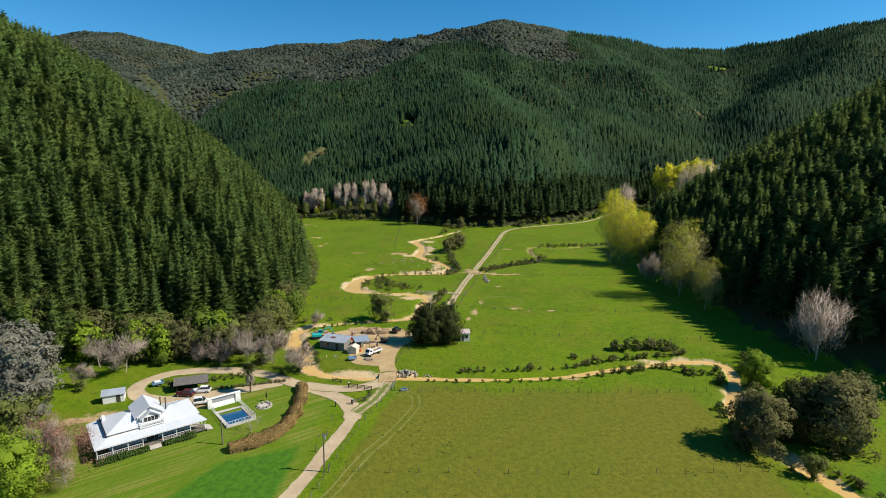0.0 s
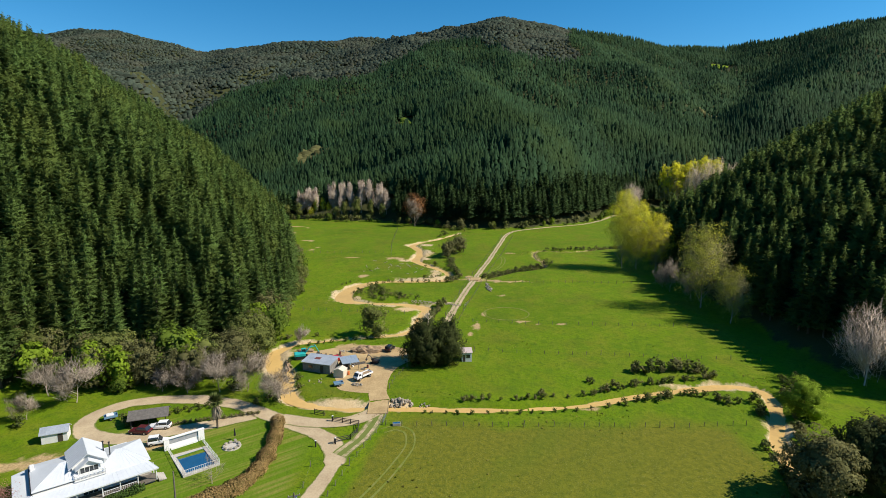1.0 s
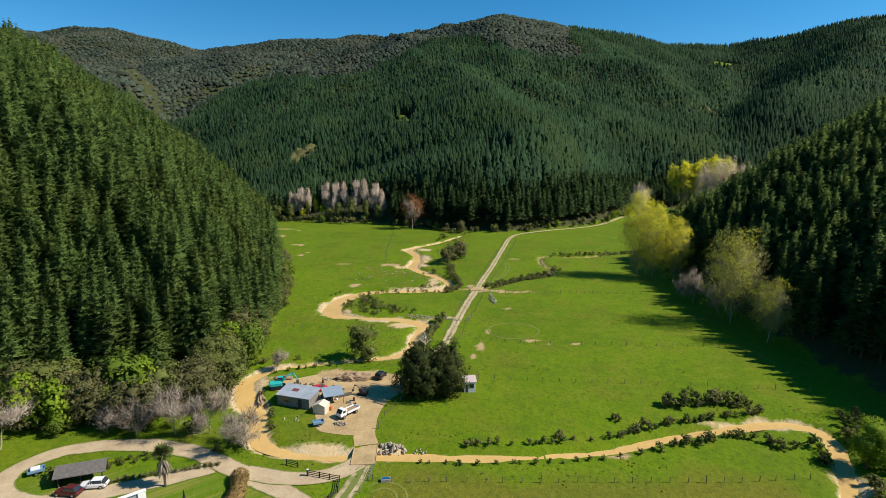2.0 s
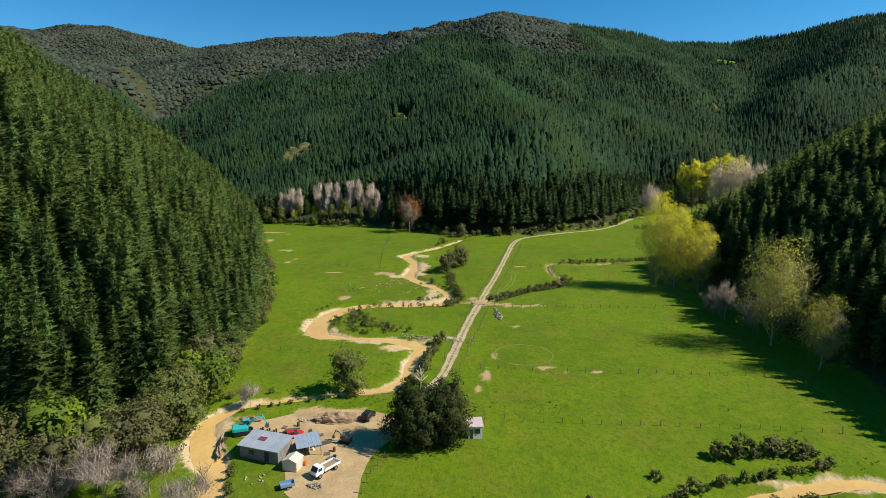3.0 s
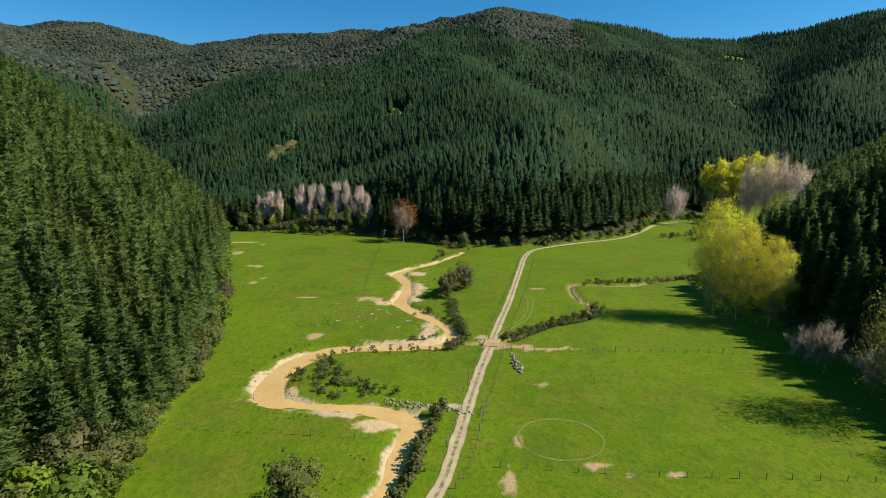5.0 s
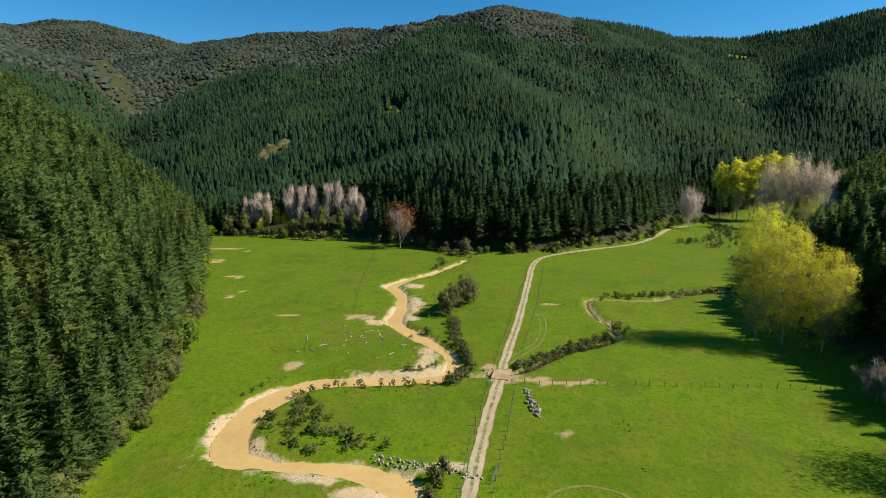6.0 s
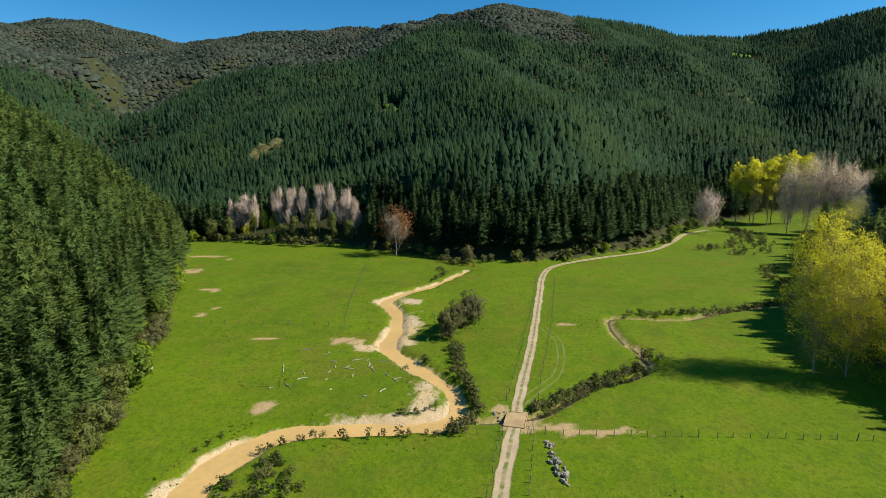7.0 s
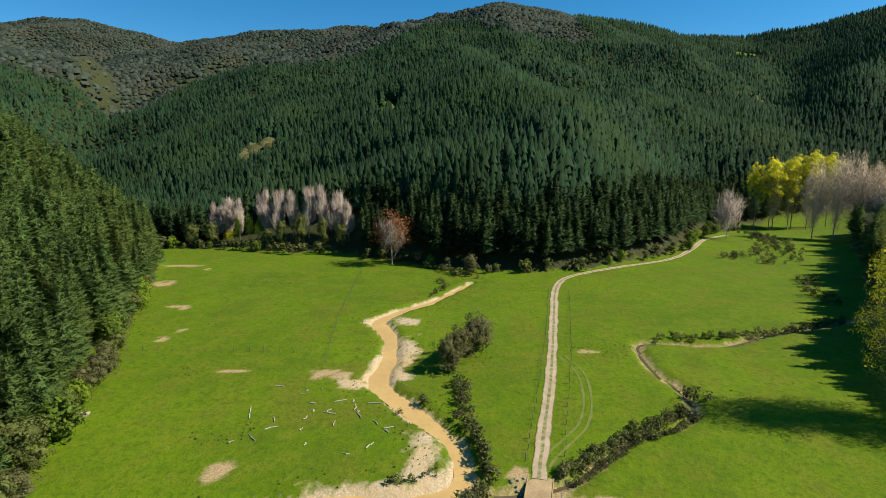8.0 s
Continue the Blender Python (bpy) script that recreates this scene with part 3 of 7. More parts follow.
DRIVE, TRACK, FAINT = road_material("drive_gravel", 0.12), road_material("track_gravel", 0.5), road_material("faint_track", 0.95, 0.38)
YARD = mat("trodden_yard_gravel", (0.50, 0.365, 0.185), 0.95, color2=(0.31, 0.215, 0.105), scale=0.22, fine=11, bump=0.05)
drive = spline([(-36, 40), (-31.5, 70), (-27.7, 88.6), (-25.9, 96), (-24.2, 104), (-22, 114), (-21.3, 120), (-23.3, 125.6), (-28, 130), (-36.5, 134.7), (-43.7, 138.9), (-51.2, 142.5), (-61.3, 144.2), (-72.2, 143.2), (-78.1, 139.6), (-80.3, 134.2), (-78.3, 129.5), (-73.7, 126.6), (-66, 126), (-58, 129.5), (-50, 133), (-43.5, 137)], 1.4)
dw = np.where(drive[:, 1] < 118, 3.2, 4.6)
ribbon("road", drive, dw, DRIVE, 0.07, label="pale gravel farm drive looping past the house", category="drive", across=9)
ribbon("road", spline([(-20.8, 121), (-17.6, 127), (-15.6, 134), (-15, 140)], 1.2), 3.6, FAINT, 0.09, label="faint two-wheel track through grass to the bridge", category="track", across=9)
ribbon("road", spline([(-37, 135.5), (-27.2, 133.8), (-20, 135.4), (-16, 139.5)], 1.2), 4.6, DRIVE, 0.11, label="gravel link from the drive to the bridge", category="drive", across=9)
ribbon("road", spline([(-15.3, 145.5), (-16.4, 150.5), (-16.5, 159), (-14.5, 166), (-11.5, 171)], 1.4), 4.6, YARD, 0.08, label="pale gravel road from the bridge into the yard", category="drive", across=9)
ribbon("road", spline([(-12.5, 169), (-9.5, 175), (-5.5, 187), (0.1, 198), (3.6, 213.5), (8.2, 235.5), (12, 252), (14.6, 262)], 1.4), 2.9, TRACK, 0.07, label="gravel farm track running up the valley", category="track", across=9)
ribbon("road", spline([(15.8, 268), (19, 280.3), (26.3, 308), (36, 350), (42, 376), (47, 391), (53.5, 401), (66, 411), (86.5, 423), (110, 437), (132, 461), (153, 489), (180, 515)], 1.6), 2.7, TRACK, 0.07, label="two-wheel gravel track curving along the forest edge", category="track", across=9)
WORN = mat("trodden_grass", (0.20, 0.195, 0.055), 0.95, color2=(0.115, 0.160, 0.010), scale=0.45, fine=6)


def wheel_marks(pts, gauge, width, label):
    """Two thin lines of trodden grass, a wheel's track apart."""
    line = spline(pts, 1.0)
    t = np.gradient(line, axis=0)
    t /= np.linalg.norm(t, axis=1)[:, None] + 1e-9
    for k in (-0.5, 0.5):
        ribbon("road", line + np.stack([-t[:, 1], t[:, 0]], 1) * gauge * k, width, WORN, 0.04, label=label, category="track", across=3, ragged=0.12)


wheel_marks([(17.5, 271.5), (20.1, 275.5), (27.5, 284.5), (31.6, 296), (33.1, 307.3), (31, 318)], 1.7, 0.5, "faint wheel marks branching off through the pasture")
wheel_marks([(-22, 86), (-20, 90.9), (-16.4, 101.6), (-10.5, 113.8), (-7.2, 122.5), (-6.5, 127), (-7.4, 131), (-10.2, 132.4), (-13, 131)], 1.8, 0.45, "faint wheel marks curving over the dry paddock")
ring = spline([(24 + 8.4 * math.cos(a * 0.785), 213.4 + 7.6 * math.sin(a * 0.785)) for a in range(8)], 1.0, closed=True)
ribbon("road", np.vstack([ring, ring[:1]]), 0.5, WORN, 0.04, label="faint trodden ring worn into the pasture", category="track", across=3, ragged=0.15)

bed = ground(STREAM[:, 0], STREAM[:, 1], LAND)
bed = np.convolve(np.pad(bed, 6, mode="edge"), np.ones(13) / 13, "valid")
ribbon("water", STREAM, STREAM_WIDTH + 1.9, WATER, -0.85, heights=bed, across=3, ragged=0.0, label="shallow muddy ochre stream winding through pasture", category="stream")
# The creek's shade is put into this dark, dull water colour.
DARKWATER = mat("shaded_creek_water", (0.12, 0.09, 0.05), 0.5, scale=0.3, spec=0.15)
cb = ground(CREEK[:, 0], CREEK[:, 1], LAND)
ribbon("water", CREEK[:-4], 0.8, DARKWATER, -0.95, heights=cb[:-4], across=3, ragged=0.0, label="narrow dark creek in a cut channel", category="creek")
# gravel yard round the sheds
yard = spline([(-26, 150.5), (-16, 149.6), (-15.2, 157.3), (-13, 165), (-8.5, 171), (-9.5, 177.5), (-18, 181.2), (-30, 180.5), (-37.5, 177), (-43.5, 174), (-43, 170), (-36, 168), (-30, 160), (-28, 155)], 1.5, closed=True)
cx, cy = yard.mean(0)
rings = [np.array([[cx, cy]] * len(yard)) * (1 - f) + yard * f for f in (0.02, 0.3, 0.6, 0.85, 1.0)]
ribbon_pts = np.stack(rings, 1)
yz = ground(ribbon_pts[..., 0], ribbon_pts[..., 1], LAND) + 0.05
yv = np.concatenate([ribbon_pts, yz[..., None]], -1)
yi = np.arange(len(yard) * 5).reshape(len(yard), 5)
yj = np.roll(yi, -1, 0)
yq = np.stack([yi[:, :-1], yi[:, 1:], yj[:, 1:], yj[:, :-1]], -1).reshape(-1, 4)
tagged(new("pavement", tri_mesh("pavement", yv.reshape(-1, 3), yq, YARD, smooth=True)), "bare trodden gravel yard around the sheds", "yard", kind="structure")


# ---- trees ----
def skirts(rng, tiers, tips, radius, taper=0.85, low=0.3, rise=1.6):
    """A far conifer one metre high: a few ragged drooping skirts. Points and triangles."""
    V, F = [], []
    for i in range(tiers):
        f = i / tiers
        gap = (0.97 - low) / tiers
        z, r, o = low + (0.97 - low) * f, radius * (1 - f) ** taper * rng.uniform(0.82, 1.12) + 0.012, len(V)
        V.append((0, 0, min(1.0, z + gap * rise)))
        a0 = rng.uniform(0, 6.3)
        for k in range(tips * 2):
            a = a0 + math.pi * k / tips + rng.uniform(-0.12, 0.12)
            q = r * (rng.uniform(0.75, 1.2) if k % 2 == 0 else rng.uniform(0.45, 0.6))
            V.append((q * math.cos(a), q * math.sin(a), z + (rng.uniform(-0.35, 0.2) if k % 2 == 0 else rng.uniform(0.1, 0.45)) * gap))
        F += [(o, o + 1 + k, o + 1 + (k + 1) % (tips * 2)) for k in range(tips * 2)]
    V = np.array(V)
    N = np.stack([V[:, 0], V[:, 1], np.hypot(V[:, 0], V[:, 1]) * 0.55 + 0.02], 1)
    return V, np.array(F), N / np.linalg.norm(N, axis=1)[:, None]


def conifer(rng, sprigs, radius, low=0.15, width=0.055, taper=0.7, fill=6):
    """A conifer crown one metre high: a dense core and many separate pointed sprays. Points and triangles."""
    v0, f0, n0 = skirts(rng, fill, 4, radius * 0.62, taper, low, 1.15)
    v0[:, 2] = low + (v0[:, 2] - low) * 0.9
    f = 1 - rng.uniform(0, 1, sprigs) ** 0.72
    whorls = 13
    f = np.clip((np.floor(f * whorls) + 0.5 + rng.normal(0, 0.2, sprigs)) / whorls, 0, 0.99)
    a = rng.uniform(0, 6.283, sprigs)
    r = (radius * (1 - f) ** taper + 0.010) * rng.uniform(0.62, 1.12, sprigs)
    z = low + (0.97 - low) * f
    c, d = np.cos(a), np.sin(a)
    rise = r * (rng.uniform(-0.35, 0.35, sprigs) + 0.45 * f)
    w = width * rng.uniform(0.6, 1.25, sprigs) * (0.6 + 0.5 * (1 - f))
    q = rng.uniform(-1.1, 1.1, sprigs)
    side = np.stack([-d * np.cos(q), c * np.cos(q), np.sin(q)], 1) * w[:, None]
    inner = np.maximum(r - width * rng.uniform(2.2, 3.8, sprigs), 0.1 * r)
    root = np.stack([inner * c, inner * d, z + rise * (inner / r - 0.6) * 0.6], 1)
    tip = np.stack([r * c, r * d, z + rise * 0.6], 1)
    V = np.stack([root - side, root + side, tip], 1).reshape(-1, 3)
    F = np.arange(sprigs * 3).reshape(-1, 3) + len(v0)
    up = rng.uniform(0.1, 0.8, sprigs)
    N = np.repeat(np.stack([c, d, up], 1) + rng.normal(0, 0.22, (sprigs, 3)), 3, 0)
    V, F, N = np.concatenate([v0, V]), np.concatenate([f0, F]), np.concatenate([n0, N])
    g = np.cross(V[F[:, 1]] - V[F[:, 0]], V[F[:, 2]] - V[F[:, 0]])
    turn = (g * N[F].mean(1)).sum(1) < 0
    F[turn] = F[turn][:, ::-1]
    return V, F, N / np.linalg.norm(N, axis=1)[:, None]


def blob(rng, lumps, radius):
    """A far broadleaf crown one metre high: a few jagged lumps. Points and triangles."""
    V, F = [], []
    for i in range(lumps):
        c = np.array([rng.uniform(-0.5, 0.5) * radius, rng.uniform(-0.5, 0.5) * radius, rng.uniform(0.5, 0.75)]) if i else np.array([0, 0, 0.68])
        s = radius * (rng.uniform(0.5, 0.8) if i else 0.9)
        o = len(V)
        V.append(tuple(c + (0, 0, s * rng.uniform(0.35, 0.55))))
        for ring, (rr, zz) in enumerate(((0.8, 0.15), (0.95, -0.75))):
            for k in range(5):
                a = 2 * math.pi * (k + 0.5 * ring) / 5 + rng.uniform(-0.3, 0.3)
                q = s * rr * rng.uniform(0.7, 1.2)
                V.append((c[0] + q * math.cos(a), c[1] + q * math.sin(a), c[2] + s * (zz + rng.uniform(-0.15, 0.2))))
        for k in range(5):
            b, d = (k + 1) % 5, o + 1
            F += [(o, d + k, d + b), (d + k, d + 5 + k, d + b), (d + b, d + 5 + k, d + 5 + b)]
    V = np.array(V)
    N = V - [0, 0, 0.1]
    return V, np.array(F), N / np.linalg.norm(N, axis=1)[:, None]


def seen_by_camera(x, y, h):
    """Trees that eyes near the camera's path can see; slopes hidden from these stay bare."""
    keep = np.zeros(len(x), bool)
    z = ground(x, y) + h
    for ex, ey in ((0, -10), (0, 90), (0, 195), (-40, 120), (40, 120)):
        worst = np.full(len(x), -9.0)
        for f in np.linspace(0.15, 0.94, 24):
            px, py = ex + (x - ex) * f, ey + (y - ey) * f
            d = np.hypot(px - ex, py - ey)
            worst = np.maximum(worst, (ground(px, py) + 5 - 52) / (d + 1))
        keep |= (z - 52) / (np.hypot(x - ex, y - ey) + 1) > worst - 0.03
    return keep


def scatter(x0, x1, y0, y1, gap, rng, turn=0.47):
    """Jittered rows of places on the plan, turned so that no row lines up with the camera's view."""
    cx, cy, reach = (x0 + x1) / 2, (y0 + y1) / 2, math.hypot(x1 - x0, y1 - y0) / 2
    steps = np.arange(-reach, reach, gap)
    X, Y = np.meshgrid(steps, steps)
    X = X + np.where(np.arange(len(steps)) % 2, gap / 2, 0)[:, None]
    X, Y = (X + rng.uniform(-0.48, 0.48, X.shape) * gap).ravel(), (Y + rng.uniform(-0.48, 0.48, X.shape) * gap).ravel()
    c, d = math.cos(turn), math.sin(turn)
    X, Y = cx + X * c - Y * d, cy + X * d + Y * c
    inside = (X > x0) & (X < x1) & (Y > y0) & (Y < y1)
    return X[inside], Y[inside]


def unit(v):
    return v / (np.linalg.norm(v, axis=1)[:, None] + 1e-9)


def stand(name, x, y, heights, templates, material, rng, label, category="forest", sink=0.0, spread=0.22, lean=0.0):
    """One joined stand of many trees."""
    VV, FF, TT, NN, base = [], [], [], [], 0
    seen = seen_by_camera(x, y, heights)
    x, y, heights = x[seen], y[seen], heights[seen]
    z = ground(x, y) - sink
    sx, sy = lean * (ground(x - 14, y) - ground(x + 14, y)) / 28, lean * (ground(x, y - 14) - ground(x, y + 14)) / 28
    which = rng.integers(0, len(templates), len(x))
    for k, (v, f, nm) in enumerate(templates):
        s = np.nonzero(which == k)[0]
        if not len(s):
            continue
        a = rng.uniform(0, 6.283, len(s))
        wide = heights[s] * rng.uniform(1 - spread, 1 + spread, len(s))
        c, d = np.cos(a), np.sin(a)
        px = (v[None, :, 0] * c[:, None] - v[None, :, 1] * d[:, None]) * wide[:, None] + x[s][:, None]
        py = (v[None, :, 0] * d[:, None] + v[None, :, 1] * c[:, None]) * wide[:, None] + y[s][:, None]
        pz = v[None, :, 2] * heights[s][:, None] + z[s][:, None]
        VV.append(np.stack([px, py, pz], -1).reshape(-1, 3))
        NN.append(np.stack([nm[None, :, 0] * c[:, None] - nm[None, :, 1] * d[:, None] + sx[s][:, None], nm[None, :, 0] * d[:, None] + nm[None, :, 1] * c[:, None] + sy[s][:, None], np.broadcast_to(nm[None, :, 2], px.shape)], -1).reshape(-1, 3))
        FF.append((f[None] + (np.arange(len(s)) * len(v))[:, None, None] + base).reshape(-1, 3))
        TT.append(np.repeat(rng.uniform(0, 1, len(s)), len(v)))
        base += len(s) * len(v)
    me = tri_mesh(name, np.concatenate(VV), np.concatenate(FF), material, tint=np.concatenate(TT), normals=unit(np.concatenate(NN)))
    return tagged(new(name, me), label, category, kind="stuff")


rng = np.random.default_rng(5)
PINES = [conifer(rng, 118, 0.20, low=0.36, width=0.050, fill=4, taper=0.68) for _ in range(10)]
PINES_FINE = [conifer(rng, 235, 0.20, low=0.28, width=0.038, fill=5, taper=0.68) for _ in range(10)]
PINES_NEAR = [conifer(rng, 520, 0.205, low=0.12, width=0.031, fill=8, taper=0.72) for _ in range(6)]
PINES_MID = [skirts(rng, 5, 4, 0.17, low=0.20, taper=0.8, rise=2.0) for _ in range(12)]
PINES_FAR = [skirts(rng, 2, 4, 0.19) for _ in range(10)]
BUSHES_FAR = [blob(rng, 1, 0.56) for _ in range(8)]
DL_, DR_, DF_ = (lambda x, y: line_distance(x, y, LEFT_FOOT, True)), (lambda x, y: -line_distance(x, y, RIGHT_FOOT, True)), (lambda x, y: line_distance(x, y, FAR_EDGE, True))


def single_pines(x, y, heights, label, group):
    """Pines that stand at the wood's edge, each a thing with its stem and crown."""
    kinds = []
    for k, (v, f, nm) in enumerate(PINES_NEAR):
        me = tri_mesh("crown", v, f, PINE, tint=np.full(len(v), (k + 0.5) / 6), normals=nm)
        tm = bpy.data.meshes.new("trunk")
        b = rod(bmesh.new(), (0, 0, -0.02), (0, 0, 0.9), 0.014, 0.003, 6)
        b.to_mesh(tm)
        b.free()
        link_mats(tm, BARK)
        kinds.append((me, tm))
    for i in range(len(x)):
        me, tm = kinds[i % 6]
        h, a, w = heights[i], rng.uniform(0, 6.28), heights[i] * rng.uniform(0.85, 1.25)
        t = thing("pine_tree", Matrix.LocRotScale((x[i], y[i], G(x[i], y[i])), Euler((0, 0, a)), (w, w, h)), label, "tree", group)
        part("trunk", tm, None, t)
        part("crown", me, None, t)


# left slope
x, y = scatter(-330, -50, 118, 500, 4.2, rng)
d = DL_(x, y)
keep = (d > 3) & (d < 135) & (x > -60 - 0.9 * y)
x, y, d = x[keep], y[keep], d[keep]
h = rng.uniform(17, 26, len(x)) * (1 + 0.08 * smooth_noise(x, y, 22, 23))
edge = (d < 11.5) & (y < 420)
single_pines(x[edge], y[edge], h[edge], "tall dark green pine at the foot of the plantation slope", "pines along the plantation edge")
front = ~edge & (d < 45) & (y < 260)
stand("pine_forest", x[front], y[front], h[front], PINES_NEAR, PINE, rng, "dense dark green pine plantation on the near part of the slope", lean=0.4)
middle = ~edge & ~front & (d < 75) & (y < 400)
stand("pine_forest", x[middle], y[middle], h[middle], PINES_FINE, PINE, rng, "dense dark green pine plantation covering a steep slope", lean=0.4)
upper = ~edge & ~front & ~middle
stand("pine_forest", x[upper], y[upper], h[upper], PINES, PINE, rng, "dense dark green pine plantation high on a steep slope", lean=0.4)
# right slope
x, y = scatter(100, 380, 100, 520, 5.0, rng)
d = DR_(x, y)
keep = (d > np.where(y < 330, 6, 2)) & (d < 135) & (x < 90 + 0.9 * y) & (np.hypot((x - 244) / 24, (y - 500) / 30) > 1) & (line_distance(x, y, [(160, 366), (196, 402), (236, 470), (250, 500)]) > 9)
x, y, d = x[keep], y[keep], d[keep]
h = rng.uniform(20, 27, len(x)) * np.where((y < 146) & (x < 150), 0.66, 1)
edge = (d < 13) & (y < 350)
single_pines(x[edge], y[edge], h[edge], "tall pine in shade at the foot of the slope", "pines along the plantation edge")
stand("pine_forest", x[~edge], y[~edge], h[~edge], PINES, PINE, rng, "dense pine plantation on the shaded slope")
# head of the valley, nearer part
GAPS = [(48, 536, 14), (-48, 745, 17), (785, 1612, 28), (428, 918, 23), (-160, 688, 14), (700, 1720, 16)]


def clear(x, y):
    """Where no pines stand: gaps stretched towards the camera so that they show."""
    k = np.ones(len(x), bool)
    for gx, gy, r in GAPS:
        k &= np.hypot((x - gx) / r, (y - gy + 1.2 * r) / (2.2 * r)) > 1
    return k


x, y = scatter(-420, 760, 405, 820, 4.7, rng)
grove = ((x > -135) & (x < -40) & (DF_(x, y) < 24)) | (np.hypot(x + 21, y - 432) < 11) | (np.hypot((x - 244) / 24, (y - 552) / 16) < 1) | (np.hypot(x - 168, y - 500) < 9)
keep = ~grove & (DF_(x, y) > 3) & (DL_(x, y) < 0.5) & ((DR_(x, y) < 0.5) | (y > 524) | (DR_(x, y) > 136)) & clear(x, y) & (np.abs(x) < 0.9 * y)
x, y = x[keep], y[keep]
h = rng.uniform(18, 26, len(x)) * (1 + 0.1 * smooth_noise(x, y, 60, 21))
front = DF_(x, y) < 26
stand("pine_forest", x[front], y[front], h[front], PINES_FINE, PINE_EDGE, rng, "row of tall dark pines along the head of the pasture")
stand("pine_forest", x[~front], y[~front], h[~front], PINES_MID, PINE_FAR, rng, "pine plantation on the facing hill, tinted blue-green for haze", lean=0.8)


for gx, gy, r, ma, label in ((49, 528, 9, LEAF_OLIVE, "low pale scrub in a gap among the pines"), (-48, 736, 10, LEAF_GREEN, "light green scrub in a gap among the pines"), (-160, 680, 22, LEAF_BROWN, "brown-green native trees in a gap among the pines"), (785, 1600, 22, LEAF_LIME, "bright grassy gap among far pines"), (428, 908, 15, LEAF_BROWN, "bare brown clearing among far pines")):
    n = int(r * r * 0.12) + 4
    a, q = rng.uniform(0, 6.283, n), r * np.sqrt(rng.uniform(0, 1, n))
    stand("scrub", gx + q * np.cos(a), gy + q * np.sin(a) * 0.9, rng.uniform(5, 10, n) * (1.6 if gx == -160 else 1), BUSHES_FAR, ma, rng, label, "scrub", spread=0.4)


def native(x, y):
    """Where the hills carry native bush and not pines."""
    a = line_distance(x, y, [(-512, 1055), (-532, 1176), (-560, 1380), (-535, 1530), (-440, 1530), (-330, 1400), (-215, 1180), (-190, 1180), (-155, 1400), (-146, 1490), (-90, 1540), (-10, 1500), (95, 1435), (128, 1370), (155, 1240), (190, 1185), (230, 1155), (265, 1150), (330, 1345), (310, 1415), (415, 1790), (430, 2300)], True)
    b = line_distance(x, y, [(-512, 1055), (-575, 1115), (-640, 1070), (-700, 1050), (-900, 1130), (-1200, 1330), (-1900, 1700)], True)
    return (a + 14 * smooth_noise(x, y, 60, 31) > 0) & (b + 20 * smooth_noise(x, y, 90, 32) < 0)


x, y = scatter(-1100, 1350, 820, 2060, 8.8, rng)
keep = ~native(x, y) & clear(x, y) & (np.abs(x) < 0.92 * y)
x, y = x[keep], y[keep]
h = rng.uniform(17, 25, len(x)) * (1 + 0.1 * smooth_noise(x, y, 90, 22))
stand("pine_forest", x, y, h, PINES_FAR, PINE_FAR, rng, "distant pine plantation on the high slopes", lean=1.0)
x, y = scatter(-2150, 500, 950, 2540, 9.8, rng)
keep = native(x, y) & (np.abs(x) < 0.95 * y)
x, y = x[keep], y[keep]
h = rng.uniform(7, 13, len(x)) * (1 + 0.25 * smooth_noise(x, y, 70, 33))
stand("native_bush", x, y, h, BUSHES_FAR, BUSH_FAR, rng, "grey-green native bush on the high ridges", spread=0.3, lean=0.7)


# ---- single trees and shrubs ----
def leaf_quads(rng, centres, normals, size):
    """Small leaf sprays: one bent quad of two triangles at each place."""
    n = len(centres)
    nrm = normals + rng.normal(0, 0.5, (n, 3))
    nrm /= np.linalg.norm(nrm, axis=1)[:, None] + 1e-9
    up = rng.normal(0, 1, (n, 3))
    a = np.cross(nrm, up)
    a /= np.linalg.norm(a, axis=1)[:, None] + 1e-9
    b = np.cross(nrm, a)
    s = size * rng.uniform(0.55, 1.3, (n, 1))
    long = rng.uniform(0.7, 1.3, (n, 1))
    v = np.stack([centres - a * s, centres - b * s * long * 0.6 + nrm * s * 0.2, centres + a * s, centres + b * s * long * 0.6 - nrm * s * 0.15], 1)
    i = np.arange(n)[:, None] * 4
    flip = (np.cross(v[:, 1] - v[:, 0], v[:, 2] - v[:, 0]) * normals).sum(1) < 0
    v[flip] = v[flip][:, [0, 3, 2, 1]]
    soft = normals / (np.linalg.norm(normals, axis=1)[:, None] + 1e-9) * 0.85 + nrm * 0.32 + [0, 0, 0.15]
    soft /= np.linalg.norm(soft, axis=1)[:, None]
    f = np.concatenate([i + np.array([[0, 1, 2]]), i + np.array([[0, 2, 3]])])
    return v.reshape(-1, 3), f, np.repeat(soft, 4, 0)


def cores(rng, centres, radii, squash, fine=False):
    """The dense inside of a crown: a rough ball for each lump. Points, triangles and directions."""
    b = bmesh.new()
    bmesh.ops.create_icosphere(b, subdivisions=2 if fine else 1, radius=1.0)
    ball = np.array([tuple(v.co) for v in b.verts])
    tri = np.array([[v.index for v in f.verts] for f in b.faces])
    b.free()
    V, F, N = [], [], []
    for i, (c, r) in enumerate(zip(centres, radii)):
        V.append(c + ball * (r * rng.uniform(0.42, 0.64, (len(ball), 1))) * squash)
        F.append(tri + i * len(ball))
        N.append(ball)
    return np.concatenate(V), np.concatenate(F), np.concatenate(N)


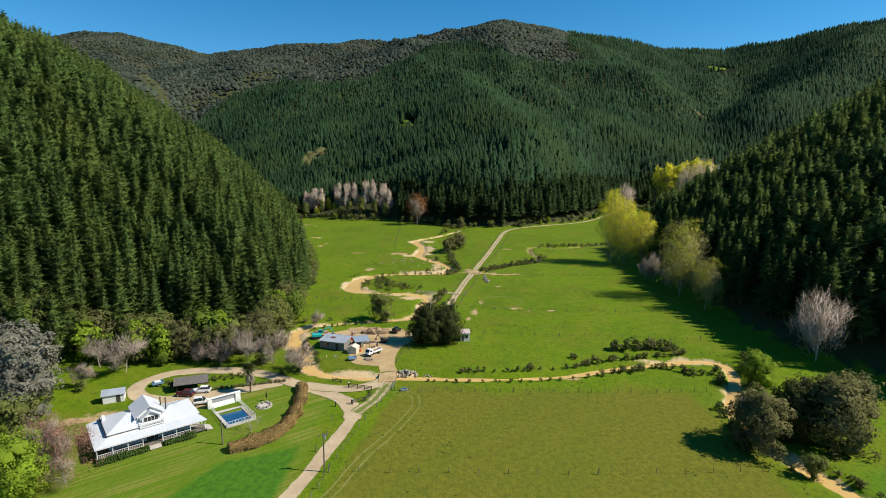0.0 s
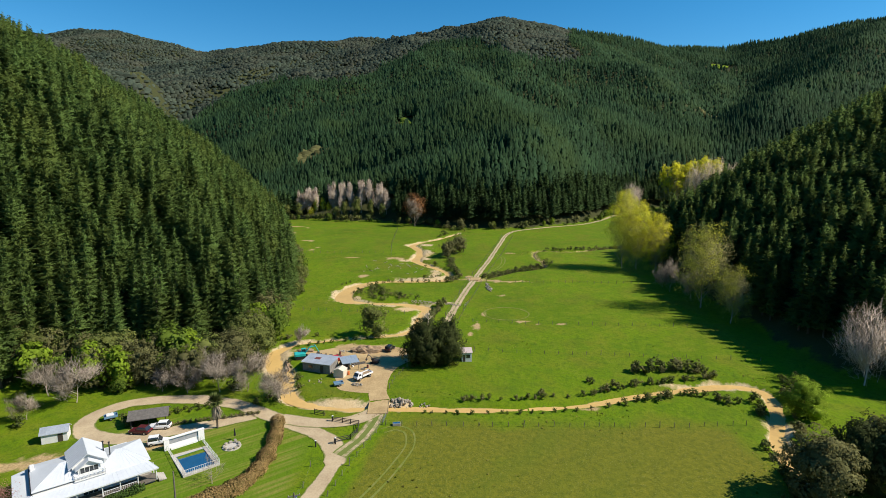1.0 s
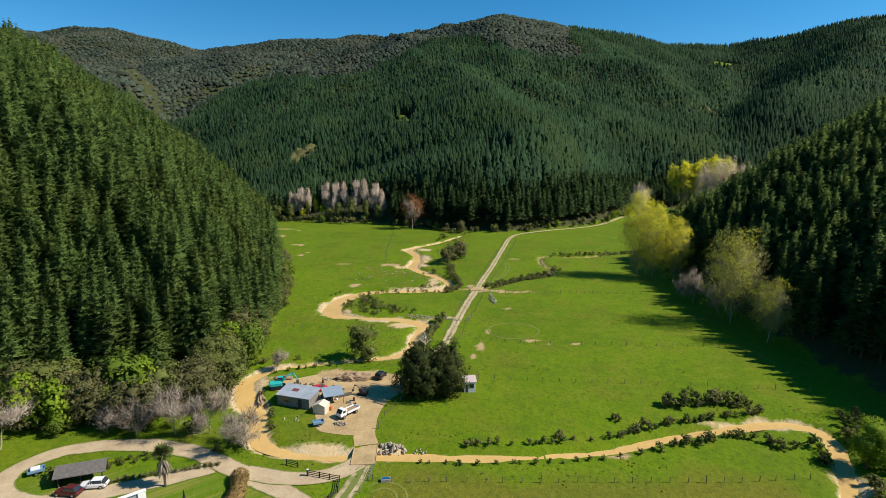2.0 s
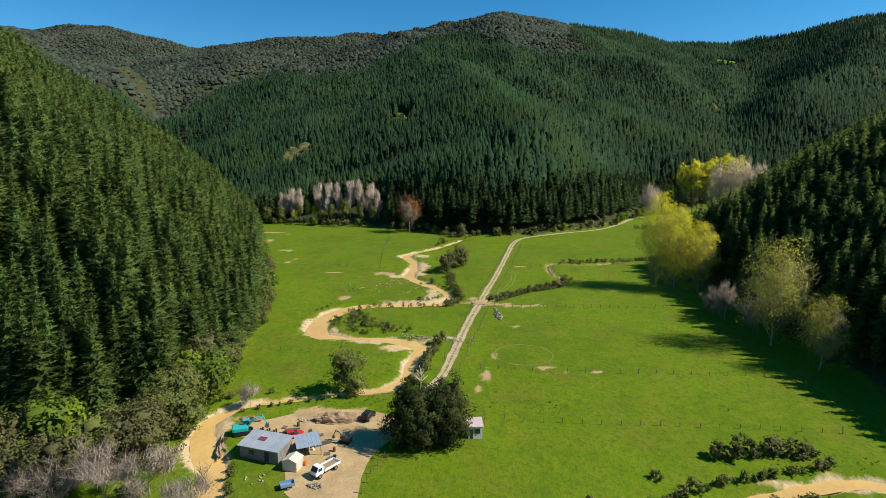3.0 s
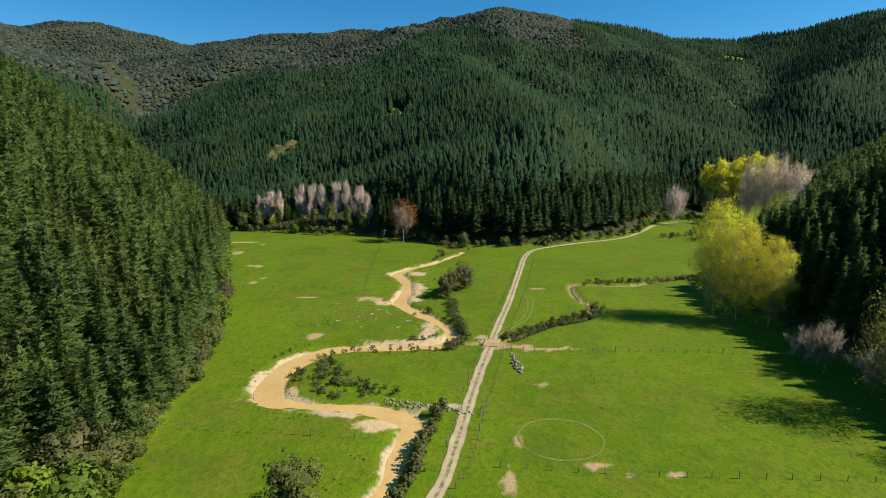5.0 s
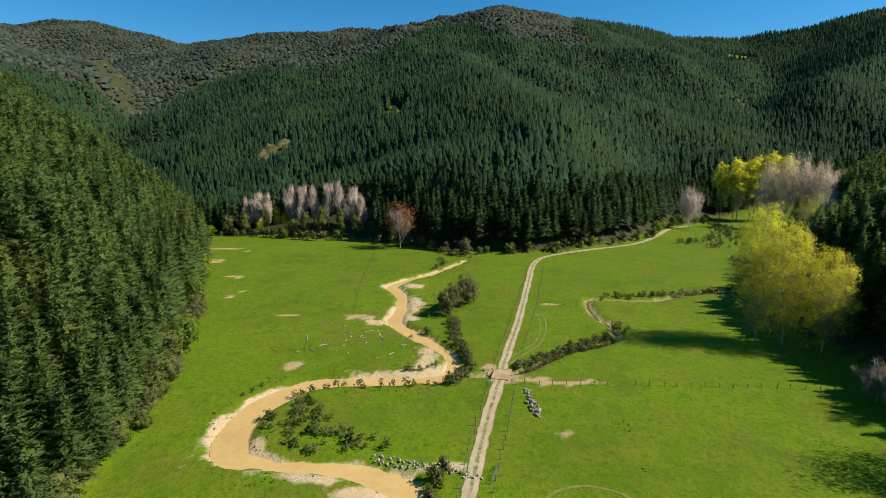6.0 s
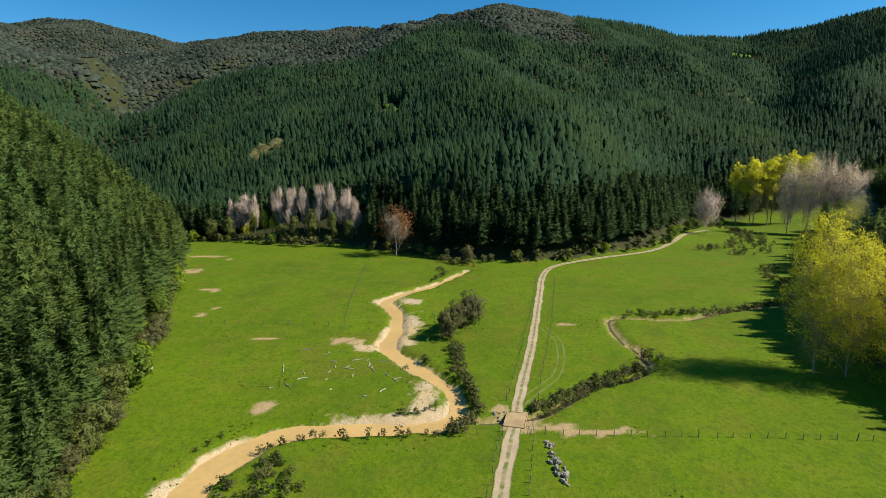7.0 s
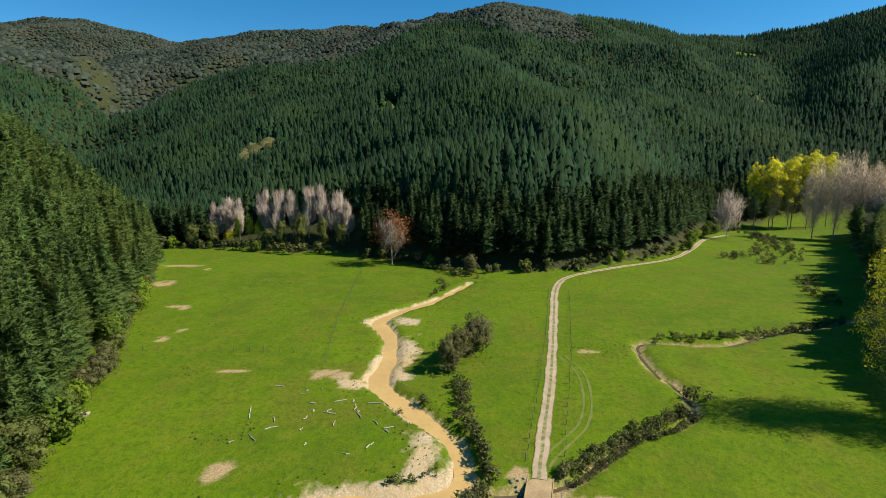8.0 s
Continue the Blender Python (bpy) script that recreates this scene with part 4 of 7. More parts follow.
def crown_points(rng, h, w, n, lumps, low=0.2, fill=0.25, top=1.0):
    """Places and outward directions on a lumpy crown of height h and width w; with no lumps, an even egg shape."""
    if lumps < 0:
        d = rng.normal(0, 1, (n, 3))
        d /= np.linalg.norm(d, axis=1)[:, None]
        r = rng.uniform(0, 1, (n, 1)) ** 0.36 * (1 + 0.12 * np.sin(5 * np.arctan2(d[:, 1:2], d[:, :1]) + 4 * d[:, 2:]) + 0.11 * np.sin(7 * d[:, 2:] + 3 * d[:, :1]) + 0.07 * np.sin(11 * d[:, 1:2] + 5 * d[:, 2:]))
        thin = rng.uniform(0, 1, n) < np.clip((d[:, 2] * r[:, 0] + 0.75) * 0.85, 0.08, 1)
        c = d * r * [w / 2, w / 2, h * (1 - low) / 2] + [0, 0, h * (1 + low) / 2]
        c[:, :2] *= (1 - 0.22 * np.clip(-d[:, 2:], 0, 1))
        return c[thin], d[thin], None, rng.integers(0, 10, int(thin.sum()))
    C, R = [], []
    for i in range(lumps):
        f = (i + 0.5) / lumps
        a, r = rng.uniform(0, 6.283), w * 0.5 * rng.uniform(0.25, 0.62) * math.sin(math.pi * (0.25 + 0.65 * f)) ** 0.7
        C.append((r * math.cos(a), r * math.sin(a), h * (low + (top - low - 0.12) * f ** 0.8)))
        R.append(w * rng.uniform(0.20, 0.30))
    C, R = np.array(C), np.array(R)
    k = rng.integers(0, lumps, n)
    d = rng.normal(0, 1, (n, 3))
    d[:, 2] += 0.25
    d /= np.linalg.norm(d, axis=1)[:, None]
    sq = np.array([1, 1, min(1.3, 0.75 * h / w)])
    tufts = lumps * 9
    own = rng.integers(0, lumps, tufts)
    e = rng.normal(0, 1, (tufts, 3)) + [0, 0, 0.25]
    e /= np.linalg.norm(e, axis=1)[:, None]
    place = C[own] + e * (R[own] * rng.uniform(0.7, 1.12, tufts))[:, None] * sq
    j = rng.integers(0, tufts, n)
    r = R[own[j]] * 0.36 * rng.uniform(0.55, 1.15, n)
    d = d + 0.35 * e[j]
    d /= np.linalg.norm(d, axis=1)[:, None]
    return place[j] + d * r[:, None], d * 0.75 + e[j] * 0.4, (C, R * 0.9, sq), (own[j] * 7 + j * 3) % lumps


def sticks(segs, sides=3):
    """Tapered bars for boughs and twigs: rows of start, end, radius at both."""
    A, Bq = np.array([s[0] for s in segs]), np.array([s[1] for s in segs])
    r0, r1 = np.array([s[2] for s in segs]), np.array([s[3] for s in segs])
    d = Bq - A
    d /= np.linalg.norm(d, axis=1)[:, None] + 1e-9
    u = np.cross(d, np.where(np.abs(d[:, 2:]) < 0.9, [[0, 0, 1.0]], [[1.0, 0, 0]]))
    u /= np.linalg.norm(u, axis=1)[:, None] + 1e-9
    w = np.cross(d, u)
    rows = []
    for P_, r in ((A, r0), (Bq, r1)):
        for k in range(sides):
            t = 2 * math.pi * k / sides
            rows.append(P_ + (u * math.cos(t) + w * math.sin(t)) * r[:, None])
    v = np.stack(rows, 1).reshape(-1, 3)
    f = []
    for k in range(sides):
        b = (k + 1) % sides
        f += [(k, b, sides + k), (b, sides + b, sides + k)]
    return v, (np.array(f)[None] + (np.arange(len(segs)) * 2 * sides)[:, None, None]).reshape(-1, 3)


def boughs(rng, h, w, levels, upright, first=0.15, r=0.02, kids=(7, 5, 5, 4)):
    """A branching skeleton: trunk, limbs, boughs and twigs, with the last level's tips."""
    segs, tips = [], []
    top = np.array([rng.normal(0, 0.03) * h, rng.normal(0, 0.03) * h, h * (0.9 if upright > 0.6 else 0.6)])
    stem = [np.array([0, 0, -0.4])] + [top * f + rng.normal(0, 0.012 * h, 3) * (f < 1) for f in (0.25, 0.5, 0.75, 1.0)]
    for i in range(4):
        segs.append((stem[i], stem[i + 1], r * h * (1 - 0.22 * i), r * h * (1 - 0.22 * (i + 1))))
    cur = []
    for k in range(kids[0] * 2):
        f = first + (1 - first) * (k + rng.uniform(0, 1)) / (kids[0] * 2)
        p = stem[min(3, int(f * 4))] * (1 - (f * 4) % 1) + stem[min(4, int(f * 4) + 1)] * ((f * 4) % 1)
        a = rng.uniform(0, 6.283)
        out = np.array([math.cos(a), math.sin(a), 0])
        reach = w * 0.5 * rng.uniform(0.7, 1.0) * (1 - 0.55 * f if upright > 0.6 else 1 - 0.35 * f)
        cur.append((p, p + out * reach * (1 - 0.45 * upright) + np.array([0, 0, reach * (0.35 + 1.5 * upright) * rng.uniform(0.7, 1.2)]), r * h * 0.34 * (1.1 - f)))
    for lv in range(levels):
        nxt = []
        for p, q, rad in cur:
            m = (p + q) / 2 + rng.normal(0, 0.06, 3) * np.linalg.norm(q - p)
            segs += [(p, m, rad, rad * 0.75), (m, q, rad * 0.75, rad * 0.4)] if lv < 2 else [(p, q, rad, rad * 0.4)]
            if lv == levels - 1:
                tips.append(q)
                continue
            L = np.linalg.norm(q - p)
            for c in range(kids[lv + 1]):
                f = rng.uniform(0.25, 1.0)
                s = p + (q - p) * f
                d = (q - p) / L + rng.normal(0, 0.55, 3)
                d[2] += 0.35 + 0.5 * upright
                d /= np.linalg.norm(d)
                nxt.append((s, s + d * L * rng.uniform(0.3, 0.55), max(rad * 0.45, 0.012)))
        cur = nxt or cur
    return segs, np.array(tips)


def tree_kind(seed, h, w, leaf, n=900, size=0.45, lumps=9, low=0.2, top=1.0, upright=0.2, bark=None, levels=2, kids=(5, 3, 3, 3), bare=0, first=0.15, thick=0.018, fill=0.25, twig=0.004, reach=0.17, wild=0.6, inner=0.82, twigs=None):
    """Meshes for one kind of tree: boughs, and a crown of leaf sprays and/or fine twigs."""
    g = np.random.default_rng(seed)
    segs, tips = boughs(g, h * 0.92, w, levels, upright, first, thick, kids)
    bv, bf = sticks(segs, 3)
    bough_me = tri_mesh("boughs", bv, bf, bark or BARK, tint=np.full(len(bv), 0.5))
    if bare:
        k = g.integers(0, len(tips), bare)
        p = tips[k] * g.uniform(inner, 1.0, (bare, 1)) + g.normal(0, 0.035 * w, (bare, 3))
        if inner < 0.8:
            body, _, _, _ = crown_points(g, h * 0.97, w * 0.92, bare * 2, -1, 0.02)
            body = body[:bare * 2 // 3]
            p[:len(body)] = body
        d = g.normal(0, wild, (bare, 3))
        d[:, 2] += 0.5 + upright
        d = d + (p - [0, 0, h * 0.5]) / max(h, w) * 1.2
        d /= np.linalg.norm(d, axis=1)[:, None]
        L = g.uniform(0.5, 1.0, (bare, 1)) * w * reach
        side = np.cross(d, g.normal(0, 1, (bare, 3)))
        side /= np.linalg.norm(side, axis=1)[:, None]
        v = np.stack([p - d * L * 0.3, p - d * L * 0.2 + side * (0.015 + twig * w), p + d * L], 1).reshape(-1, 3)
        f = np.arange(bare * 3).reshape(-1, 3)
        away = (p - [0, 0, h * 0.4]) / [w / 2, w / 2, h / 2] + g.normal(0, 0.45, (bare, 3)) + [0, 0, 0.2]
        away /= np.linalg.norm(away, axis=1)[:, None]
        turn = (np.cross(v[1::3] - v[::3], v[2::3] - v[::3]) * away).sum(1) < 0
        f[turn] = f[turn][:, ::-1]
        crown = tri_mesh("twigs", v, f, twigs or bark or TWIG, tint=np.repeat(g.uniform(0, 1, bare), 3), normals=np.repeat(away, 3, 0))
        leaves = None
        if leaf and n:
            if lumps == 0:
                k = g.integers(0, len(tips), n)
                c = tips[k] + g.normal(0, 0.045 * w, (n, 3))
                d = (c - [0, 0, h * 0.5]) / [w / 2, w / 2, h / 2]
            else:
                c, d, _, k = crown_points(g, h, w, n, lumps, low, fill, top)
            lv, lf, ln = leaf_quads(g, c, d, size)
            leaves = tri_mesh("leaves", lv, lf, leaf, tint=np.repeat(g.uniform(0, 1, len(c)), 4), normals=ln)
        return h, w, bough_me, crown, leaves
    c, d, (C, R, sq), k = crown_points(g, h, w, n, lumps, low, fill, top)
    shade = g.uniform(0, 1, lumps)
    half, mid = np.array([w / 2, w / 2, h / 2]), np.array([0, 0, h * 0.45])
    lv, lf, ln = leaf_quads(g, c, d * 0.6 + (c - mid) / half * 0.6, size)
    cv, cf, cn = cores(g, C, R, sq, w > 11)
    cn = cn * 0.6 + (cv - mid) / half * 0.6
    v, f, nm = np.concatenate([lv, cv]), np.concatenate([lf, cf + len(lv)]), np.concatenate([ln, cn / np.linalg.norm(cn, axis=1)[:, None]])
    v[:, 2] = np.maximum(v[:, 2], 0.12)
    tint = np.concatenate([np.repeat(np.clip(shade[k] * 0.6 + g.uniform(0, 0.4, n), 0, 1), 4), np.repeat(shade * 0.6 + 0.1, len(cv) // lumps)])
    return h, w, bough_me, None, tri_mesh("leaves", v, f, leaf, tint=tint, normals=nm)


def plant(kind, x, y, h, w, label, category="tree", group="", name="tree", turn=None, sink=0.0):
    """Sets one tree or shrub of a kind on the ground at a height and width."""
    kh, kw, bm_, tw, lf = kind
    a = rng.uniform(0, 6.283) if turn is None else turn
    t = thing(name, Matrix.LocRotScale((x, y, G(x, y) - sink), Euler((0, 0, a)), (w / kw, w / kw, h / kh)), label, category, group)
    part("trunk", bm_, None, t)
    if tw:
        part("bare_crown", tw, None, t)
    if lf:
        part("crown", lf, None, t)
    return t


OLIVE = [tree_kind(s, 8, 8, m, 2500, 0.205, 14, 0.10) for s, m in ((1, LEAF_OLIVE), (2, LEAF_BROWN), (3, LEAF_OLIVE))]
BROWNISH = [tree_kind(s, 8, 8, LEAF_BROWN, 2500, 0.205, 14, 0.10) for s in (4, 5)]
GREENS = [tree_kind(s, 5, 6, m, 1300, 0.23, 9, 0.10) for s, m in ((6, LEAF_GREEN), (7, LEAF_LIME))]
SHRUB = [tree_kind(s, 2, 2.6, m, 170, 0.21, 4, 0.12, levels=1, kids=(3, 2)) for s, m in ((8, LEAF_OLIVE), (9, LEAF_SCRUB), (10, LEAF_BROWN))]
GREYLEAF = tree_kind(11, 20, 16, LEAF_GREY, 8000, 0.36, 18, 0.04)
DARKBIG = tree_kind(12, 13, 14, LEAF_DARK, 11000, 0.27, 24, 0.02, fill=0.1)
BROWNBIG = tree_kind(24, 13, 15, LEAF_BROWN, 9000, 0.30, 16, 0.05, fill=0.1)
BAREWIDE = [tree_kind(s, 10, 10, None, 0, bare=2200, levels=4, kids=(5, 3, 4, 3), bark=b, upright=0.4, thick=0.012, first=0.06, reach=0.2) for s, b in ((13, TWIG_PINK), (14, TWIG))]
BAREBIG = tree_kind(15, 21, 15, None, 0, bare=3800, levels=4, kids=(7, 3, 4, 3), bark=TWIG_MAUVE, upright=0.45, thick=0.012, first=0.10, reach=0.22, wild=0.45, inner=0.62)
POPLAR = [tree_kind(s, 40, 22, LEAF_YELLOW, 16000, 0.21, 34, 0.22, bare=7000, levels=4, kids=(9, 4, 4, 3), bark=TWIG, twigs=TWIG_PALE, upright=0.55, thick=0.009, first=0.06, reach=0.13, twig=0.0012, inner=0.35) for s in (16, 17)]
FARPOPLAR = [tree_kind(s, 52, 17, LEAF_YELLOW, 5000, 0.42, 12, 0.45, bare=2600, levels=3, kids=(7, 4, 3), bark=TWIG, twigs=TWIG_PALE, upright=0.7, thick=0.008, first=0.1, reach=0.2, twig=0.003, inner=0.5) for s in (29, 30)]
YOUNGPOPLAR = tree_kind(25, 15, 5, LEAF_YELLOW, 1200, 0.26, -1, 0.03, bare=500, levels=3, kids=(6, 3, 3, 2), bark=TWIG, upright=0.7, thick=0.010, first=0.1)
PALETREE = [tree_kind(s, 30, 20, LEAF_PALE, 7000, 0.21, 30, 0.14, bare=7000, levels=4, kids=(8, 4, 4, 3), bark=TWIG, twigs=TWIG_PALE, upright=0.5, thick=0.011, first=0.05, reach=0.10, twig=0.0015, wild=0.6, inner=0.5) for s in (18,)]
GREYPOPLAR = [tree_kind(s, 27, 11, None, 0, bare=7000, levels=4, kids=(7, 3, 3, 2), bark=TWIG_MAUVE, twig=0.0055, reach=0.42, wild=0.28, upright=0.95, thick=0.010, first=0.08) for s in (19, 20)]
BEIGEPOPLAR = [tree_kind(s, 27, 11, None, 0, bare=11000, levels=4, kids=(8, 3, 4, 3), bark=TWIG, twigs=TWIG_BEIGE_LIT, twig=0.0024, reach=0.12, wild=0.9, upright=0.62, thick=0.009, first=0.06, inner=0.5) for s in (26, 27)]
RUSSET = tree_kind(21, 25, 19, LEAF_RUSSET, 3000, 0.42, -1, 0.1, bare=2000, levels=4, kids=(6, 3, 4, 3), bark=TWIG_PINK, upright=0.5, thick=0.012, first=0.1)
PINKTREE = tree_kind(22, 11, 12, LEAF_PINK, 8000, 0.10, 24, 0.06, bare=3200, levels=4, kids=(5, 3, 4, 3), bark=TWIG_PINK, upright=0.3, thick=0.015, first=0.1)
LIMETREE = tree_kind(23, 12, 12, LEAF_LIME, 9000, 0.19, 20, 0.03)

# by the water and in the pasture
plant(DARKBIG, -4.6, 167.8, 12.4, 12.6, "large dense dark evergreen tree beside the farm track", turn=0.3)
plant(DARKBIG, 1.2, 169.6, 12.6, 11.4, "dark evergreen tree joined to its neighbour by the hut", turn=2.1)
g_dead = np.random.default_rng(77)
dead = [(np.array([-4.2, 168.2, 5.0]), np.array([-3.6, 168.0, 10.2]), 0.16, 0.08)]
for k in range(9):
    root = dead[0][0] + (dead[0][1] - dead[0][0]) * g_dead.uniform(0.7, 1.0)
    tip = root + np.array([g_dead.normal(0, 1.0), g_dead.normal(0, 1.0), g_dead.uniform(0.7, 2.4)])
    dead.append((root, tip, 0.08, 0.03))
    dead.append((tip * 0.5 + root * 0.5, tip * 0.6 + root * 0.4 + g_dead.normal(0, 0.7, 3) + [0, 0, 0.5], 0.04, 0.015))
base = np.array([-4.2, 168.2, G(-4.2, 168.2)])
snag = thing("dead_tree", pose(*base), "bleached dead branches rising through the dark evergreen", "tree")
sv, sf = sticks([(np.array([0, 0, -0.3]), dead[0][0] - base, 0.3, 0.17)] + [(a - base, b - base, r, q) for a, b, r, q in dead], 5)
part("trunk", tri_mesh("trunk", sv, sf, TWIG_BEIGE_LIT, tint=np.full(len(sv), 0.5)), None, snag)
plant(OLIVE[0], -22.5, 190.3, 11.5, 11, "round olive-green tree on the stream bank")
for x, y, h, w in ((1.5, 309, 8.5, 8), (8, 318, 10.5, 9.5), (4.2, 314, 9, 8), (11, 322, 8.5, 7)):
    plant(BROWNISH[int(x) % 2], x, y, h, w, "grey-brown leafy tree in a clump by the stream", group="clump by the stream")
for x, y, h, w, k in ((91, 286, 38, 17.5, 0), (97.5, 284, 34, 16, 1), (104.5, 278, 28, 15, 0)):
    plant(POPLAR[k], x, y, h, w, "tall poplar in bright yellow spring leaf", group="yellow poplars by the pasture")
plant(PALETREE[0], 99.8, 220.5, 31.5, 22, "tall half-leafed pale yellow-green tree at the wood's edge")
for x, y, h, w in ((97.5, 243, 14, 12), (101, 232, 12, 11), (97, 250, 9, 9)):
    plant(BAREWIDE[1], x, y, h, w, "leafless grey shrub tree at the wood's edge", group="grey shrubs at the wood's edge")
plant(PALETREE[0], 102, 202.5, 20, 13, "smaller yellow-green tree at the wood's edge", turn=1.2)
plant(BAREBIG, 114.2, 157, 21.5, 15.5, "bare pinkish-grey tree before the dark pines")
plant(BAREBIG, 167.5, 494, 28, 17, "lone bare pinkish tree on the far pasture", turn=2.0)
plant(RUSSET, -21.5, 426.5, 25.5, 19, "round russet tree before the dark pines")
for x, y, h, w, k in ((-124, 484, 22, 12, 0), (-117, 483, 24, 13, 1), (-110, 481, 23, 11, 0), (-93, 473, 27, 13, 0), (-86, 472, 26, 13, 1), (-78, 471, 25, 13, 0), (-69, 469, 27, 14, 1), (-61, 467, 28, 14, 0), (-53, 465, 25, 13, 1), (-47, 463, 21, 11, 0)):
    plant(GREYPOPLAR[k], x, y, h, w, "slender leafless silver-grey poplar before the pines", group="grey poplars at the pasture's head")
for x, y, h, w in ((-108, 474, 16, 5), (-102, 473, 17, 5), (-97, 472, 12, 5), (-112, 472, 9, 7)):
    plant(YOUNGPOPLAR, x, y, h, w, "young yellow-green poplar before the grey poplars", group="young poplars at the pasture's head")
for x, y, h, w in ((-72, 462, 17, 9), (-82, 463, 14, 7), (-60, 461, 15, 7), (-50, 458, 12, 7), (-90, 465, 10, 8), (-124, 476, 13, 9), (-135, 478, 12, 9)):
    plant(OLIVE[0], x, y, h, w, "dark bushy evergreen before the grey poplars", group="evergreens at the pasture's head")
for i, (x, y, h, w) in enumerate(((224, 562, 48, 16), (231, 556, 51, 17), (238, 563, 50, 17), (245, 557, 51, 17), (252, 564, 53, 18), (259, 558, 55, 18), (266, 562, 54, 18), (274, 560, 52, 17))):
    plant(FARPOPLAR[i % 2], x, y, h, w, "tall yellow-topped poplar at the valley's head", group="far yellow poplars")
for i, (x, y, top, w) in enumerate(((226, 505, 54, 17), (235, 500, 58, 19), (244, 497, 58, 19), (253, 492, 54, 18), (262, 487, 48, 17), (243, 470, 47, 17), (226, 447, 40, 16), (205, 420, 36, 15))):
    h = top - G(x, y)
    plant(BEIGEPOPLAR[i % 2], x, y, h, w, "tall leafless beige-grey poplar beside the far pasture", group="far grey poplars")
for x, y, h, w in ((176, 388, 26, 16), (160, 366, 24, 15)):
    plant(PALETREE[0], x, y, h, w, "half-leafed pale tree at the wood's edge by the far pasture", group="pale trees by the far pasture")
# right foreground, round the stream
plant(BROWNBIG, 68.5, 108.5, 12.5, 14, "large grey-brown spreading tree by the stream")
plant(BROWNBIG, 86, 110, 15.5, 17, "broad dark grey-brown tree over the stream", turn=2.0)
plant(DARKBIG, 79.5, 114, 13, 12, "dark evergreen between two spreading trees by the stream")
plant(BROWNISH[1], 97, 118, 13, 13, "grey-brown tree at the edge of the stream flat")
plant(LIMETREE, 87.4, 141.5, 9.4, 11, "round lime-green willow beside the stream")
plant(OLIVE[2], 73.8, 98.5, 5.8, 5.4, "small olive tree on the stream bank")
# round the house
plant(GREYLEAF, -103, 124, 21, 17, "large silver-grey tree behind the garden")
plant(GREYLEAF, -96, 116, 15, 13, "silver-grey tree beside the garden lawn", turn=2.2)
plant(OLIVE[0], -88, 103, 12, 11, "dark olive tree beside the blossom tree", turn=1.0)
plant(LIMETREE, -75, 85.5, 12.5, 12.5, "bright lime-green tree at the corner of the lawn")
plant(LIMETREE, -84, 90, 11, 11, "lime-green tree beyond the lawn's corner", turn=2.5)
plant(PINKTREE, -70.5, 92.5, 11.5, 12.5, "pink blossom tree beside the white house")
plant(PINKTREE, -77.5, 96.5, 10.5, 10, "pink blossom tree behind the house corner", turn=1.7)
for x, y, h, w, k in ((-88.8, 142.5, 10, 10.5, 0), (-94.3, 134, 6, 6, 1), (-64, 147.5, 7, 8, 1), (-56.3, 148.5, 9.8, 10, 0), (-49.6, 149, 9.4, 10, 1), (-71, 148.5, 6, 6, 1), (-39.5, 143.5, 7.4, 10.5, 1), (-98, 146, 8, 9, 0)):
    plant(BAREWIDE[k], x, y, h * 1.1, w * 1.35, "leafless grey garden tree near the looped drive", group="bare garden trees")
for x, y, h, w, k in ((-93.5, 130.5, 2.6, 3.2, 1), (-82, 148, 4.0, 5.5, 0), (-97.5, 124.5, 1.4, 1.6, 1), (-70.5, 131.5, 2.2, 3.4, 0), (-72, 133, 2.0, 3.0, 0), (-52.5, 148, 3.6, 4.4, 0), (-41, 144, 2.5, 4, 1), (-44.2, 141.8, 2, 3, 0)):
    plant(SHRUB[k] if h < 3.7 else GREENS[0], x, y, h, w, "rounded green garden shrub", "shrub", "garden shrubs", "shrub")
plant(tree_kind(28, 6, 6, None, 0, bare=220, levels=4, kids=(4, 3, 3, 2), bark=TWIG, upright=0.3, thick=0.016, first=0.1), -42.3, 111, 5.5, 6, "small dead grey tree beside the hedge", name="dead_tree")
plant(BAREWIDE[0], -44.5, 183.5, 7, 6, "small bare tree on the stream bank", turn=0.5)

# belt of native bush along the foot of the left slope
BELT = spline([(-128, 130), (-113, 152), (-98, 153), (-84, 152), (-70, 153.5), (-59, 157), (-54.5, 166), (-55.5, 178), (-56, 198), (-60, 222), (-61.5, 243), (-67, 268), (-76, 297), (-88, 328), (-97, 352), (-108, 382)], 1.0)
s = 0.0
while s < len(BELT) - 1:
    x, y = BELT[int(s)]
    close = y < 190
    for row in range(2 if close else 1):
        off = row * 5.0
        px, py = x - off * 0.75 + rng.normal(0, 1.3), y + off * (0.75 if close else 0.1) + rng.normal(0, 1.3)
        h = rng.uniform(8, 12) + 1.6 * row if close else rng.uniform(4.5, 9)
        pick = rng.uniform()
        k = GREENS[int(pick * 20) % 2] if pick < 0.22 else BROWNISH[int(pick * 40) % 2] if pick < 0.6 else OLIVE[int(pick * 30) % 3]
        plant(k, px, py, h, h * rng.uniform(0.85, 1.25), "leafy native bush tree at the foot of the pines", "tree", "native bush along the slope's foot", "bush_tree")
    s += rng.uniform(4.5, 6.5) if close else rng.uniform(5, 8)
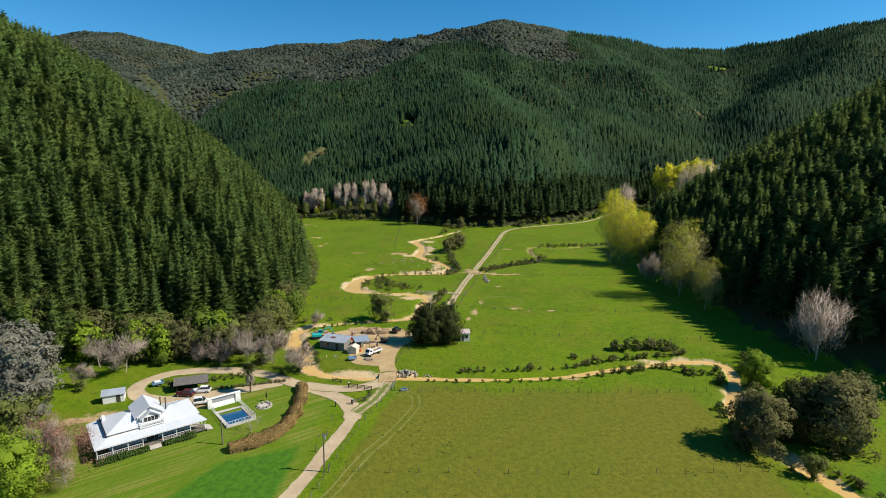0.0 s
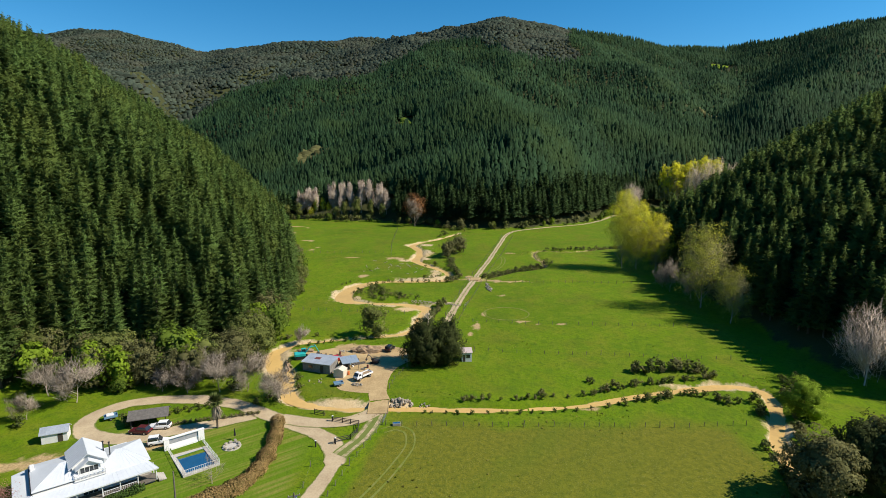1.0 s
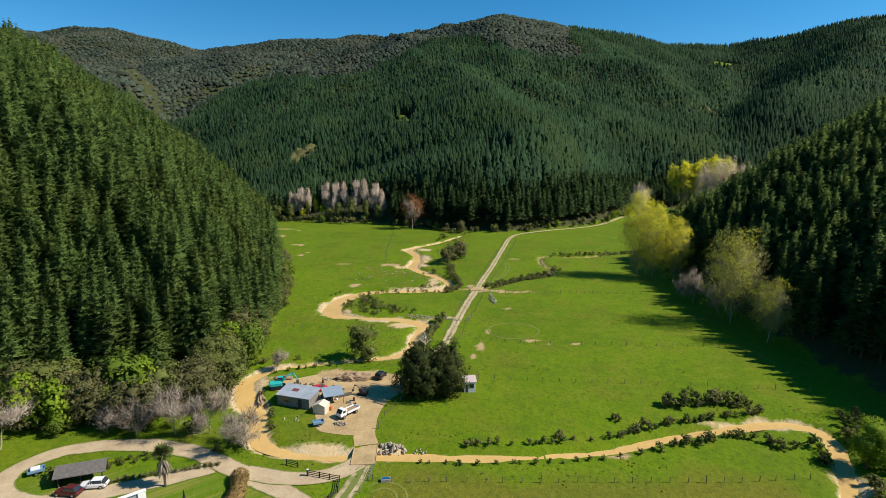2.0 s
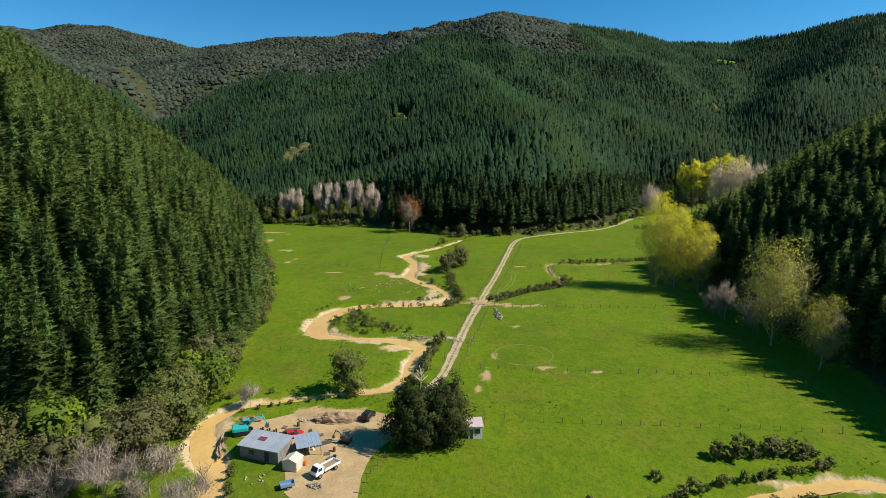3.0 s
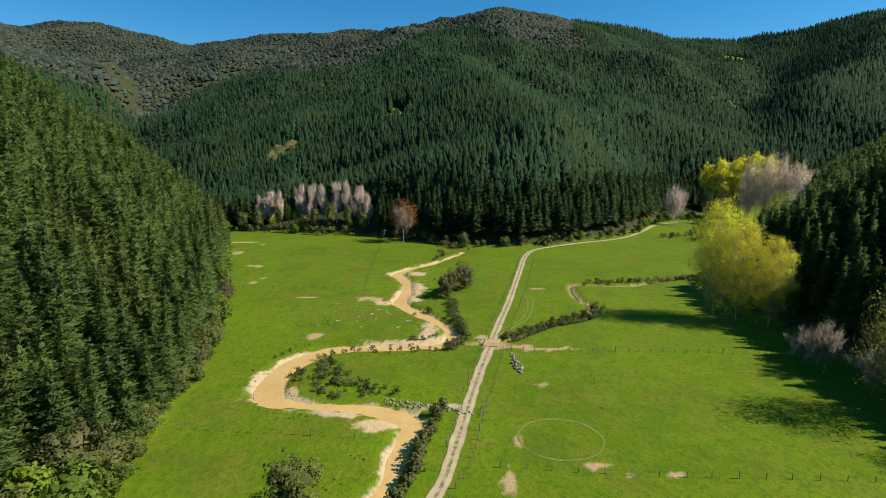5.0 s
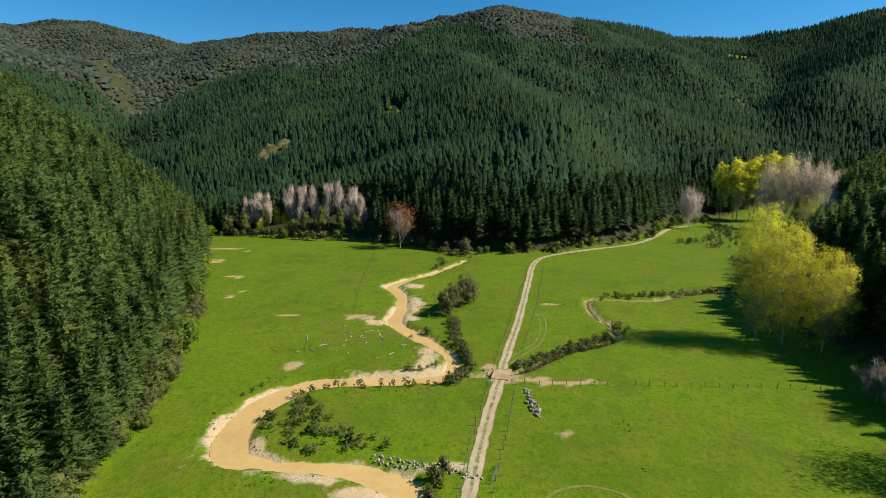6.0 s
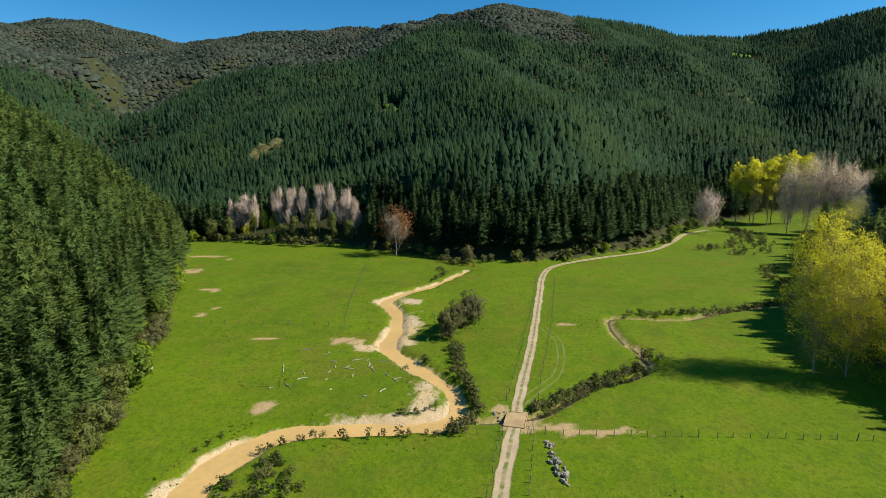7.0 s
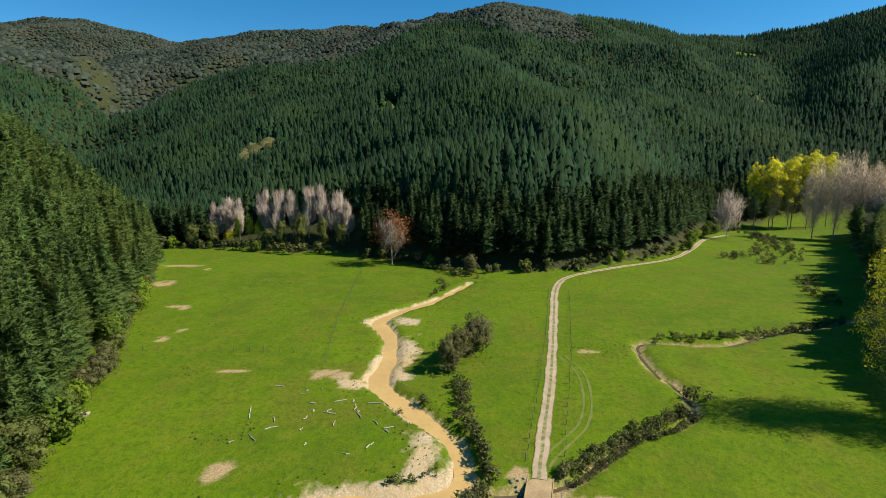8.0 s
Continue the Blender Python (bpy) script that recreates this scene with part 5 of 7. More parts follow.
# shrubs at the foot of the pines at the pasture's head
HEAD = spline([(-150, 474), (-112, 466), (-80, 455), (-50, 449), (-24, 434), (-6, 425), (12, 410), (30, 406), (54, 412), (80, 425), (105, 441), (125, 457), (150, 489), (185, 535), (215, 562)], 1.0)
s = 2.0
while s < len(HEAD) - 1:
    x, y = HEAD[int(s)]
    h = rng.uniform(2.5, 6.5)
    plant((SHRUB + GREENS)[rng.integers(0, 5)], x + rng.normal(0, 1.5), y + rng.normal(1, 1.5), h, h * rng.uniform(1.0, 1.5), "leafy shrub at the edge of the pines", "shrub", "shrubs along the pasture's head", "shrub")
    s += rng.uniform(4, 9)
plant(OLIVE[1], 13, 407, 8, 8, "dark round bush where the stream leaves the wood", "shrub", "", "shrub")
# low scrub by the stream and the creek
SCRUB = [([(0.2, 224), (-3.2, 215.5), (-4.4, 208), (-6, 200), (-9, 194)], 0.9, 2.6, 0.9), ([(1.3, 259), (5.3, 264), (7, 268), (6.6, 275.5), (5.4, 282), (4.8, 292), (4.2, 302)], 0.9, 2.4, 0.8), ([(-34, 255), (-26, 258.2), (-19, 258.6), (-9, 259), (1, 259)], 2.2, 1.8, 0.5),
         ([(20, 268.6), (35, 280.8), (44, 285.4), (51, 290)], 0.5, 1.9, 0.5), ([(21.5, 266.8), (36, 278.4), (45, 283.0), (52, 288)], 0.6, 1.5, 0.4), ([(60, 329), (81, 330), (100, 335), (125, 345)], 1.1, 2.0, 0.8), ([(53, 297), (56, 293)], 1.5, 3.0, 0.5), ([(-31, 249.5), (-26, 241), (-21.7, 237), (-17.3, 234.4), (-12.8, 232.8)], 0.7, 1.9, 1.6), ([(-36, 245), (-32, 240), (-29, 235), (-24, 231)], 1.0, 1.6, 1.2), ([(-29.5, 250.5), (-28, 249)], 0.8, 1.8, 0.5), ([(-42, 259), (-45.5, 254)], 1.6, 1.2, 0.6),
         ([(4, 145), (19, 146.4), (31, 148.5)], 2.2, 1.7, 0.7), ([(-4, 140), (12, 140.4), (28, 142), (44, 146)], 3.0, 1.3, 0.6), ([(36, 149.5), (50, 154), (64, 157.5), (76, 161)], 1.6, 2.0, 1.2), ([(54, 163.5), (64, 164.5), (75, 164.5)], 1.2, 3.2, 1.2), ([(45, 146), (58, 150.5), (65, 151.5), (74, 146)], 2.2, 2.2, 0.8),
         ([(71, 128), (69, 118), (66, 110)], 2.2, 2.4, 0.8), ([(78, 130), (82, 146), (90, 152), (96, 158)], 1.6, 2.8, 1.4), ([(-9, 266.5), (-3, 268), (-1, 271)], 1.2, 1.5, 0.6), ([(-6.5, 291), (-5, 293)], 1.0, 1.8, 0.6), ([(-46, 182), (-30, 185.5), (-18, 188.5)], 3.5, 1.4, 0.5), ([(-52, 186), (-38, 189)], 4.0, 1.5, 0.5),
         ([(138, 438), (150, 446), (164, 455), (182, 476), (205, 530)], 1.6, 2.8, 3.0), ([(150, 425), (158, 432), (175, 446), (198, 495)], 1.8, 2.6, 3.0), ([(146, 395), (140, 380), (132, 360)], 2.2, 2.4, 2.0), ([(-4, 420), (6, 405), (14, 400)], 2.0, 3.0, 1.2), ([(-2, 372), (2, 385), (-2, 392)], 2.2, 1.8, 1.5), ([(-47, 166), (-41, 157), (-36, 150)], 3.0, 1.6, 0.5), ([(78, 96), (84, 88)], 2.5, 2.0, 0.5), ([(74, 104), (79, 92)], 2.2, 1.6, 0.5), ([(39, 156.5), (41, 157.5)], 1.4, 2.0, 0.5), ([(24.5, 150), (26.5, 150.5)], 1.6, 1.6, 0.5)]


def spray_template(seed):
    g = np.random.default_rng(seed)
    c, d, _, k = crown_points(g, 1.0, 1.3, 120, 6, 0.15)
    return leaf_quads(g, c, d, 0.11)


def off_water(x, y, clear_by):
    """Moves a place out of the stream bed, on to the bank that it is nearer to."""
    for _ in range(4):
        q = line_distance(np.array([x, x + 0.2, x]), np.array([y, y, y + 0.2]), STREAM)
        if q[0] > clear_by:
            break
        gx, gy = (q[1] - q[0]) / 0.2, (q[2] - q[0]) / 0.2
        n = math.hypot(gx, gy) + 1e-6
        x, y = x + gx / n * (clear_by - q[0] + 0.1), y + gy / n * (clear_by - q[0] + 0.1)
    return x, y


SPRAYS = [spray_template(s) for s in (71, 72, 73)]
joined = {0: [], 1: [], 2: []}
for pts, gap, size, wide in SCRUB:
    line = spline(pts, 0.5)
    s = 0.0
    while s < len(line):
        x, y = line[int(s)]
        h = size * rng.uniform(0.55, 1.15)
        x, y = off_water(x + rng.normal(0, wide), y + rng.normal(0, wide), 2.6 + 0.45 * h)
        k = int(rng.integers(0, 3))
        if y > 225:
            joined[k].append((x, y, h))
        else:
            plant(SHRUB[k], x, y, h, h * rng.uniform(1.0, 1.5), "low olive scrub bush on the stream bank", "shrub", "scrub along the water", "shrub", sink=0.1)
        s += gap * rng.uniform(1.2, 2.6)
for k, ma in ((0, LEAF_OLIVE), (1, LEAF_SCRUB), (2, LEAF_BROWN)):
    q = np.array(joined[k])
    stand("scrub", q[:, 0], q[:, 1], q[:, 2], SPRAYS, ma, rng, "low olive-brown scrub lining the upper stream and creek", "scrub", sink=0.1)

# tussocks and rank grass over the pasture
def tussock(seed):
    g = np.random.default_rng(seed)
    V, F, N = [], [], []
    for k in range(7):
        a, r = g.uniform(0, 6.283), g.uniform(0.3, 0.75)
        c, q = np.array([math.cos(a), math.sin(a), 0]), np.array([-math.sin(a), math.cos(a), 0]) * 0.28
        b = g.uniform(-0.25, 0.25, 3) * [1, 1, 0]
        V += [b - q, b + q, b + c * r + [0, 0, g.uniform(0.5, 1.0)]]
        N += [(c[0] * 0.4, c[1] * 0.4, 1)] * 3
        F.append((3 * k, 3 * k + 1, 3 * k + 2))
    V, F, N = np.array(V), np.array(F), np.array(N, float)
    turn = np.cross(V[F[:, 1]] - V[F[:, 0]], V[F[:, 2]] - V[F[:, 0]])[:, 2] < 0
    F[turn] = F[turn][:, ::-1]
    return V, F, N / np.linalg.norm(N, axis=1)[:, None]


TUFTS = [tussock(s) for s in range(81, 86)]
TUFT_GREEN = leafy_mat("rank_grass", (0.155, 0.225, 0.010), (0.110, 0.175, 0.008), 0.55)
TUFT_DRY = leafy_mat("dry_grass_tufts", (0.27, 0.25, 0.07), (0.20, 0.20, 0.045), 0.45)
tx, ty = rng.uniform(-100, 105, 26000), rng.uniform(84, 400, 26000)
de = line_distance(tx, ty, STREAM[::3])
near_water = (de > 3.2) & (de < 9)
wanted = (de > 3.2) & (DL_(tx, ty) < 0) & (DR_(tx, ty) < 0) & (DF_(tx, ty) < 0)
roadside = np.minimum(line_distance(tx, ty, drive[::4]), line_distance(tx, ty, [(-15, 145), (-16.4, 158), (-5.5, 187), (3.6, 213), (14.6, 262), (36, 350), (47, 391), (86, 423)]))
lawn = (tx < -26) & (ty < 137)
wanted &= (roadside > 3.4) & ~lawn & ~((tx > -46) & (tx < -8) & (ty > 149) & (ty < 182))
thin = smooth_noise(tx, ty, 14, 91) + 0.9 * near_water + 0.5 * (ty < 135)
wanted &= (thin > 0.8) & ((ty > 136) | (rng.uniform(0, 1, len(tx)) < 0.35))
dry_one = (rng.uniform(0, 1, len(tx)) < 0.3) | ((ty < 135) & (tx > -20) & (rng.uniform(0, 1, len(tx)) < 0.5))
for ok, ma, label in ((wanted & ~dry_one, TUFT_GREEN, "rank green grass tufts in the pasture"), (wanted & dry_one, TUFT_DRY, "dry yellow grass tufts in the pasture")):
    stand("grass_tufts", tx[ok], ty[ok], rng.uniform(0.14, 0.4, int(ok.sum())), TUFTS, ma, rng, label, "grass", spread=0.4)


# ---- the house and its garden ----
WHITE = mat("white_painted_boards", (0.72, 0.72, 0.70), 0.55, vary=0.12, scale=0.8, bump=0.006)
ROOFWHITE = mat("white_painted_roof_iron", (0.62, 0.65, 0.68), 0.45, vary=0.10, scale=0.35, spec=0.4)
ROOFGREY = mat("galvanised_roof_iron", (0.50, 0.54, 0.58), 0.4, metal=0.35, vary=0.25, scale=0.5, spec=0.5)
GLASSDARK = mat("window_glass", (0.03, 0.035, 0.04), 0.08, vary=0.3, scale=0.7, spec=0.8)
DARKIRON = mat("black_iron", (0.025, 0.025, 0.027), 0.5, scale=3)
CONCRETE = mat("weathered_concrete", (0.38, 0.34, 0.28), 0.9, vary=0.3, scale=0.6, bump=0.01)
PAVING = mat("pale_paving", (0.52, 0.48, 0.42), 0.85, vary=0.2, scale=0.9, bump=0.005)
POOLWATER = mat("pool_water", (0.015, 0.10, 0.22), 0.08, color2=(0.012, 0.08, 0.19), scale=0.5, spec=0.6, bump=0.01)
POOLWALL = mat("blue_pool_lining", (0.02, 0.12, 0.26), 0.5, scale=1)
TIMBER = mat("grey_weathered_timber", (0.19, 0.165, 0.135), 0.9, vary=0.45, scale=1.5, bump=0.01)
DARKTIMBER = mat("dark_stained_timber", (0.075, 0.06, 0.048), 0.85, vary=0.4, scale=1.5)
SHINGLE = mat("grey_brown_shingle_roof", (0.16, 0.145, 0.13), 0.9, vary=0.4, scale=2.0, bump=0.02)
HEDGEGREEN = leafy_mat("clipped_hedge_leaves", (0.060, 0.105, 0.022), (0.034, 0.062, 0.014), 0.15)
PALMLEAF = leafy_mat("palm_leaves", (0.14, 0.16, 0.045), (0.085, 0.11, 0.03), 0.2)
DEADLEAF = leafy_mat("dead_palm_leaves", (0.30, 0.25, 0.18), (0.20, 0.17, 0.12), 0.15)
PLASTER = mat("white_plaster", (0.80, 0.79, 0.77), 0.7, vary=0.1, scale=0.5)
BLACKCLOTH = mat("black_canvas", (0.02, 0.02, 0.022), 0.9, scale=3)


def slab(bm, corners, thick):
    """A roof plane from corner points, with thickness downwards."""
    up = [bm.verts.new(c) for c in corners]
    dn = [bm.verts.new((c[0], c[1], c[2] - thick)) for c in corners]
    n = len(corners)
    bm.faces.new(up), bm.faces.new(dn[::-1])
    for i in range(n):
        bm.faces.new((up[i], dn[i], dn[(i + 1) % n], up[(i + 1) % n]))
    return bm


def hip_roof(x0, x1, y0, y1, z0, ridge, inset, thick=0.14):
    """Four sloping planes that meet on a ridge along x."""
    ym = (y0 + y1) / 2
    a, b = (x0 + inset, ym, ridge), (x1 - inset, ym, ridge)
    bm = bmesh.new()
    slab(bm, [(x0, y0, z0), (x1, y0, z0), b, a], thick)
    slab(bm, [(x1, y1, z0), (x0, y1, z0), a, b], thick)
    slab(bm, [(x0, y1, z0), (x0, y0, z0), a], thick)
    slab(bm, [(x1, y0, z0), (x1, y1, z0), b], thick)
    bmesh.ops.remove_doubles(bm, verts=bm.verts, dist=0.001)
    return bm


def gable_roof(x0, x1, y0, y1, z0, ridge, along="x", thick=0.12):
    bm = bmesh.new()
    if along == "x":
        ym = (y0 + y1) / 2
        slab(bm, [(x0, y0, z0), (x1, y0, z0), (x1, ym, ridge), (x0, ym, ridge)], thick)
        slab(bm, [(x1, y1, z0), (x0, y1, z0), (x0, ym, ridge), (x1, ym, ridge)], thick)
    else:
        xm = (x0 + x1) / 2
        slab(bm, [(x0, y1, z0), (x0, y0, z0), (xm, y0, ridge), (xm, y1, ridge)], thick)
        slab(bm, [(x1, y0, z0), (x1, y1, z0), (xm, y1, ridge), (xm, y0, ridge)], thick)
    bmesh.ops.remove_doubles(bm, verts=bm.verts, dist=0.001)
    return bm


def ribs(roof, a, b, c, d, gap, r=0.02):
    """Standing ribs of roof iron on the plane a-b (eave) to d-c (ridge), each a part of the roof."""
    a, b, c, d = map(Vector, (a, b, c, d))
    n = max(1, int((b - a).length / gap))
    for i in range(n + 1):
        f = i / n
        p, q = a.lerp(b, f), d.lerp(c, f)
        if (q - p).length > 0.2:
            part("rib", B(-r, r, 0, (q - p).length, 0, r * 1.5, m=Matrix.Translation(p) @ ((q - p).to_track_quat("Y", "Z").to_matrix().to_4x4())), roof.data.materials[0], roof)


def window_unit(parent, x, z, w, h, y, panes=2, facing="front", door=False):
    """A window with its frame, glass panes and sill, on a wall that faces -y (front) or +x (side)."""
    m = pose(x, y, z) if facing == "front" else pose(y, x, z, 0, 0, 90)
    f = bmesh.new()
    for a, b, c, d in ((-w / 2 - 0.08, -w / 2, 0, h), (w / 2, w / 2 + 0.08, 0, h), (-w / 2 - 0.08, w / 2 + 0.08, h, h + 0.1)):
        box(f, a, b, -0.07, 0.02, c, d)
    for i in range(1, panes):
        box(f, -w / 2 + w * i / panes - 0.03, -w / 2 + w * i / panes + 0.03, -0.06, 0.02, 0, h)
    u = part("door" if door else "window", f, WHITE, parent, at=m)
    for i in range(panes):
        part("pane", B(-w / 2 + w * i / panes + 0.035, -w / 2 + w * (i + 1) / panes - 0.035, -0.03, 0.0, 0.02, h - 0.02), GLASSDARK, u, "dark reflecting glass")
    if not door:
        part("sill", B(-w / 2 - 0.14, w / 2 + 0.14, -0.14, 0.02, -0.09, -0.005), WHITE, u)
    return u


HX, HY = -68.26, 98.17
HOUSE = pose(HX, HY, G(-60, 108) + 0.05, 0, 0, 39.5)
house = thing("house", HOUSE, "white weatherboard farmhouse with white iron roof and verandas", "house")
part("foundation", B(0.4, 20.2, 0.5, 13.2, -0.6, 0.42), CONCRETE, house, "grey concrete base")
part("veranda_floor", B(-0.1, 20.6, -0.1, 2.7, 0.42, 0.52), TIMBER, house, "grey timber boards")
part("veranda_floor", B(-0.1, 2.4, 2.7, 13.2, 0.42, 0.52), TIMBER, house, "grey timber boards")
part("wall", B(2.4, 17.8, 2.6, 13.0, 0.42, 3.35), WHITE, house, "white weatherboards")
boards = bmesh.new()
for i in range(14):
    box(boards, 2.4, 17.8, 2.575, 2.598, 0.5 + i * 0.2, 0.665 + i * 0.2)
part("cladding", boards, WHITE, house)
boards = bmesh.new()
for i in range(14):
    box(boards, 17.802, 17.825, 2.6, 13.0, 0.5 + i * 0.2, 0.665 + i * 0.2)
part("cladding", boards, WHITE, house)
for x, w, n in ((4.2, 1.9, 2), (7.2, 1.9, 2), (13.4, 2.2, 3), (16.2, 1.8, 2)):
    window_unit(house, x, 1.15, w, 1.5, 2.57, n)
window_unit(house, 10.4, 0.55, 2.2, 2.15, 2.57, 3, door=True)
for y, w in ((5.0, 1.8), (9.5, 1.6)):
    window_unit(house, y, 1.15, w, 1.4, 17.83, 2, "side")
# veranda posts, rails and roof
for x in (0.1, 2.8, 5.5, 8.2, 11.9, 14.6, 17.4, 20.4):
    part("post", B(x - 0.07, x + 0.07, 0.03, 0.17, 0.52, 2.72, 0.01), WHITE, house)
for y in (3.4, 6.4, 9.6, 12.9):
    part("post", B(0.03, 0.17, y - 0.07, y + 0.07, 0.52, 2.72, 0.01), WHITE, house)
for y in (2.6,):
    part("post", B(20.33, 20.47, y - 0.07, y + 0.07, 0.52, 2.72, 0.01), WHITE, house)
for x0, x1 in ((0.2, 2.7), (2.9, 5.4), (5.6, 8.1), (12.0, 14.5), (14.7, 17.3)):
    r = B(x0, x1, 0.06, 0.14, 1.32, 1.4)
    box(r, x0, x1, 0.07, 0.13, 0.62, 0.68)
    n = int((x1 - x0) / 0.3)
    for i in range(n + 1):
        q = x0 + (x1 - x0) * i / n
        box(r, q - 0.02, q + 0.02, 0.08, 0.12, 0.68, 1.32)
    part("railing", r, WHITE, house)
part("fascia", B(-0.25, 20.75, -0.28, -0.2, 2.58, 2.8), WHITE, house)
vr = part("veranda_roof", slab(bmesh.new(), [(-0.3, -0.3, 2.82), (20.8, -0.3, 2.82), (19.6, 2.9, 3.32), (2.2, 2.9, 3.32)], 0.1), ROOFWHITE, house, "white roof iron")
ribs(vr, (-0.3, -0.3, 2.82), (20.8, -0.3, 2.82), (19.6, 2.9, 3.32), (2.2, 2.9, 3.32), 0.76)
vs = part("veranda_roof", slab(bmesh.new(), [(-0.3, 13.4, 2.82), (-0.3, -0.3, 2.82), (2.2, 2.9, 3.32), (2.2, 13.4, 3.32)], 0.1), ROOFWHITE, house, "white roof iron")
ribs(vs, (-0.3, 13.4, 2.82), (-0.3, -0.3, 2.82), (2.2, 2.9, 3.32), (2.2, 13.4, 3.32), 0.76)
# Black strip put in for the shadow step between the two roofs.
part("wall", B(2.12, 2.4, 2.95, 13.2, 3.25, 3.86), DARKIRON, house, "black strip for the shadow under the raised roof")
lr = part("roof", hip_roof(2.25, 13.0, 2.8, 13.4, 3.85, 5.25, 4.6), ROOFWHITE, house, "white hipped iron roof")
ribs(lr, (2.25, 2.8, 3.85), (13.0, 2.8, 3.85), (8.4, 8.1, 5.25), (6.7, 8.1, 5.25), 0.76)
rr = part("roof", hip_roof(11.2, 20.1, 2.75, 12.6, 3.42, 4.95, 3.9), ROOFWHITE, house, "white hipped iron roof")
ribs(rr, (11.2, 2.75, 3.42), (20.1, 2.75, 3.42), (16.2, 7.7, 4.95), (15.1, 7.7, 4.95), 0.76)
part("wall", B(8.2, 13.0, 4.8, 11.4, 3.4, 5.4), WHITE, house, "white upper storey")
part("gable", prism(bmesh.new(), [(8.2, 5.4), (13.0, 5.4), (10.6, 7.05)], 4.82, 11.38), WHITE, house)
ur = part("roof", gable_roof(7.6, 13.6, 4.2, 11.8, 5.2, 7.3, "y"), ROOFWHITE, house, "white gabled upper roof")
ribs(ur, (7.6, 11.8, 5.2), (7.6, 4.2, 5.2), (10.6, 4.2, 7.3), (10.6, 11.8, 7.3), 0.76)
part("wall", B(8.9, 12.3, 3.7, 4.78, 3.4, 5.2), WHITE, house, "white dormer wall")
part("gable", prism(bmesh.new(), [(8.9, 5.2), (12.3, 5.2), (10.6, 6.3)], 3.72, 4.78), WHITE, house)
part("roof", gable_roof(8.5, 12.7, 3.2, 4.9, 5.05, 6.5, "y"), ROOFWHITE, house, "white dormer roof")
window_unit(house, 10.6, 4.15, 2.7, 1.0, 3.68, 4)
bal = B(8.3, 12.9, 2.5, 2.58, 4.35, 4.43)
for i in range(24):
    box(bal, 8.3 + i * 0.198, 8.34 + i * 0.198, 2.52, 2.56, 3.6, 4.35)
for x in (8.3, 12.82):
    box(bal, x, x + 0.08, 2.5, 3.7, 4.35, 4.43)
    for i in range(6):
        box(bal, x + 0.02, x + 0.06, 2.6 + i * 0.2, 2.64 + i * 0.2, 3.6, 4.35)
box(bal, 8.2, 13.0, 2.4, 3.75, 3.5, 3.6)
part("balcony", bal, WHITE, house, "white railed balcony")
for x, y, top in ((13.3, 7.6, 7.2), (14.2, 7.0, 7.0)):
    f = rod(bmesh.new(), (x, y, 4.4), (x, y, top), 0.11, n=8)
    rod(f, (x, y, top), (x, y, top + 0.14), 0.19, 0.17, 8)
    part("flue", f, DARKIRON, house, "black flue pipe")
part("chimney", B(2.4, 3.0, 10.6, 11.2, 3.6, 5.0, 0.03), WHITE, house, "white plastered chimney")
steps = bmesh.new()
for i in range(3):
    box(steps, 9.2, 11.4, -1.3 + i * 0.42, -0.1, 0.0, 0.14 * (i + 1))
part("stair", steps, PAVING, house, "pale entrance steps")
steps = bmesh.new()
for i in range(3):
    box(steps, 20.7, 22.0 - i * 0.42, -0.1, 2.6, 0.0, 0.14 * (i + 1))
part("stair", steps, PAVING, house, "pale side steps")


def hedge(pts, width, height, material, label, n_per_m, size, seed, group=""):
    """A hedge along a plan line: leaf sprays over a rounded bank, with twiggy stems inside."""
    g = np.random.default_rng(seed)
    line = spline(pts, 0.4)
    n = int(len(line) * 0.4 * n_per_m)
    k = g.integers(0, len(line), n)
    t = np.gradient(line, axis=0)
    t /= np.linalg.norm(t, axis=1)[:, None]
    nm = np.stack([-t[:, 1], t[:, 0]], 1)
    bulge = 1 + 0.32 * smooth_noise(line[:, 0], line[:, 1], 2.2, seed)
    a = g.uniform(-0.25, math.pi + 0.25, n)
    r = g.uniform(0.8, 1.16, n)
    off = np.cos(a) * width / 2 * r * bulge[k]
    z = np.maximum(np.sin(a), -0.05) ** 1 * height * 0.55 * r * bulge[k] + height * 0.4
    z = np.where(g.uniform(0, 1, n) < 0.3, g.uniform(0.05, 0.6, n) * height, z)
    x, y = line[k, 0] + nm[k, 0] * off + g.normal(0, 0.1, n), line[k, 1] + nm[k, 1] * off + g.normal(0, 0.1, n)
    c = np.stack([x, y, ground(x, y) + z], 1)
    d = np.stack([nm[k, 0] * np.cos(a), nm[k, 1] * np.cos(a), np.sin(a)], 1)
    v, f, ln = leaf_quads(g, c, d, size)
    o = np.array([line[0, 0], line[0, 1], G(*line[0])])
    t_ = thing("hedge", pose(*o), label, "hedge", group)
    part("foliage", tri_mesh("foliage", v - o, f, material, tint=np.repeat(g.uniform(0, 1, n), 4), normals=ln), None, t_)
    stems = [(np.array([line[i, 0], line[i, 1], G(*line[i]) - 0.1]) - o, np.array([line[i, 0] + g.normal(0, 0.2), line[i, 1], G(*line[i]) + height * 0.8]) - o, 0.04, 0.015) for i in range(0, len(line), 3)]
    sv, sf = sticks(stems)
    part("stem_mass", tri_mesh("stem_mass", sv, sf, BARK, tint=np.full(len(sv), 0.5)), None, t_)
    return t_


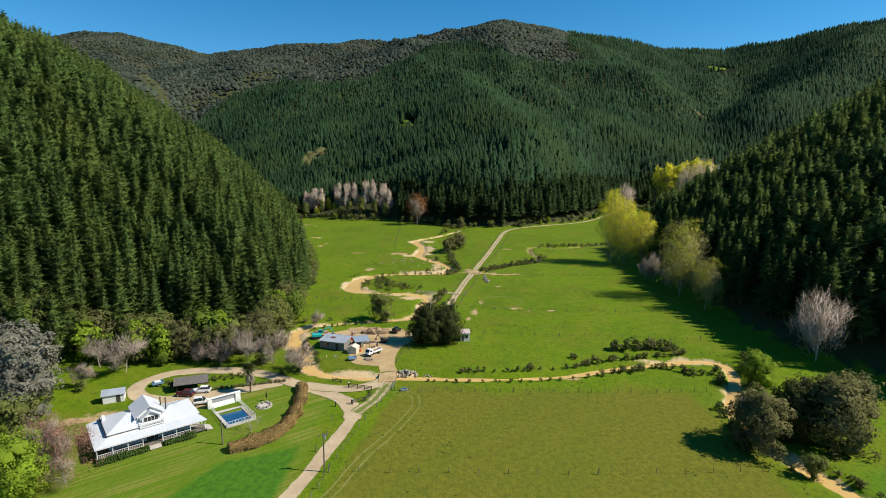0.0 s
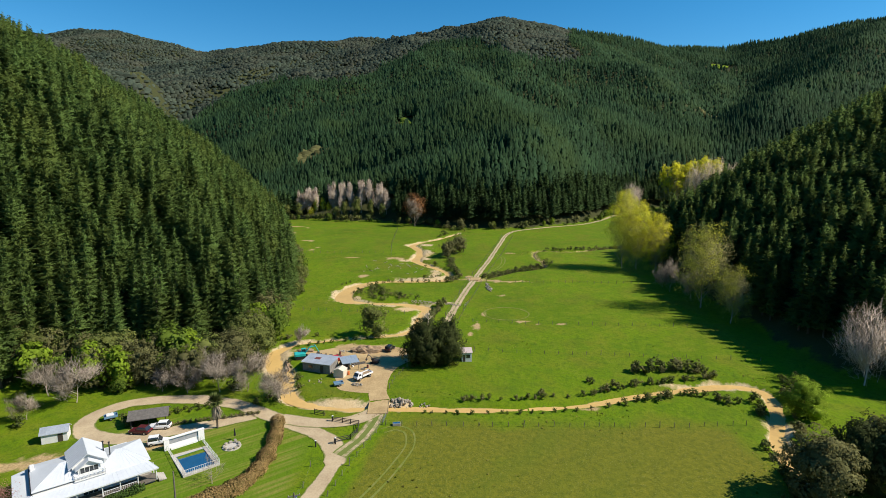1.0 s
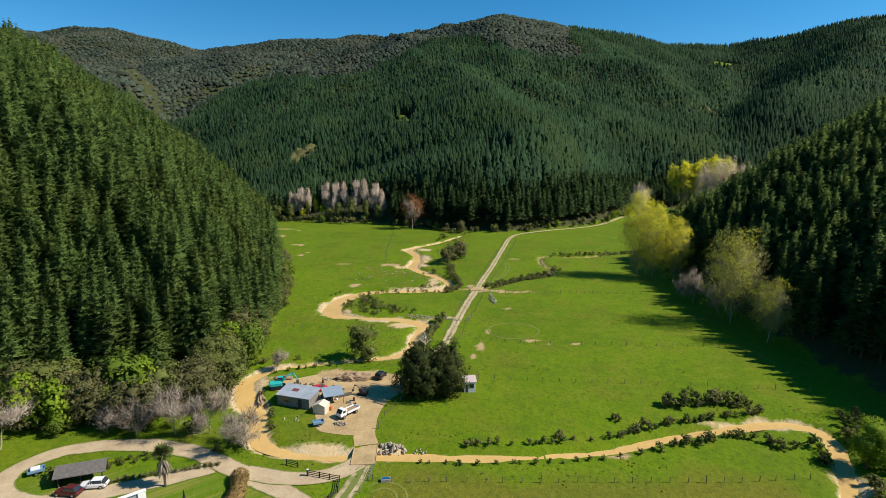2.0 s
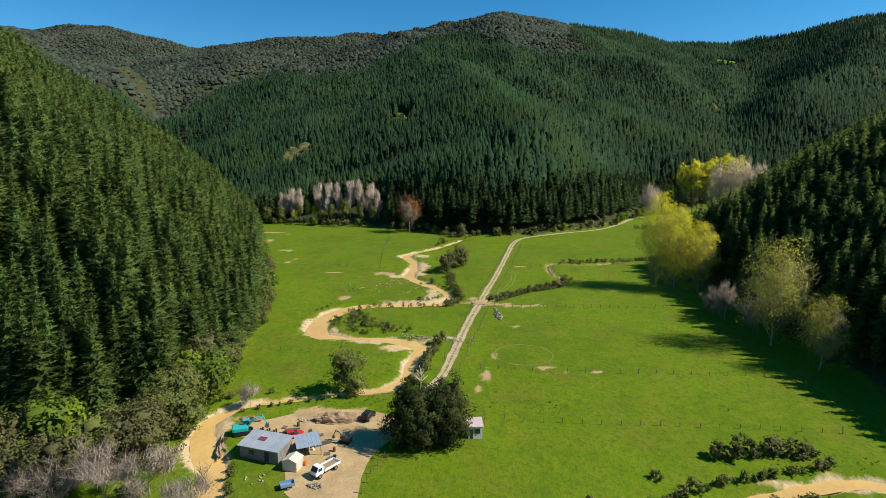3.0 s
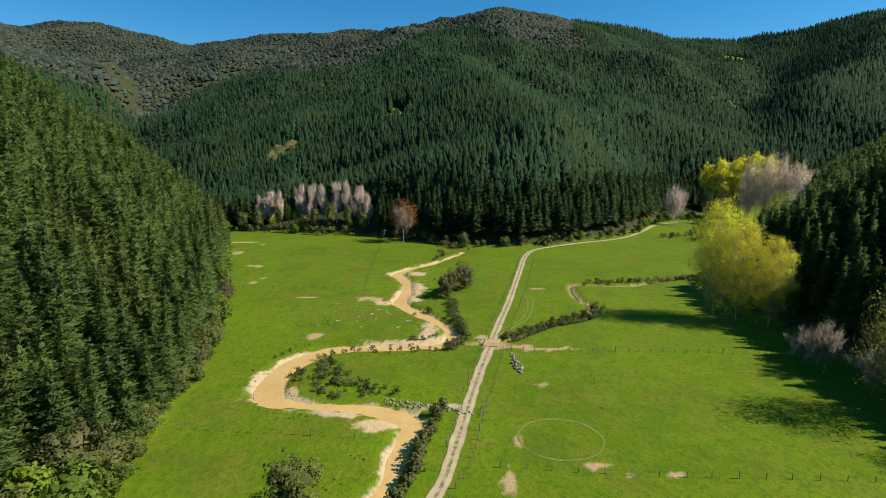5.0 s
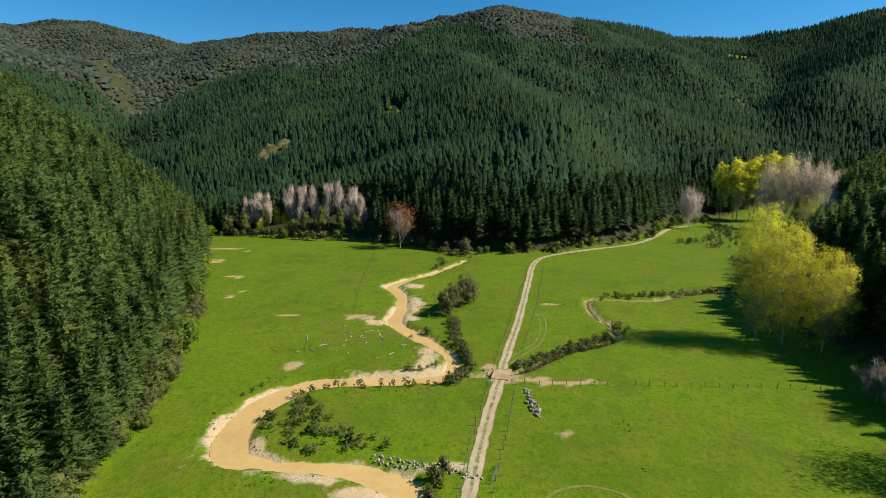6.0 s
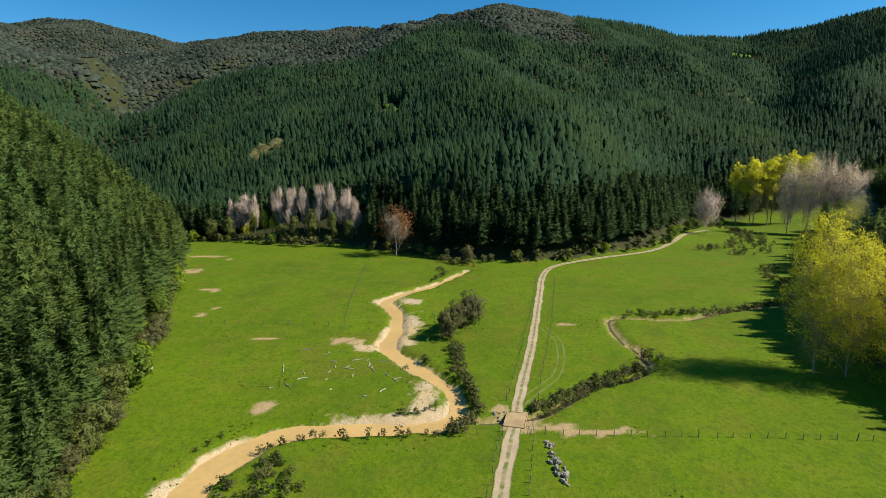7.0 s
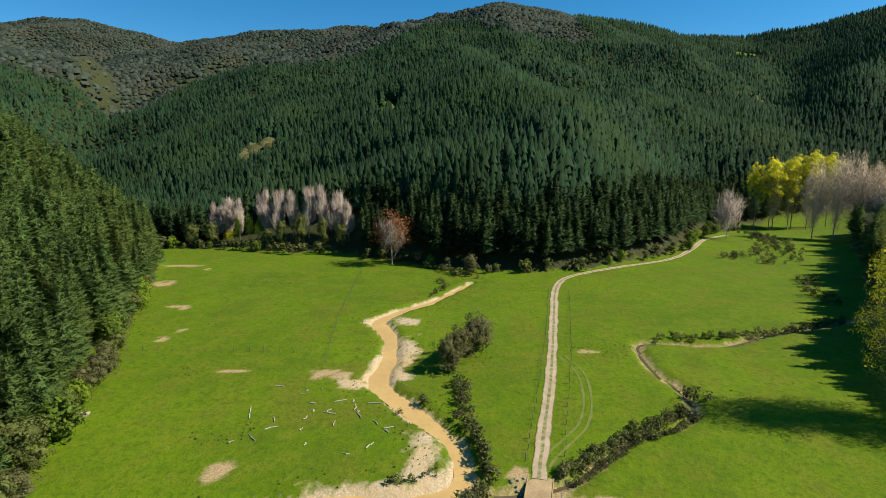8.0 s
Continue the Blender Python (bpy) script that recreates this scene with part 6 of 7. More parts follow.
hedge([(-37.2, 134), (-35.8, 129), (-35, 122), (-34.9, 116), (-36, 110.8), (-39, 106.8), (-44, 103.3)], 2.7, 2.0, HEDGE_RED, "tall curved copper-brown hedge round the garden", 640, 0.15, 41)


def house_point(x, y):
    p = HOUSE @ Vector((x, y, 0))
    return p.x, p.y


hedge([house_point(0.2, -0.9), house_point(4.5, -0.9), house_point(8.9, -0.9)], 1.1, 1.25, HEDGEGREEN, "clipped green hedge before the veranda", 260, 0.15, 42, "veranda hedges")
hedge([house_point(12.2, -0.9), house_point(15, -0.9), house_point(18.0, -0.9)], 1.1, 1.25, HEDGEGREEN, "clipped green hedge before the veranda", 260, 0.15, 43, "veranda hedges")

# pool terrace
POOL = pose(-48.9, 118.4, G(-49, 118.4) + 0.03, 0, 0, 40)
pool = thing("swimming_pool", POOL, "small rectangular blue pool in a pale paved terrace", "pool")
deck = bmesh.new()
for a in ((-3.4, 3.4, 3.4, 7.2), (-3.4, 3.4, -4.8, -3.9), (-3.4, -2.6, -3.9, 3.4), (2.6, 3.4, -3.9, 3.4)):
    box(deck, *a, -0.3, 0.12)
part("terrace", deck, PAVING, pool, "pale concrete paving")
shell = bmesh.new()
for a in ((-2.6, -2.5, -3.9, 3.4), (2.5, 2.6, -3.9, 3.4), (-2.5, 2.5, -3.9, -3.8), (-2.5, 2.5, 3.3, 3.4)):
    box(shell, *a, -0.35, 0.10)
part("shell", shell, POOLWALL, pool, "blue lining")
part("water", B(-2.5, 2.5, -3.8, 3.3, -0.3, 0.04), POOLWATER, pool, "still deep blue water")
rail = bmesh.new()
run = [(-3.3, 7.0), (-3.3, -4.7), (3.3, -4.7), (3.3, 7.0)]
for (ax, ay), (bx, by) in zip(run, run[1:]):
    L = math.hypot(bx - ax, by - ay)
    n = int(L / 0.32)
    for i in range(n + 1):
        x, y = ax + (bx - ax) * i / n, ay + (by - ay) * i / n
        w = 0.035 if i % 6 == 0 else 0.014
        box(rail, x - w, x + w, y - w, y + w, 0.0, 1.2)
    for z in (0.2, 1.12):
        box(rail, min(ax, bx) - 0.02, max(ax, bx) + 0.02, min(ay, by) - 0.02, max(ay, by) + 0.02, z, z + 0.05)
part("fence", rail, WHITE, pool, "white pool fence")
wall = thing("garden_wall", POOL @ pose(-0.3, 7.25, 0), "white plastered pool wall with a long recess", "wall")
part("wall", B(-3.6, 4.2, 0.0, 0.3, -0.3, 2.5, 0.02), PLASTER, wall)
part("coping", B(-3.7, 4.3, -0.35, 0.4, 2.5, 2.66, 0.02), PLASTER, wall)
part("pier", B(-3.6, -2.6, -0.3, 0.0, 0, 2.5), PLASTER, wall)
part("pier", B(3.0, 4.2, -0.3, 0.0, 0, 2.5), PLASTER, wall)
part("recess", B(-2.6, 3.0, -0.06, -0.002, 1.35, 2.2), mat("grey_recess", (0.33, 0.34, 0.36), 0.7), wall, "grey recessed panel")
part("bench", B(-2.4, 2.8, -0.55, -0.1, 0.12, 0.55), PLASTER, wall)

# garden shed, car shed, fire pit, parasol
sh = thing("garden_shed", pose(-81.6, 125.6, G(-81.6, 125.6), 0, 0, 24), "small white shed with a grey iron roof", "shed")
part("wall", B(-2.3, 2.3, -1.2, 1.6, -0.2, 2.1), WHITE, sh)
part("gable", prism(bmesh.new(), [(-1.2, 2.1), (1.6, 2.1), (0.2, 3.0)], -2.29, 2.29, m=Matrix(((0, 1, 0, 0), (1, 0, 0, 0), (0, 0, 1, 0), (0, 0, 0, 1)))), WHITE, sh)
gr = part("roof", gable_roof(-2.6, 2.6, -1.5, 1.9, 2.05, 3.15), ROOFGREY, sh, "dull grey roof iron")
ribs(gr, (-2.6, -1.5, 2.05), (2.6, -1.5, 2.05), (2.6, 0.2, 3.15), (-2.6, 0.2, 3.15), 0.6)
part("door", B(0.6, 1.5, -1.24, -1.2, 0, 1.9), DARKTIMBER, sh)
cs = thing("car_shed", pose(-65.6, 132.8, G(-65.6, 132.8), 0, 0, 20), "low open timber car shed with a shingled roof", "shed")
part("wall", B(-3.6, 3.6, 1.9, 2.1, -0.2, 2.0), DARKTIMBER, cs)
part("wall", B(-3.6, -3.4, -1.6, 2.1, -0.2, 2.0), DARKTIMBER, cs)
part("roof", gable_roof(-4.1, 4.1, -2.3, 2.6, 2.05, 3.35), SHINGLE, cs, "grey-brown shingles")
for x in (-3.4, 0, 3.4):
    part("post", B(x - 0.08, x + 0.08, -1.7, -1.54, -0.2, 2.1), DARKTIMBER, cs)
fp = thing("fire_pit", pose(-43.6, 123.6, G(-43.6, 123.6)), "round stone seating area with dark planting", "fire pit")
part("paving", rod(bmesh.new(), (0, 0, -0.1), (0, 0, 0.08), 1.9, n=20), PAVING, fp)
for i in range(9):
    a = 0.7 * i
    part("stone", box(bmesh.new(), -0.35, 0.35, -0.25, 0.25, 0, 0.45, 0.08, m=pose(1.5 * math.cos(a), 1.5 * math.sin(a), 0.05, 0, 0, math.degrees(a) + 90)), CONCRETE, fp)
pb = thing("parasol", pose(-43.9, 126.2, G(-43.9, 126.2)), "closed black garden parasol on a pole", "parasol")
part("pole", rod(bmesh.new(), (0, 0, 0), (0, 0, 2.7), 0.03), DARKIRON, pb)
part("canopy", rod(bmesh.new(), (0, 0, 1.0), (0, 0, 2.6), 0.26, 0.06, 8), BLACKCLOTH, pb)
part("base", rod(bmesh.new(), (0, 0, 0), (0, 0, 0.1), 0.3, n=10), CONCRETE, pb)


def palm(x, y, h, label):
    g = np.random.default_rng(61)
    t = thing("cabbage_tree", pose(x, y, G(x, y)), label, "tree")
    part("trunk", rod(bmesh.new(), (0, 0, -0.2), (0.1, 0, h * 0.75), 0.24, 0.16, 8), BARK, t)
    for name, n, z0, droop, ma in (("frond_crown", 420, h * 0.82, -0.1, PALMLEAF), ("dead_frond_skirt", 260, h * 0.62, -1.1, DEADLEAF)):
        a, e = g.uniform(0, 6.283, n), g.uniform(-0.5, 1.3, n) if name == "frond_crown" else g.uniform(-1.3, -0.6, n)
        L = g.uniform(1.2, 2.1, n)
        z = z0 + g.uniform(-0.5, 0.5, n) * (0.6 if name == "frond_crown" else 1.6)
        p = np.stack([0.1 * np.cos(a), 0.1 * np.sin(a), z], 1)
        d = np.stack([np.cos(a) * np.cos(e), np.sin(a) * np.cos(e), np.sin(e)], 1)
        q = p + d * L[:, None] * 0.6
        tip = p + d * L[:, None] + np.stack([0 * a, 0 * a, droop * L * 0.3], 1)
        s = np.stack([-np.sin(a), np.cos(a), 0 * a], 1) * 0.14
        v = np.stack([p, q - s, q + s, tip], 1).reshape(-1, 3)
        i = np.arange(n)[:, None] * 4
        part(name, tri_mesh(name, v, np.concatenate([i + [[0, 1, 2]], i + [[1, 3, 2]]]), ma, tint=np.repeat(g.uniform(0, 1, n), 4)), None, t)


palm(-49.6, 130.9, 7.8, "shaggy cabbage tree with a skirt of dead leaves")
for i in range(5):
    for j in range(2):
        x, y = -63 + i * 2.0 + j * 0.6, 136.5 + i * 0.9 + j * 1.8
        plant(SHRUB[0], x, y, 1.1, 1.7, "low clipped shrub in a planted row", "shrub", "planted rows by the drive", "shrub")
for i in range(22):
    x = -63 + 20 * i / 21
    y = 130.6 + 0.35 * (x + 63) + rng.normal(0, 0.2)
    plant(SHRUB[2], x, y, 0.8, 1.5, "low brownish border plant along the drive", "shrub", "border plants along the drive", "shrub")


def pole(x, y, h, arm, label):
    t = thing("utility_pole", pose(x, y, G(x, y), 0, 0, 20), label, "pole")
    part("post", rod(bmesh.new(), (0, 0, -0.5), (0, 0, h), 0.16, 0.11, 8), TIMBER, t)
    if arm:
        part("crossarm", B(-1.0, 1.0, -0.06, 0.06, h - 0.6, h - 0.45), TIMBER, t)
        for i in (-0.85, 0.0, 0.85):
            part("insulator", rod(bmesh.new(), (i, 0, h - 0.45), (i, 0, h - 0.25), 0.05), CONCRETE, t)
        part("transformer", rod(bmesh.new(), (0.3, 0.2, h - 1.5), (0.3, 0.2, h - 0.8), 0.2, n=8), ROOFGREY, t)
    return t


pole(-22.9, 96.8, 8.3, True, "grey timber power pole with a crossarm beside the drive")
pole(-46.6, 106, 5.6, False, "slim timber pole on the lawn")
pole(-8.5, 180, 5, False, "slim timber pole by the track")


# ---- vehicles ----
TYRE = mat("black_rubber", (0.02, 0.02, 0.02), 0.85, scale=4)
CHROME = mat("pale_metal", (0.55, 0.55, 0.56), 0.3, metal=0.8, scale=3)
LAMP = mat("lamp_glass", (0.55, 0.52, 0.48), 0.15, scale=5)
TAIL = mat("red_lamp_glass", (0.35, 0.02, 0.02), 0.2, scale=5)


def paint(name, c):
    return mat(name, c, 0.25, vary=0.08, scale=1.0, spec=0.6)


def wheel(parent, x, y, r, w=0.22):
    u = part("wheel", rod(bmesh.new(), (x, y - w / 2, r), (x, y + w / 2, r), r, n=14), TYRE, parent)
    part("rim", rod(bmesh.new(), (x, y - w / 2 - 0.012, r), (x, y + w / 2 + 0.012, r), r * 0.58, n=10), CHROME, u)


def loft(bm, sections):
    """Skins cross-sections (x, half width, z low, z high, top half width) into a rounded body."""
    rings = []
    for x, hw, z0, z1, tw in sections:
        rings.append([bm.verts.new(p) for p in ((x, -hw * 0.92, z0), (x, -hw, z0 + 0.12), (x, -hw, z0 + (z1 - z0) * 0.7), (x, -tw, z1), (x, tw, z1), (x, hw, z0 + (z1 - z0) * 0.7), (x, hw, z0 + 0.12), (x, hw * 0.92, z0))])
    for a, b in zip(rings, rings[1:]):
        for i in range(8):
            bm.faces.new((a[i], a[(i + 1) % 8], b[(i + 1) % 8], b[i]))
    bm.faces.new(rings[0]), bm.faces.new(rings[-1][::-1])
    return bm


def car(x, y, turn, colour, label, L=4.5, W=1.8, H=1.62, boxy=False, lift=0.28):
    t = thing("car", pose(x, y, G(x, y) + 0.07, 0, 0, turn), label, "car")
    h = L / 2
    hood = 0.98 if not boxy else 1.02
    part("body", loft(bmesh.new(), [(-h, W * 0.42, lift + 0.12, hood - 0.1, W * 0.38), (-h + 0.25, W * 0.49, lift, hood, W * 0.45), (-h * 0.3, W * 0.5, lift, hood + 0.04, W * 0.46), (h * 0.35, W * 0.5, lift, hood, W * 0.46), (h - 0.3, W * 0.48, lift, hood - 0.14, W * 0.44), (h, W * 0.40, lift + 0.12, hood - 0.3, W * 0.36)]), colour, t, smooth=False)
    back, front = (-h + 0.12, h * 0.42) if boxy else (-h + 0.2, h * 0.36)
    cabin = [(back, W * 0.45, hood - 0.05, hood + 0.02, W * 0.42), (back + (0.12 if boxy else 0.5), W * 0.44, hood - 0.05, H - 0.03, W * 0.38), (0, W * 0.44, hood - 0.05, H, W * 0.38), (front - 0.65, W * 0.44, hood - 0.05, H - 0.05, W * 0.37), (front, W * 0.44, hood - 0.05, hood + 0.02, W * 0.42)]
    part("window_band", loft(bmesh.new(), cabin), GLASSDARK, t, "dark tinted glass")
    part("roof_panel", B(back + (0.14 if boxy else 0.5), front - 0.66, -W * 0.375, W * 0.375, H - 0.03, H + 0.03, 0.015), colour, t)
    for px in (back + (0.12 if boxy else 0.5), -0.1, front - 0.62):
        for s in (-1, 1):
            part("pillar", rod(bmesh.new(), (px - (0.06 if px < -0.3 else -0.1), s * W * 0.455, hood - 0.06), (px, s * W * 0.39, H), 0.045, 0.035, 4), colour, t)
    for s in (-1, 1):
        part("headlight", B(h - 0.2, h - 0.03, s * W * 0.34 - 0.14, s * W * 0.34 + 0.14, hood - 0.33, hood - 0.2), LAMP, t)
        part("tail_light", B(-h - 0.02, -h + 0.1, s * W * 0.37 - 0.1, s * W * 0.37 + 0.1, hood - 0.28, hood - 0.02), TAIL, t)
        part("mirror", B(front - 0.35, front - 0.2, s * W * 0.53 - 0.08, s * W * 0.53 + 0.08, hood, hood + 0.13), colour, t)
    for px in (-h * 0.62, h * 0.62):
        for s in (-1, 1):
            wheel(t, px, s * (W / 2 - 0.1), 0.34)
    part("bumper", B(h - 0.1, h + 0.04, -W * 0.42, W * 0.42, lift + 0.05, lift + 0.25, 0.03), DARKIRON, t)
    part("bumper", B(-h - 0.04, -h + 0.1, -W * 0.42, W * 0.42, lift + 0.05, lift + 0.25, 0.03), DARKIRON, t)
    return t


CARWHITE, CARMAROON, CARRED, CARBLACK = paint("white_car_paint", (0.80, 0.80, 0.80)), paint("maroon_car_paint", (0.10, 0.015, 0.02)), paint("red_car_paint", (0.50, 0.02, 0.02)), paint("black_car_paint", (0.015, 0.015, 0.017))
car(-62.0, 130.3, 188, CARWHITE, "white estate car parked by the car shed", 4.7, 1.85, 1.6)
car(-65.2, 128.2, 175, CARMAROON, "dark maroon people carrier parked on gravel", 4.6, 1.8, 1.65)
car(-59.0, 123.9, 20, CARWHITE, "boxy white off-road car parked beside the house", 4.0, 1.75, 1.85, boxy=True, lift=0.38)
car(-62.7, 120.6, 15, CARRED, "bright red car half hidden behind the house", 4.2, 1.75, 1.5)
car(-30.4, 169.6, 25, CARRED, "red car in the yard beside scrap", 4.2, 1.75, 1.5)
car(-15.9, 177.6, 70, CARBLACK, "black off-road car parked at the yard's edge", 4.3, 1.8, 1.8, boxy=True, lift=0.38)
tr = thing("trailer", pose(-75.4, 134.4, G(-75.4, 134.4) + 0.05, 0, 0, 35), "small blue and white trailer on the drive", "trailer")
BLUE = paint("dull_blue_paint", (0.16, 0.28, 0.40))
part("tray", B(-1.3, 1.3, -0.8, 0.8, 0.5, 0.62), BLUE, tr)
for a in ((-1.3, 1.3, -0.84, -0.78, 0.6, 1.05), (-1.3, 1.3, 0.78, 0.84, 0.6, 1.05), (-1.34, -1.28, -0.84, 0.84, 0.6, 1.05), (1.28, 1.34, -0.84, 0.84, 0.6, 1.05)):
    part("side_panel", B(*a), BLUE, tr)
part("load", B(-0.9, 0.6, -0.6, 0.6, 0.62, 1.3, 0.1), WHITE, tr)
part("drawbar", rod(bmesh.new(), (1.3, 0, 0.5), (2.4, 0, 0.45), 0.05), DARKIRON, tr)
for s in (-1, 1):
    wheel(tr, 0, s * 0.95, 0.3, 0.18)


# ---- the yard ----
SHEDWALL = mat("weathered_shed_cladding", (0.27, 0.255, 0.23), 0.85, vary=0.45, scale=1.2, bump=0.01)
CREAM = mat("cream_shed_iron", (0.66, 0.59, 0.46), 0.5, vary=0.15, scale=0.8)
RUST = mat("rusty_iron", (0.20, 0.06, 0.05), 0.8, vary=0.4, scale=2)
TEAL = paint("teal_machine_paint", (0.03, 0.42, 0.40))
ORANGE = paint("orange_plastic", (0.70, 0.17, 0.04))
STEEL = mat("worn_steel", (0.22, 0.20, 0.18), 0.55, metal=0.6, vary=0.4, scale=2)
SOIL = mat("dug_clay", (0.36, 0.25, 0.15), 0.95, color2=(0.24, 0.165, 0.10), scale=0.9, bump=0.08)
STONE = mat("grey_stone", (0.36, 0.32, 0.26), 0.9, vary=0.4, scale=1.2, bump=0.03, pick=0.25)
PALESTONE = mat("pale_limestone", (0.42, 0.36, 0.28), 0.9, vary=0.3, scale=1.0, bump=0.02, pick=0.2)
LOG = mat("bleached_driftwood", (0.52, 0.46, 0.38), 0.9, vary=0.35, scale=1.0, pick=0.2)
POST = mat("fence_timber", (0.20, 0.175, 0.145), 0.9, vary=0.35, scale=3, pick=0.25)
GATE = mat("dark_gate_timber", (0.055, 0.05, 0.045), 0.85, vary=0.3, scale=2)

ws = thing("workshop_shed", pose(-38.9, 162.5, G(-36, 163), 0, 0, -18), "long weathered farm shed with a low pale iron roof", "shed")
part("wall", B(0, 8.6, 0, 4.6, -0.4, 2.55), SHEDWALL, ws)
for i in range(18):
    part("batten", B(0.1 + i * 0.49, 0.16 + i * 0.49, -0.03, 0.0, -0.3, 2.5), SHEDWALL, ws)
sr = part("roof", slab(bmesh.new(), [(-0.3, -0.35, 2.6), (8.9, -0.35, 2.6), (8.9, 5.0, 3.35), (-0.3, 5.0, 3.35)], 0.12), ROOFGREY, ws, "pale galvanised iron")
ribs(sr, (-0.3, -0.35, 2.6), (8.9, -0.35, 2.6), (8.9, 5.0, 3.35), (-0.3, 5.0, 3.35), 0.7)
part("roof_patch", slab(bmesh.new(), [(2.6, 2.0, 3.0), (4.3, 2.0, 3.0), (4.3, 3.1, 3.155), (2.6, 3.1, 3.155)], 0.04), RUST, ws, "rust-red roof sheet")
part("door", B(5.6, 6.6, -0.05, 0.0, 0, 2.05), DARKTIMBER, ws)
part("window", B(2.0, 3.2, -0.05, 0.0, 1.0, 1.9), GLASSDARK, ws)
cp = thing("carport", pose(-27.4, 161.6, G(-25, 163), 0, 0, 22), "open carport with a blue-grey sloping roof", "carport")
cr = part("roof", slab(bmesh.new(), [(-0.2, -0.3, 2.45), (4.6, -0.3, 2.45), (4.6, 4.4, 2.95), (-0.2, 4.4, 2.95)], 0.1), mat("blue_grey_roof_iron", (0.33, 0.40, 0.47), 0.45, metal=0.2, vary=0.15, scale=0.7), cp)
ribs(cr, (-0.2, -0.3, 2.45), (4.6, -0.3, 2.45), (4.6, 4.4, 2.95), (-0.2, 4.4, 2.95), 0.7)
for x in (0.05, 4.4):
    for y in (0, 4.1):
        part("post", B(x - 0.06, x + 0.06, y - 0.06, y + 0.06, -0.3, 2.35 + y * 0.1), STEEL, cp)
part("back_wall", B(0, 4.4, 4.15, 4.25, -0.2, 2.7), SHEDWALL, cp)
for i, (x, y, s) in enumerate(((1.0, 2.6, 0.5), (2.0, 2.9, 0.7), (3.2, 2.4, 0.45), (3.6, 3.2, 0.6), (1.6, 1.4, 0.35))):
    c = thing("crate", pose(-27.4, 161.6, G(-25, 163), 0, 0, 22) @ pose(x, y, 0, 0, 0, 20 * i), "dark stacked crate under the carport", "crate", "crates under the carport")
    part("box", B(-s / 2, s / 2, -s / 2, s / 2, 0, s * 1.2, 0.02), (TIMBER, STEEL, WHITE)[i % 3], c)
gs = thing("garden_shed", pose(-29.4, 158.2, G(-28, 159), 0, 0, -14), "small cream metal shed with a gabled roof", "shed")
part("wall", B(0, 2.9, 0, 2.6, -0.2, 1.95), CREAM, gs)
part("gable", prism(bmesh.new(), [(0, 1.95), (2.9, 1.95), (1.45, 2.5)], 0.01, 2.59), CREAM, gs)
part("roof", gable_roof(-0.12, 3.02, -0.12, 2.72, 1.93, 2.58, "y", 0.06), CREAM, gs)
part("door", B(1.7, 2.7, -0.04, 0, 0, 1.8), CREAM, gs, "cream sliding door")
lb = thing("barrel", pose(-25.6, 159.9, G(-25.6, 159.9)), "orange plastic drum by the shed", "barrel")
part("body", rod(bmesh.new(), (0, 0, 0), (0, 0, 0.9), 0.3, 0.28, 12), ORANGE, lb)
part("lid", rod(bmesh.new(), (0, 0, 0.9), (0, 0, 0.95), 0.3, n=12), ORANGE, lb)

# flatbed truck
tk = thing("truck", pose(-21.4, 157.6, G(-21.5, 157.6) + 0.06, 0, 0, 232), "white flatbed tipper truck parked in the yard", "truck")
part("cab", loft(bmesh.new(), [(0.9, 0.85, 0.65, 2.05, 0.74), (1.1, 0.9, 0.6, 2.2, 0.8), (2.0, 0.9, 0.6, 2.18, 0.8), (2.55, 0.88, 0.6, 1.35, 0.84), (2.7, 0.82, 0.65, 1.2, 0.78)]), CARWHITE, tk)
part("windscreen", slab(bmesh.new(), [(2.1, -0.74, 2.12), (2.56, -0.8, 1.42), (2.56, 0.8, 1.42), (2.1, 0.74, 2.12)], -0.02), GLASSDARK, tk, "dark windscreen")
for s in (-1, 1):
    part("side_window", B(1.25, 2.1, s * 0.9 - 0.012, s * 0.9 + 0.012, 1.4, 1.95), GLASSDARK, tk)
    part("headlight", B(2.66, 2.74, s * 0.62 - 0.14, s * 0.62 + 0.14, 0.85, 1.03), LAMP, tk)
part("chassis", B(-2.9, 2.4, -0.4, 0.4, 0.5, 0.75), DARKIRON, tk)
part("tray", B(-3.0, 0.75, -1.0, 1.0, 0.9, 1.02), CARWHITE, tk)
for a in ((-3.0, 0.75, -1.02, -0.96, 1.02, 1.4), (-3.0, 0.75, 0.96, 1.02, 1.02, 1.4), (-3.04, -2.98, -1.0, 1.0, 1.02, 1.4), (0.72, 0.78, -1.0, 1.0, 1.02, 1.9)):
    part("side_board", B(*a), CARWHITE, tk)
part("load", B(-2.6, 0.3, -0.8, 0.8, 1.02, 1.25, 0.1), SOIL, tk, "load of brown soil")
for px in (1.75, -1.9):
    for s in (-1, 1):
        wheel(tk, px, s * 0.84, 0.42, 0.26)
part("bumper", B(2.66, 2.8, -0.85, 0.85, 0.5, 0.75, 0.03), DARKIRON, tk)

ut = thing("trailer", pose(-27.1, 153.2, G(-27.1, 153.2) + 0.03, 0, 0, 25), "blue-grey box trailer standing in grass", "trailer")
part("tray", B(-1.2, 1.2, -0.7, 0.7, 0.45, 0.55), BLUE, ut)
for a in ((-1.2, 1.2, -0.74, -0.68, 0.5, 1.0), (-1.2, 1.2, 0.68, 0.74, 0.5, 1.0), (-1.24, -1.18, -0.7, 0.7, 0.5, 1.0), (1.18, 1.24, -0.7, 0.7, 0.5, 1.0)):
    part("side_panel", B(*a), BLUE, ut)
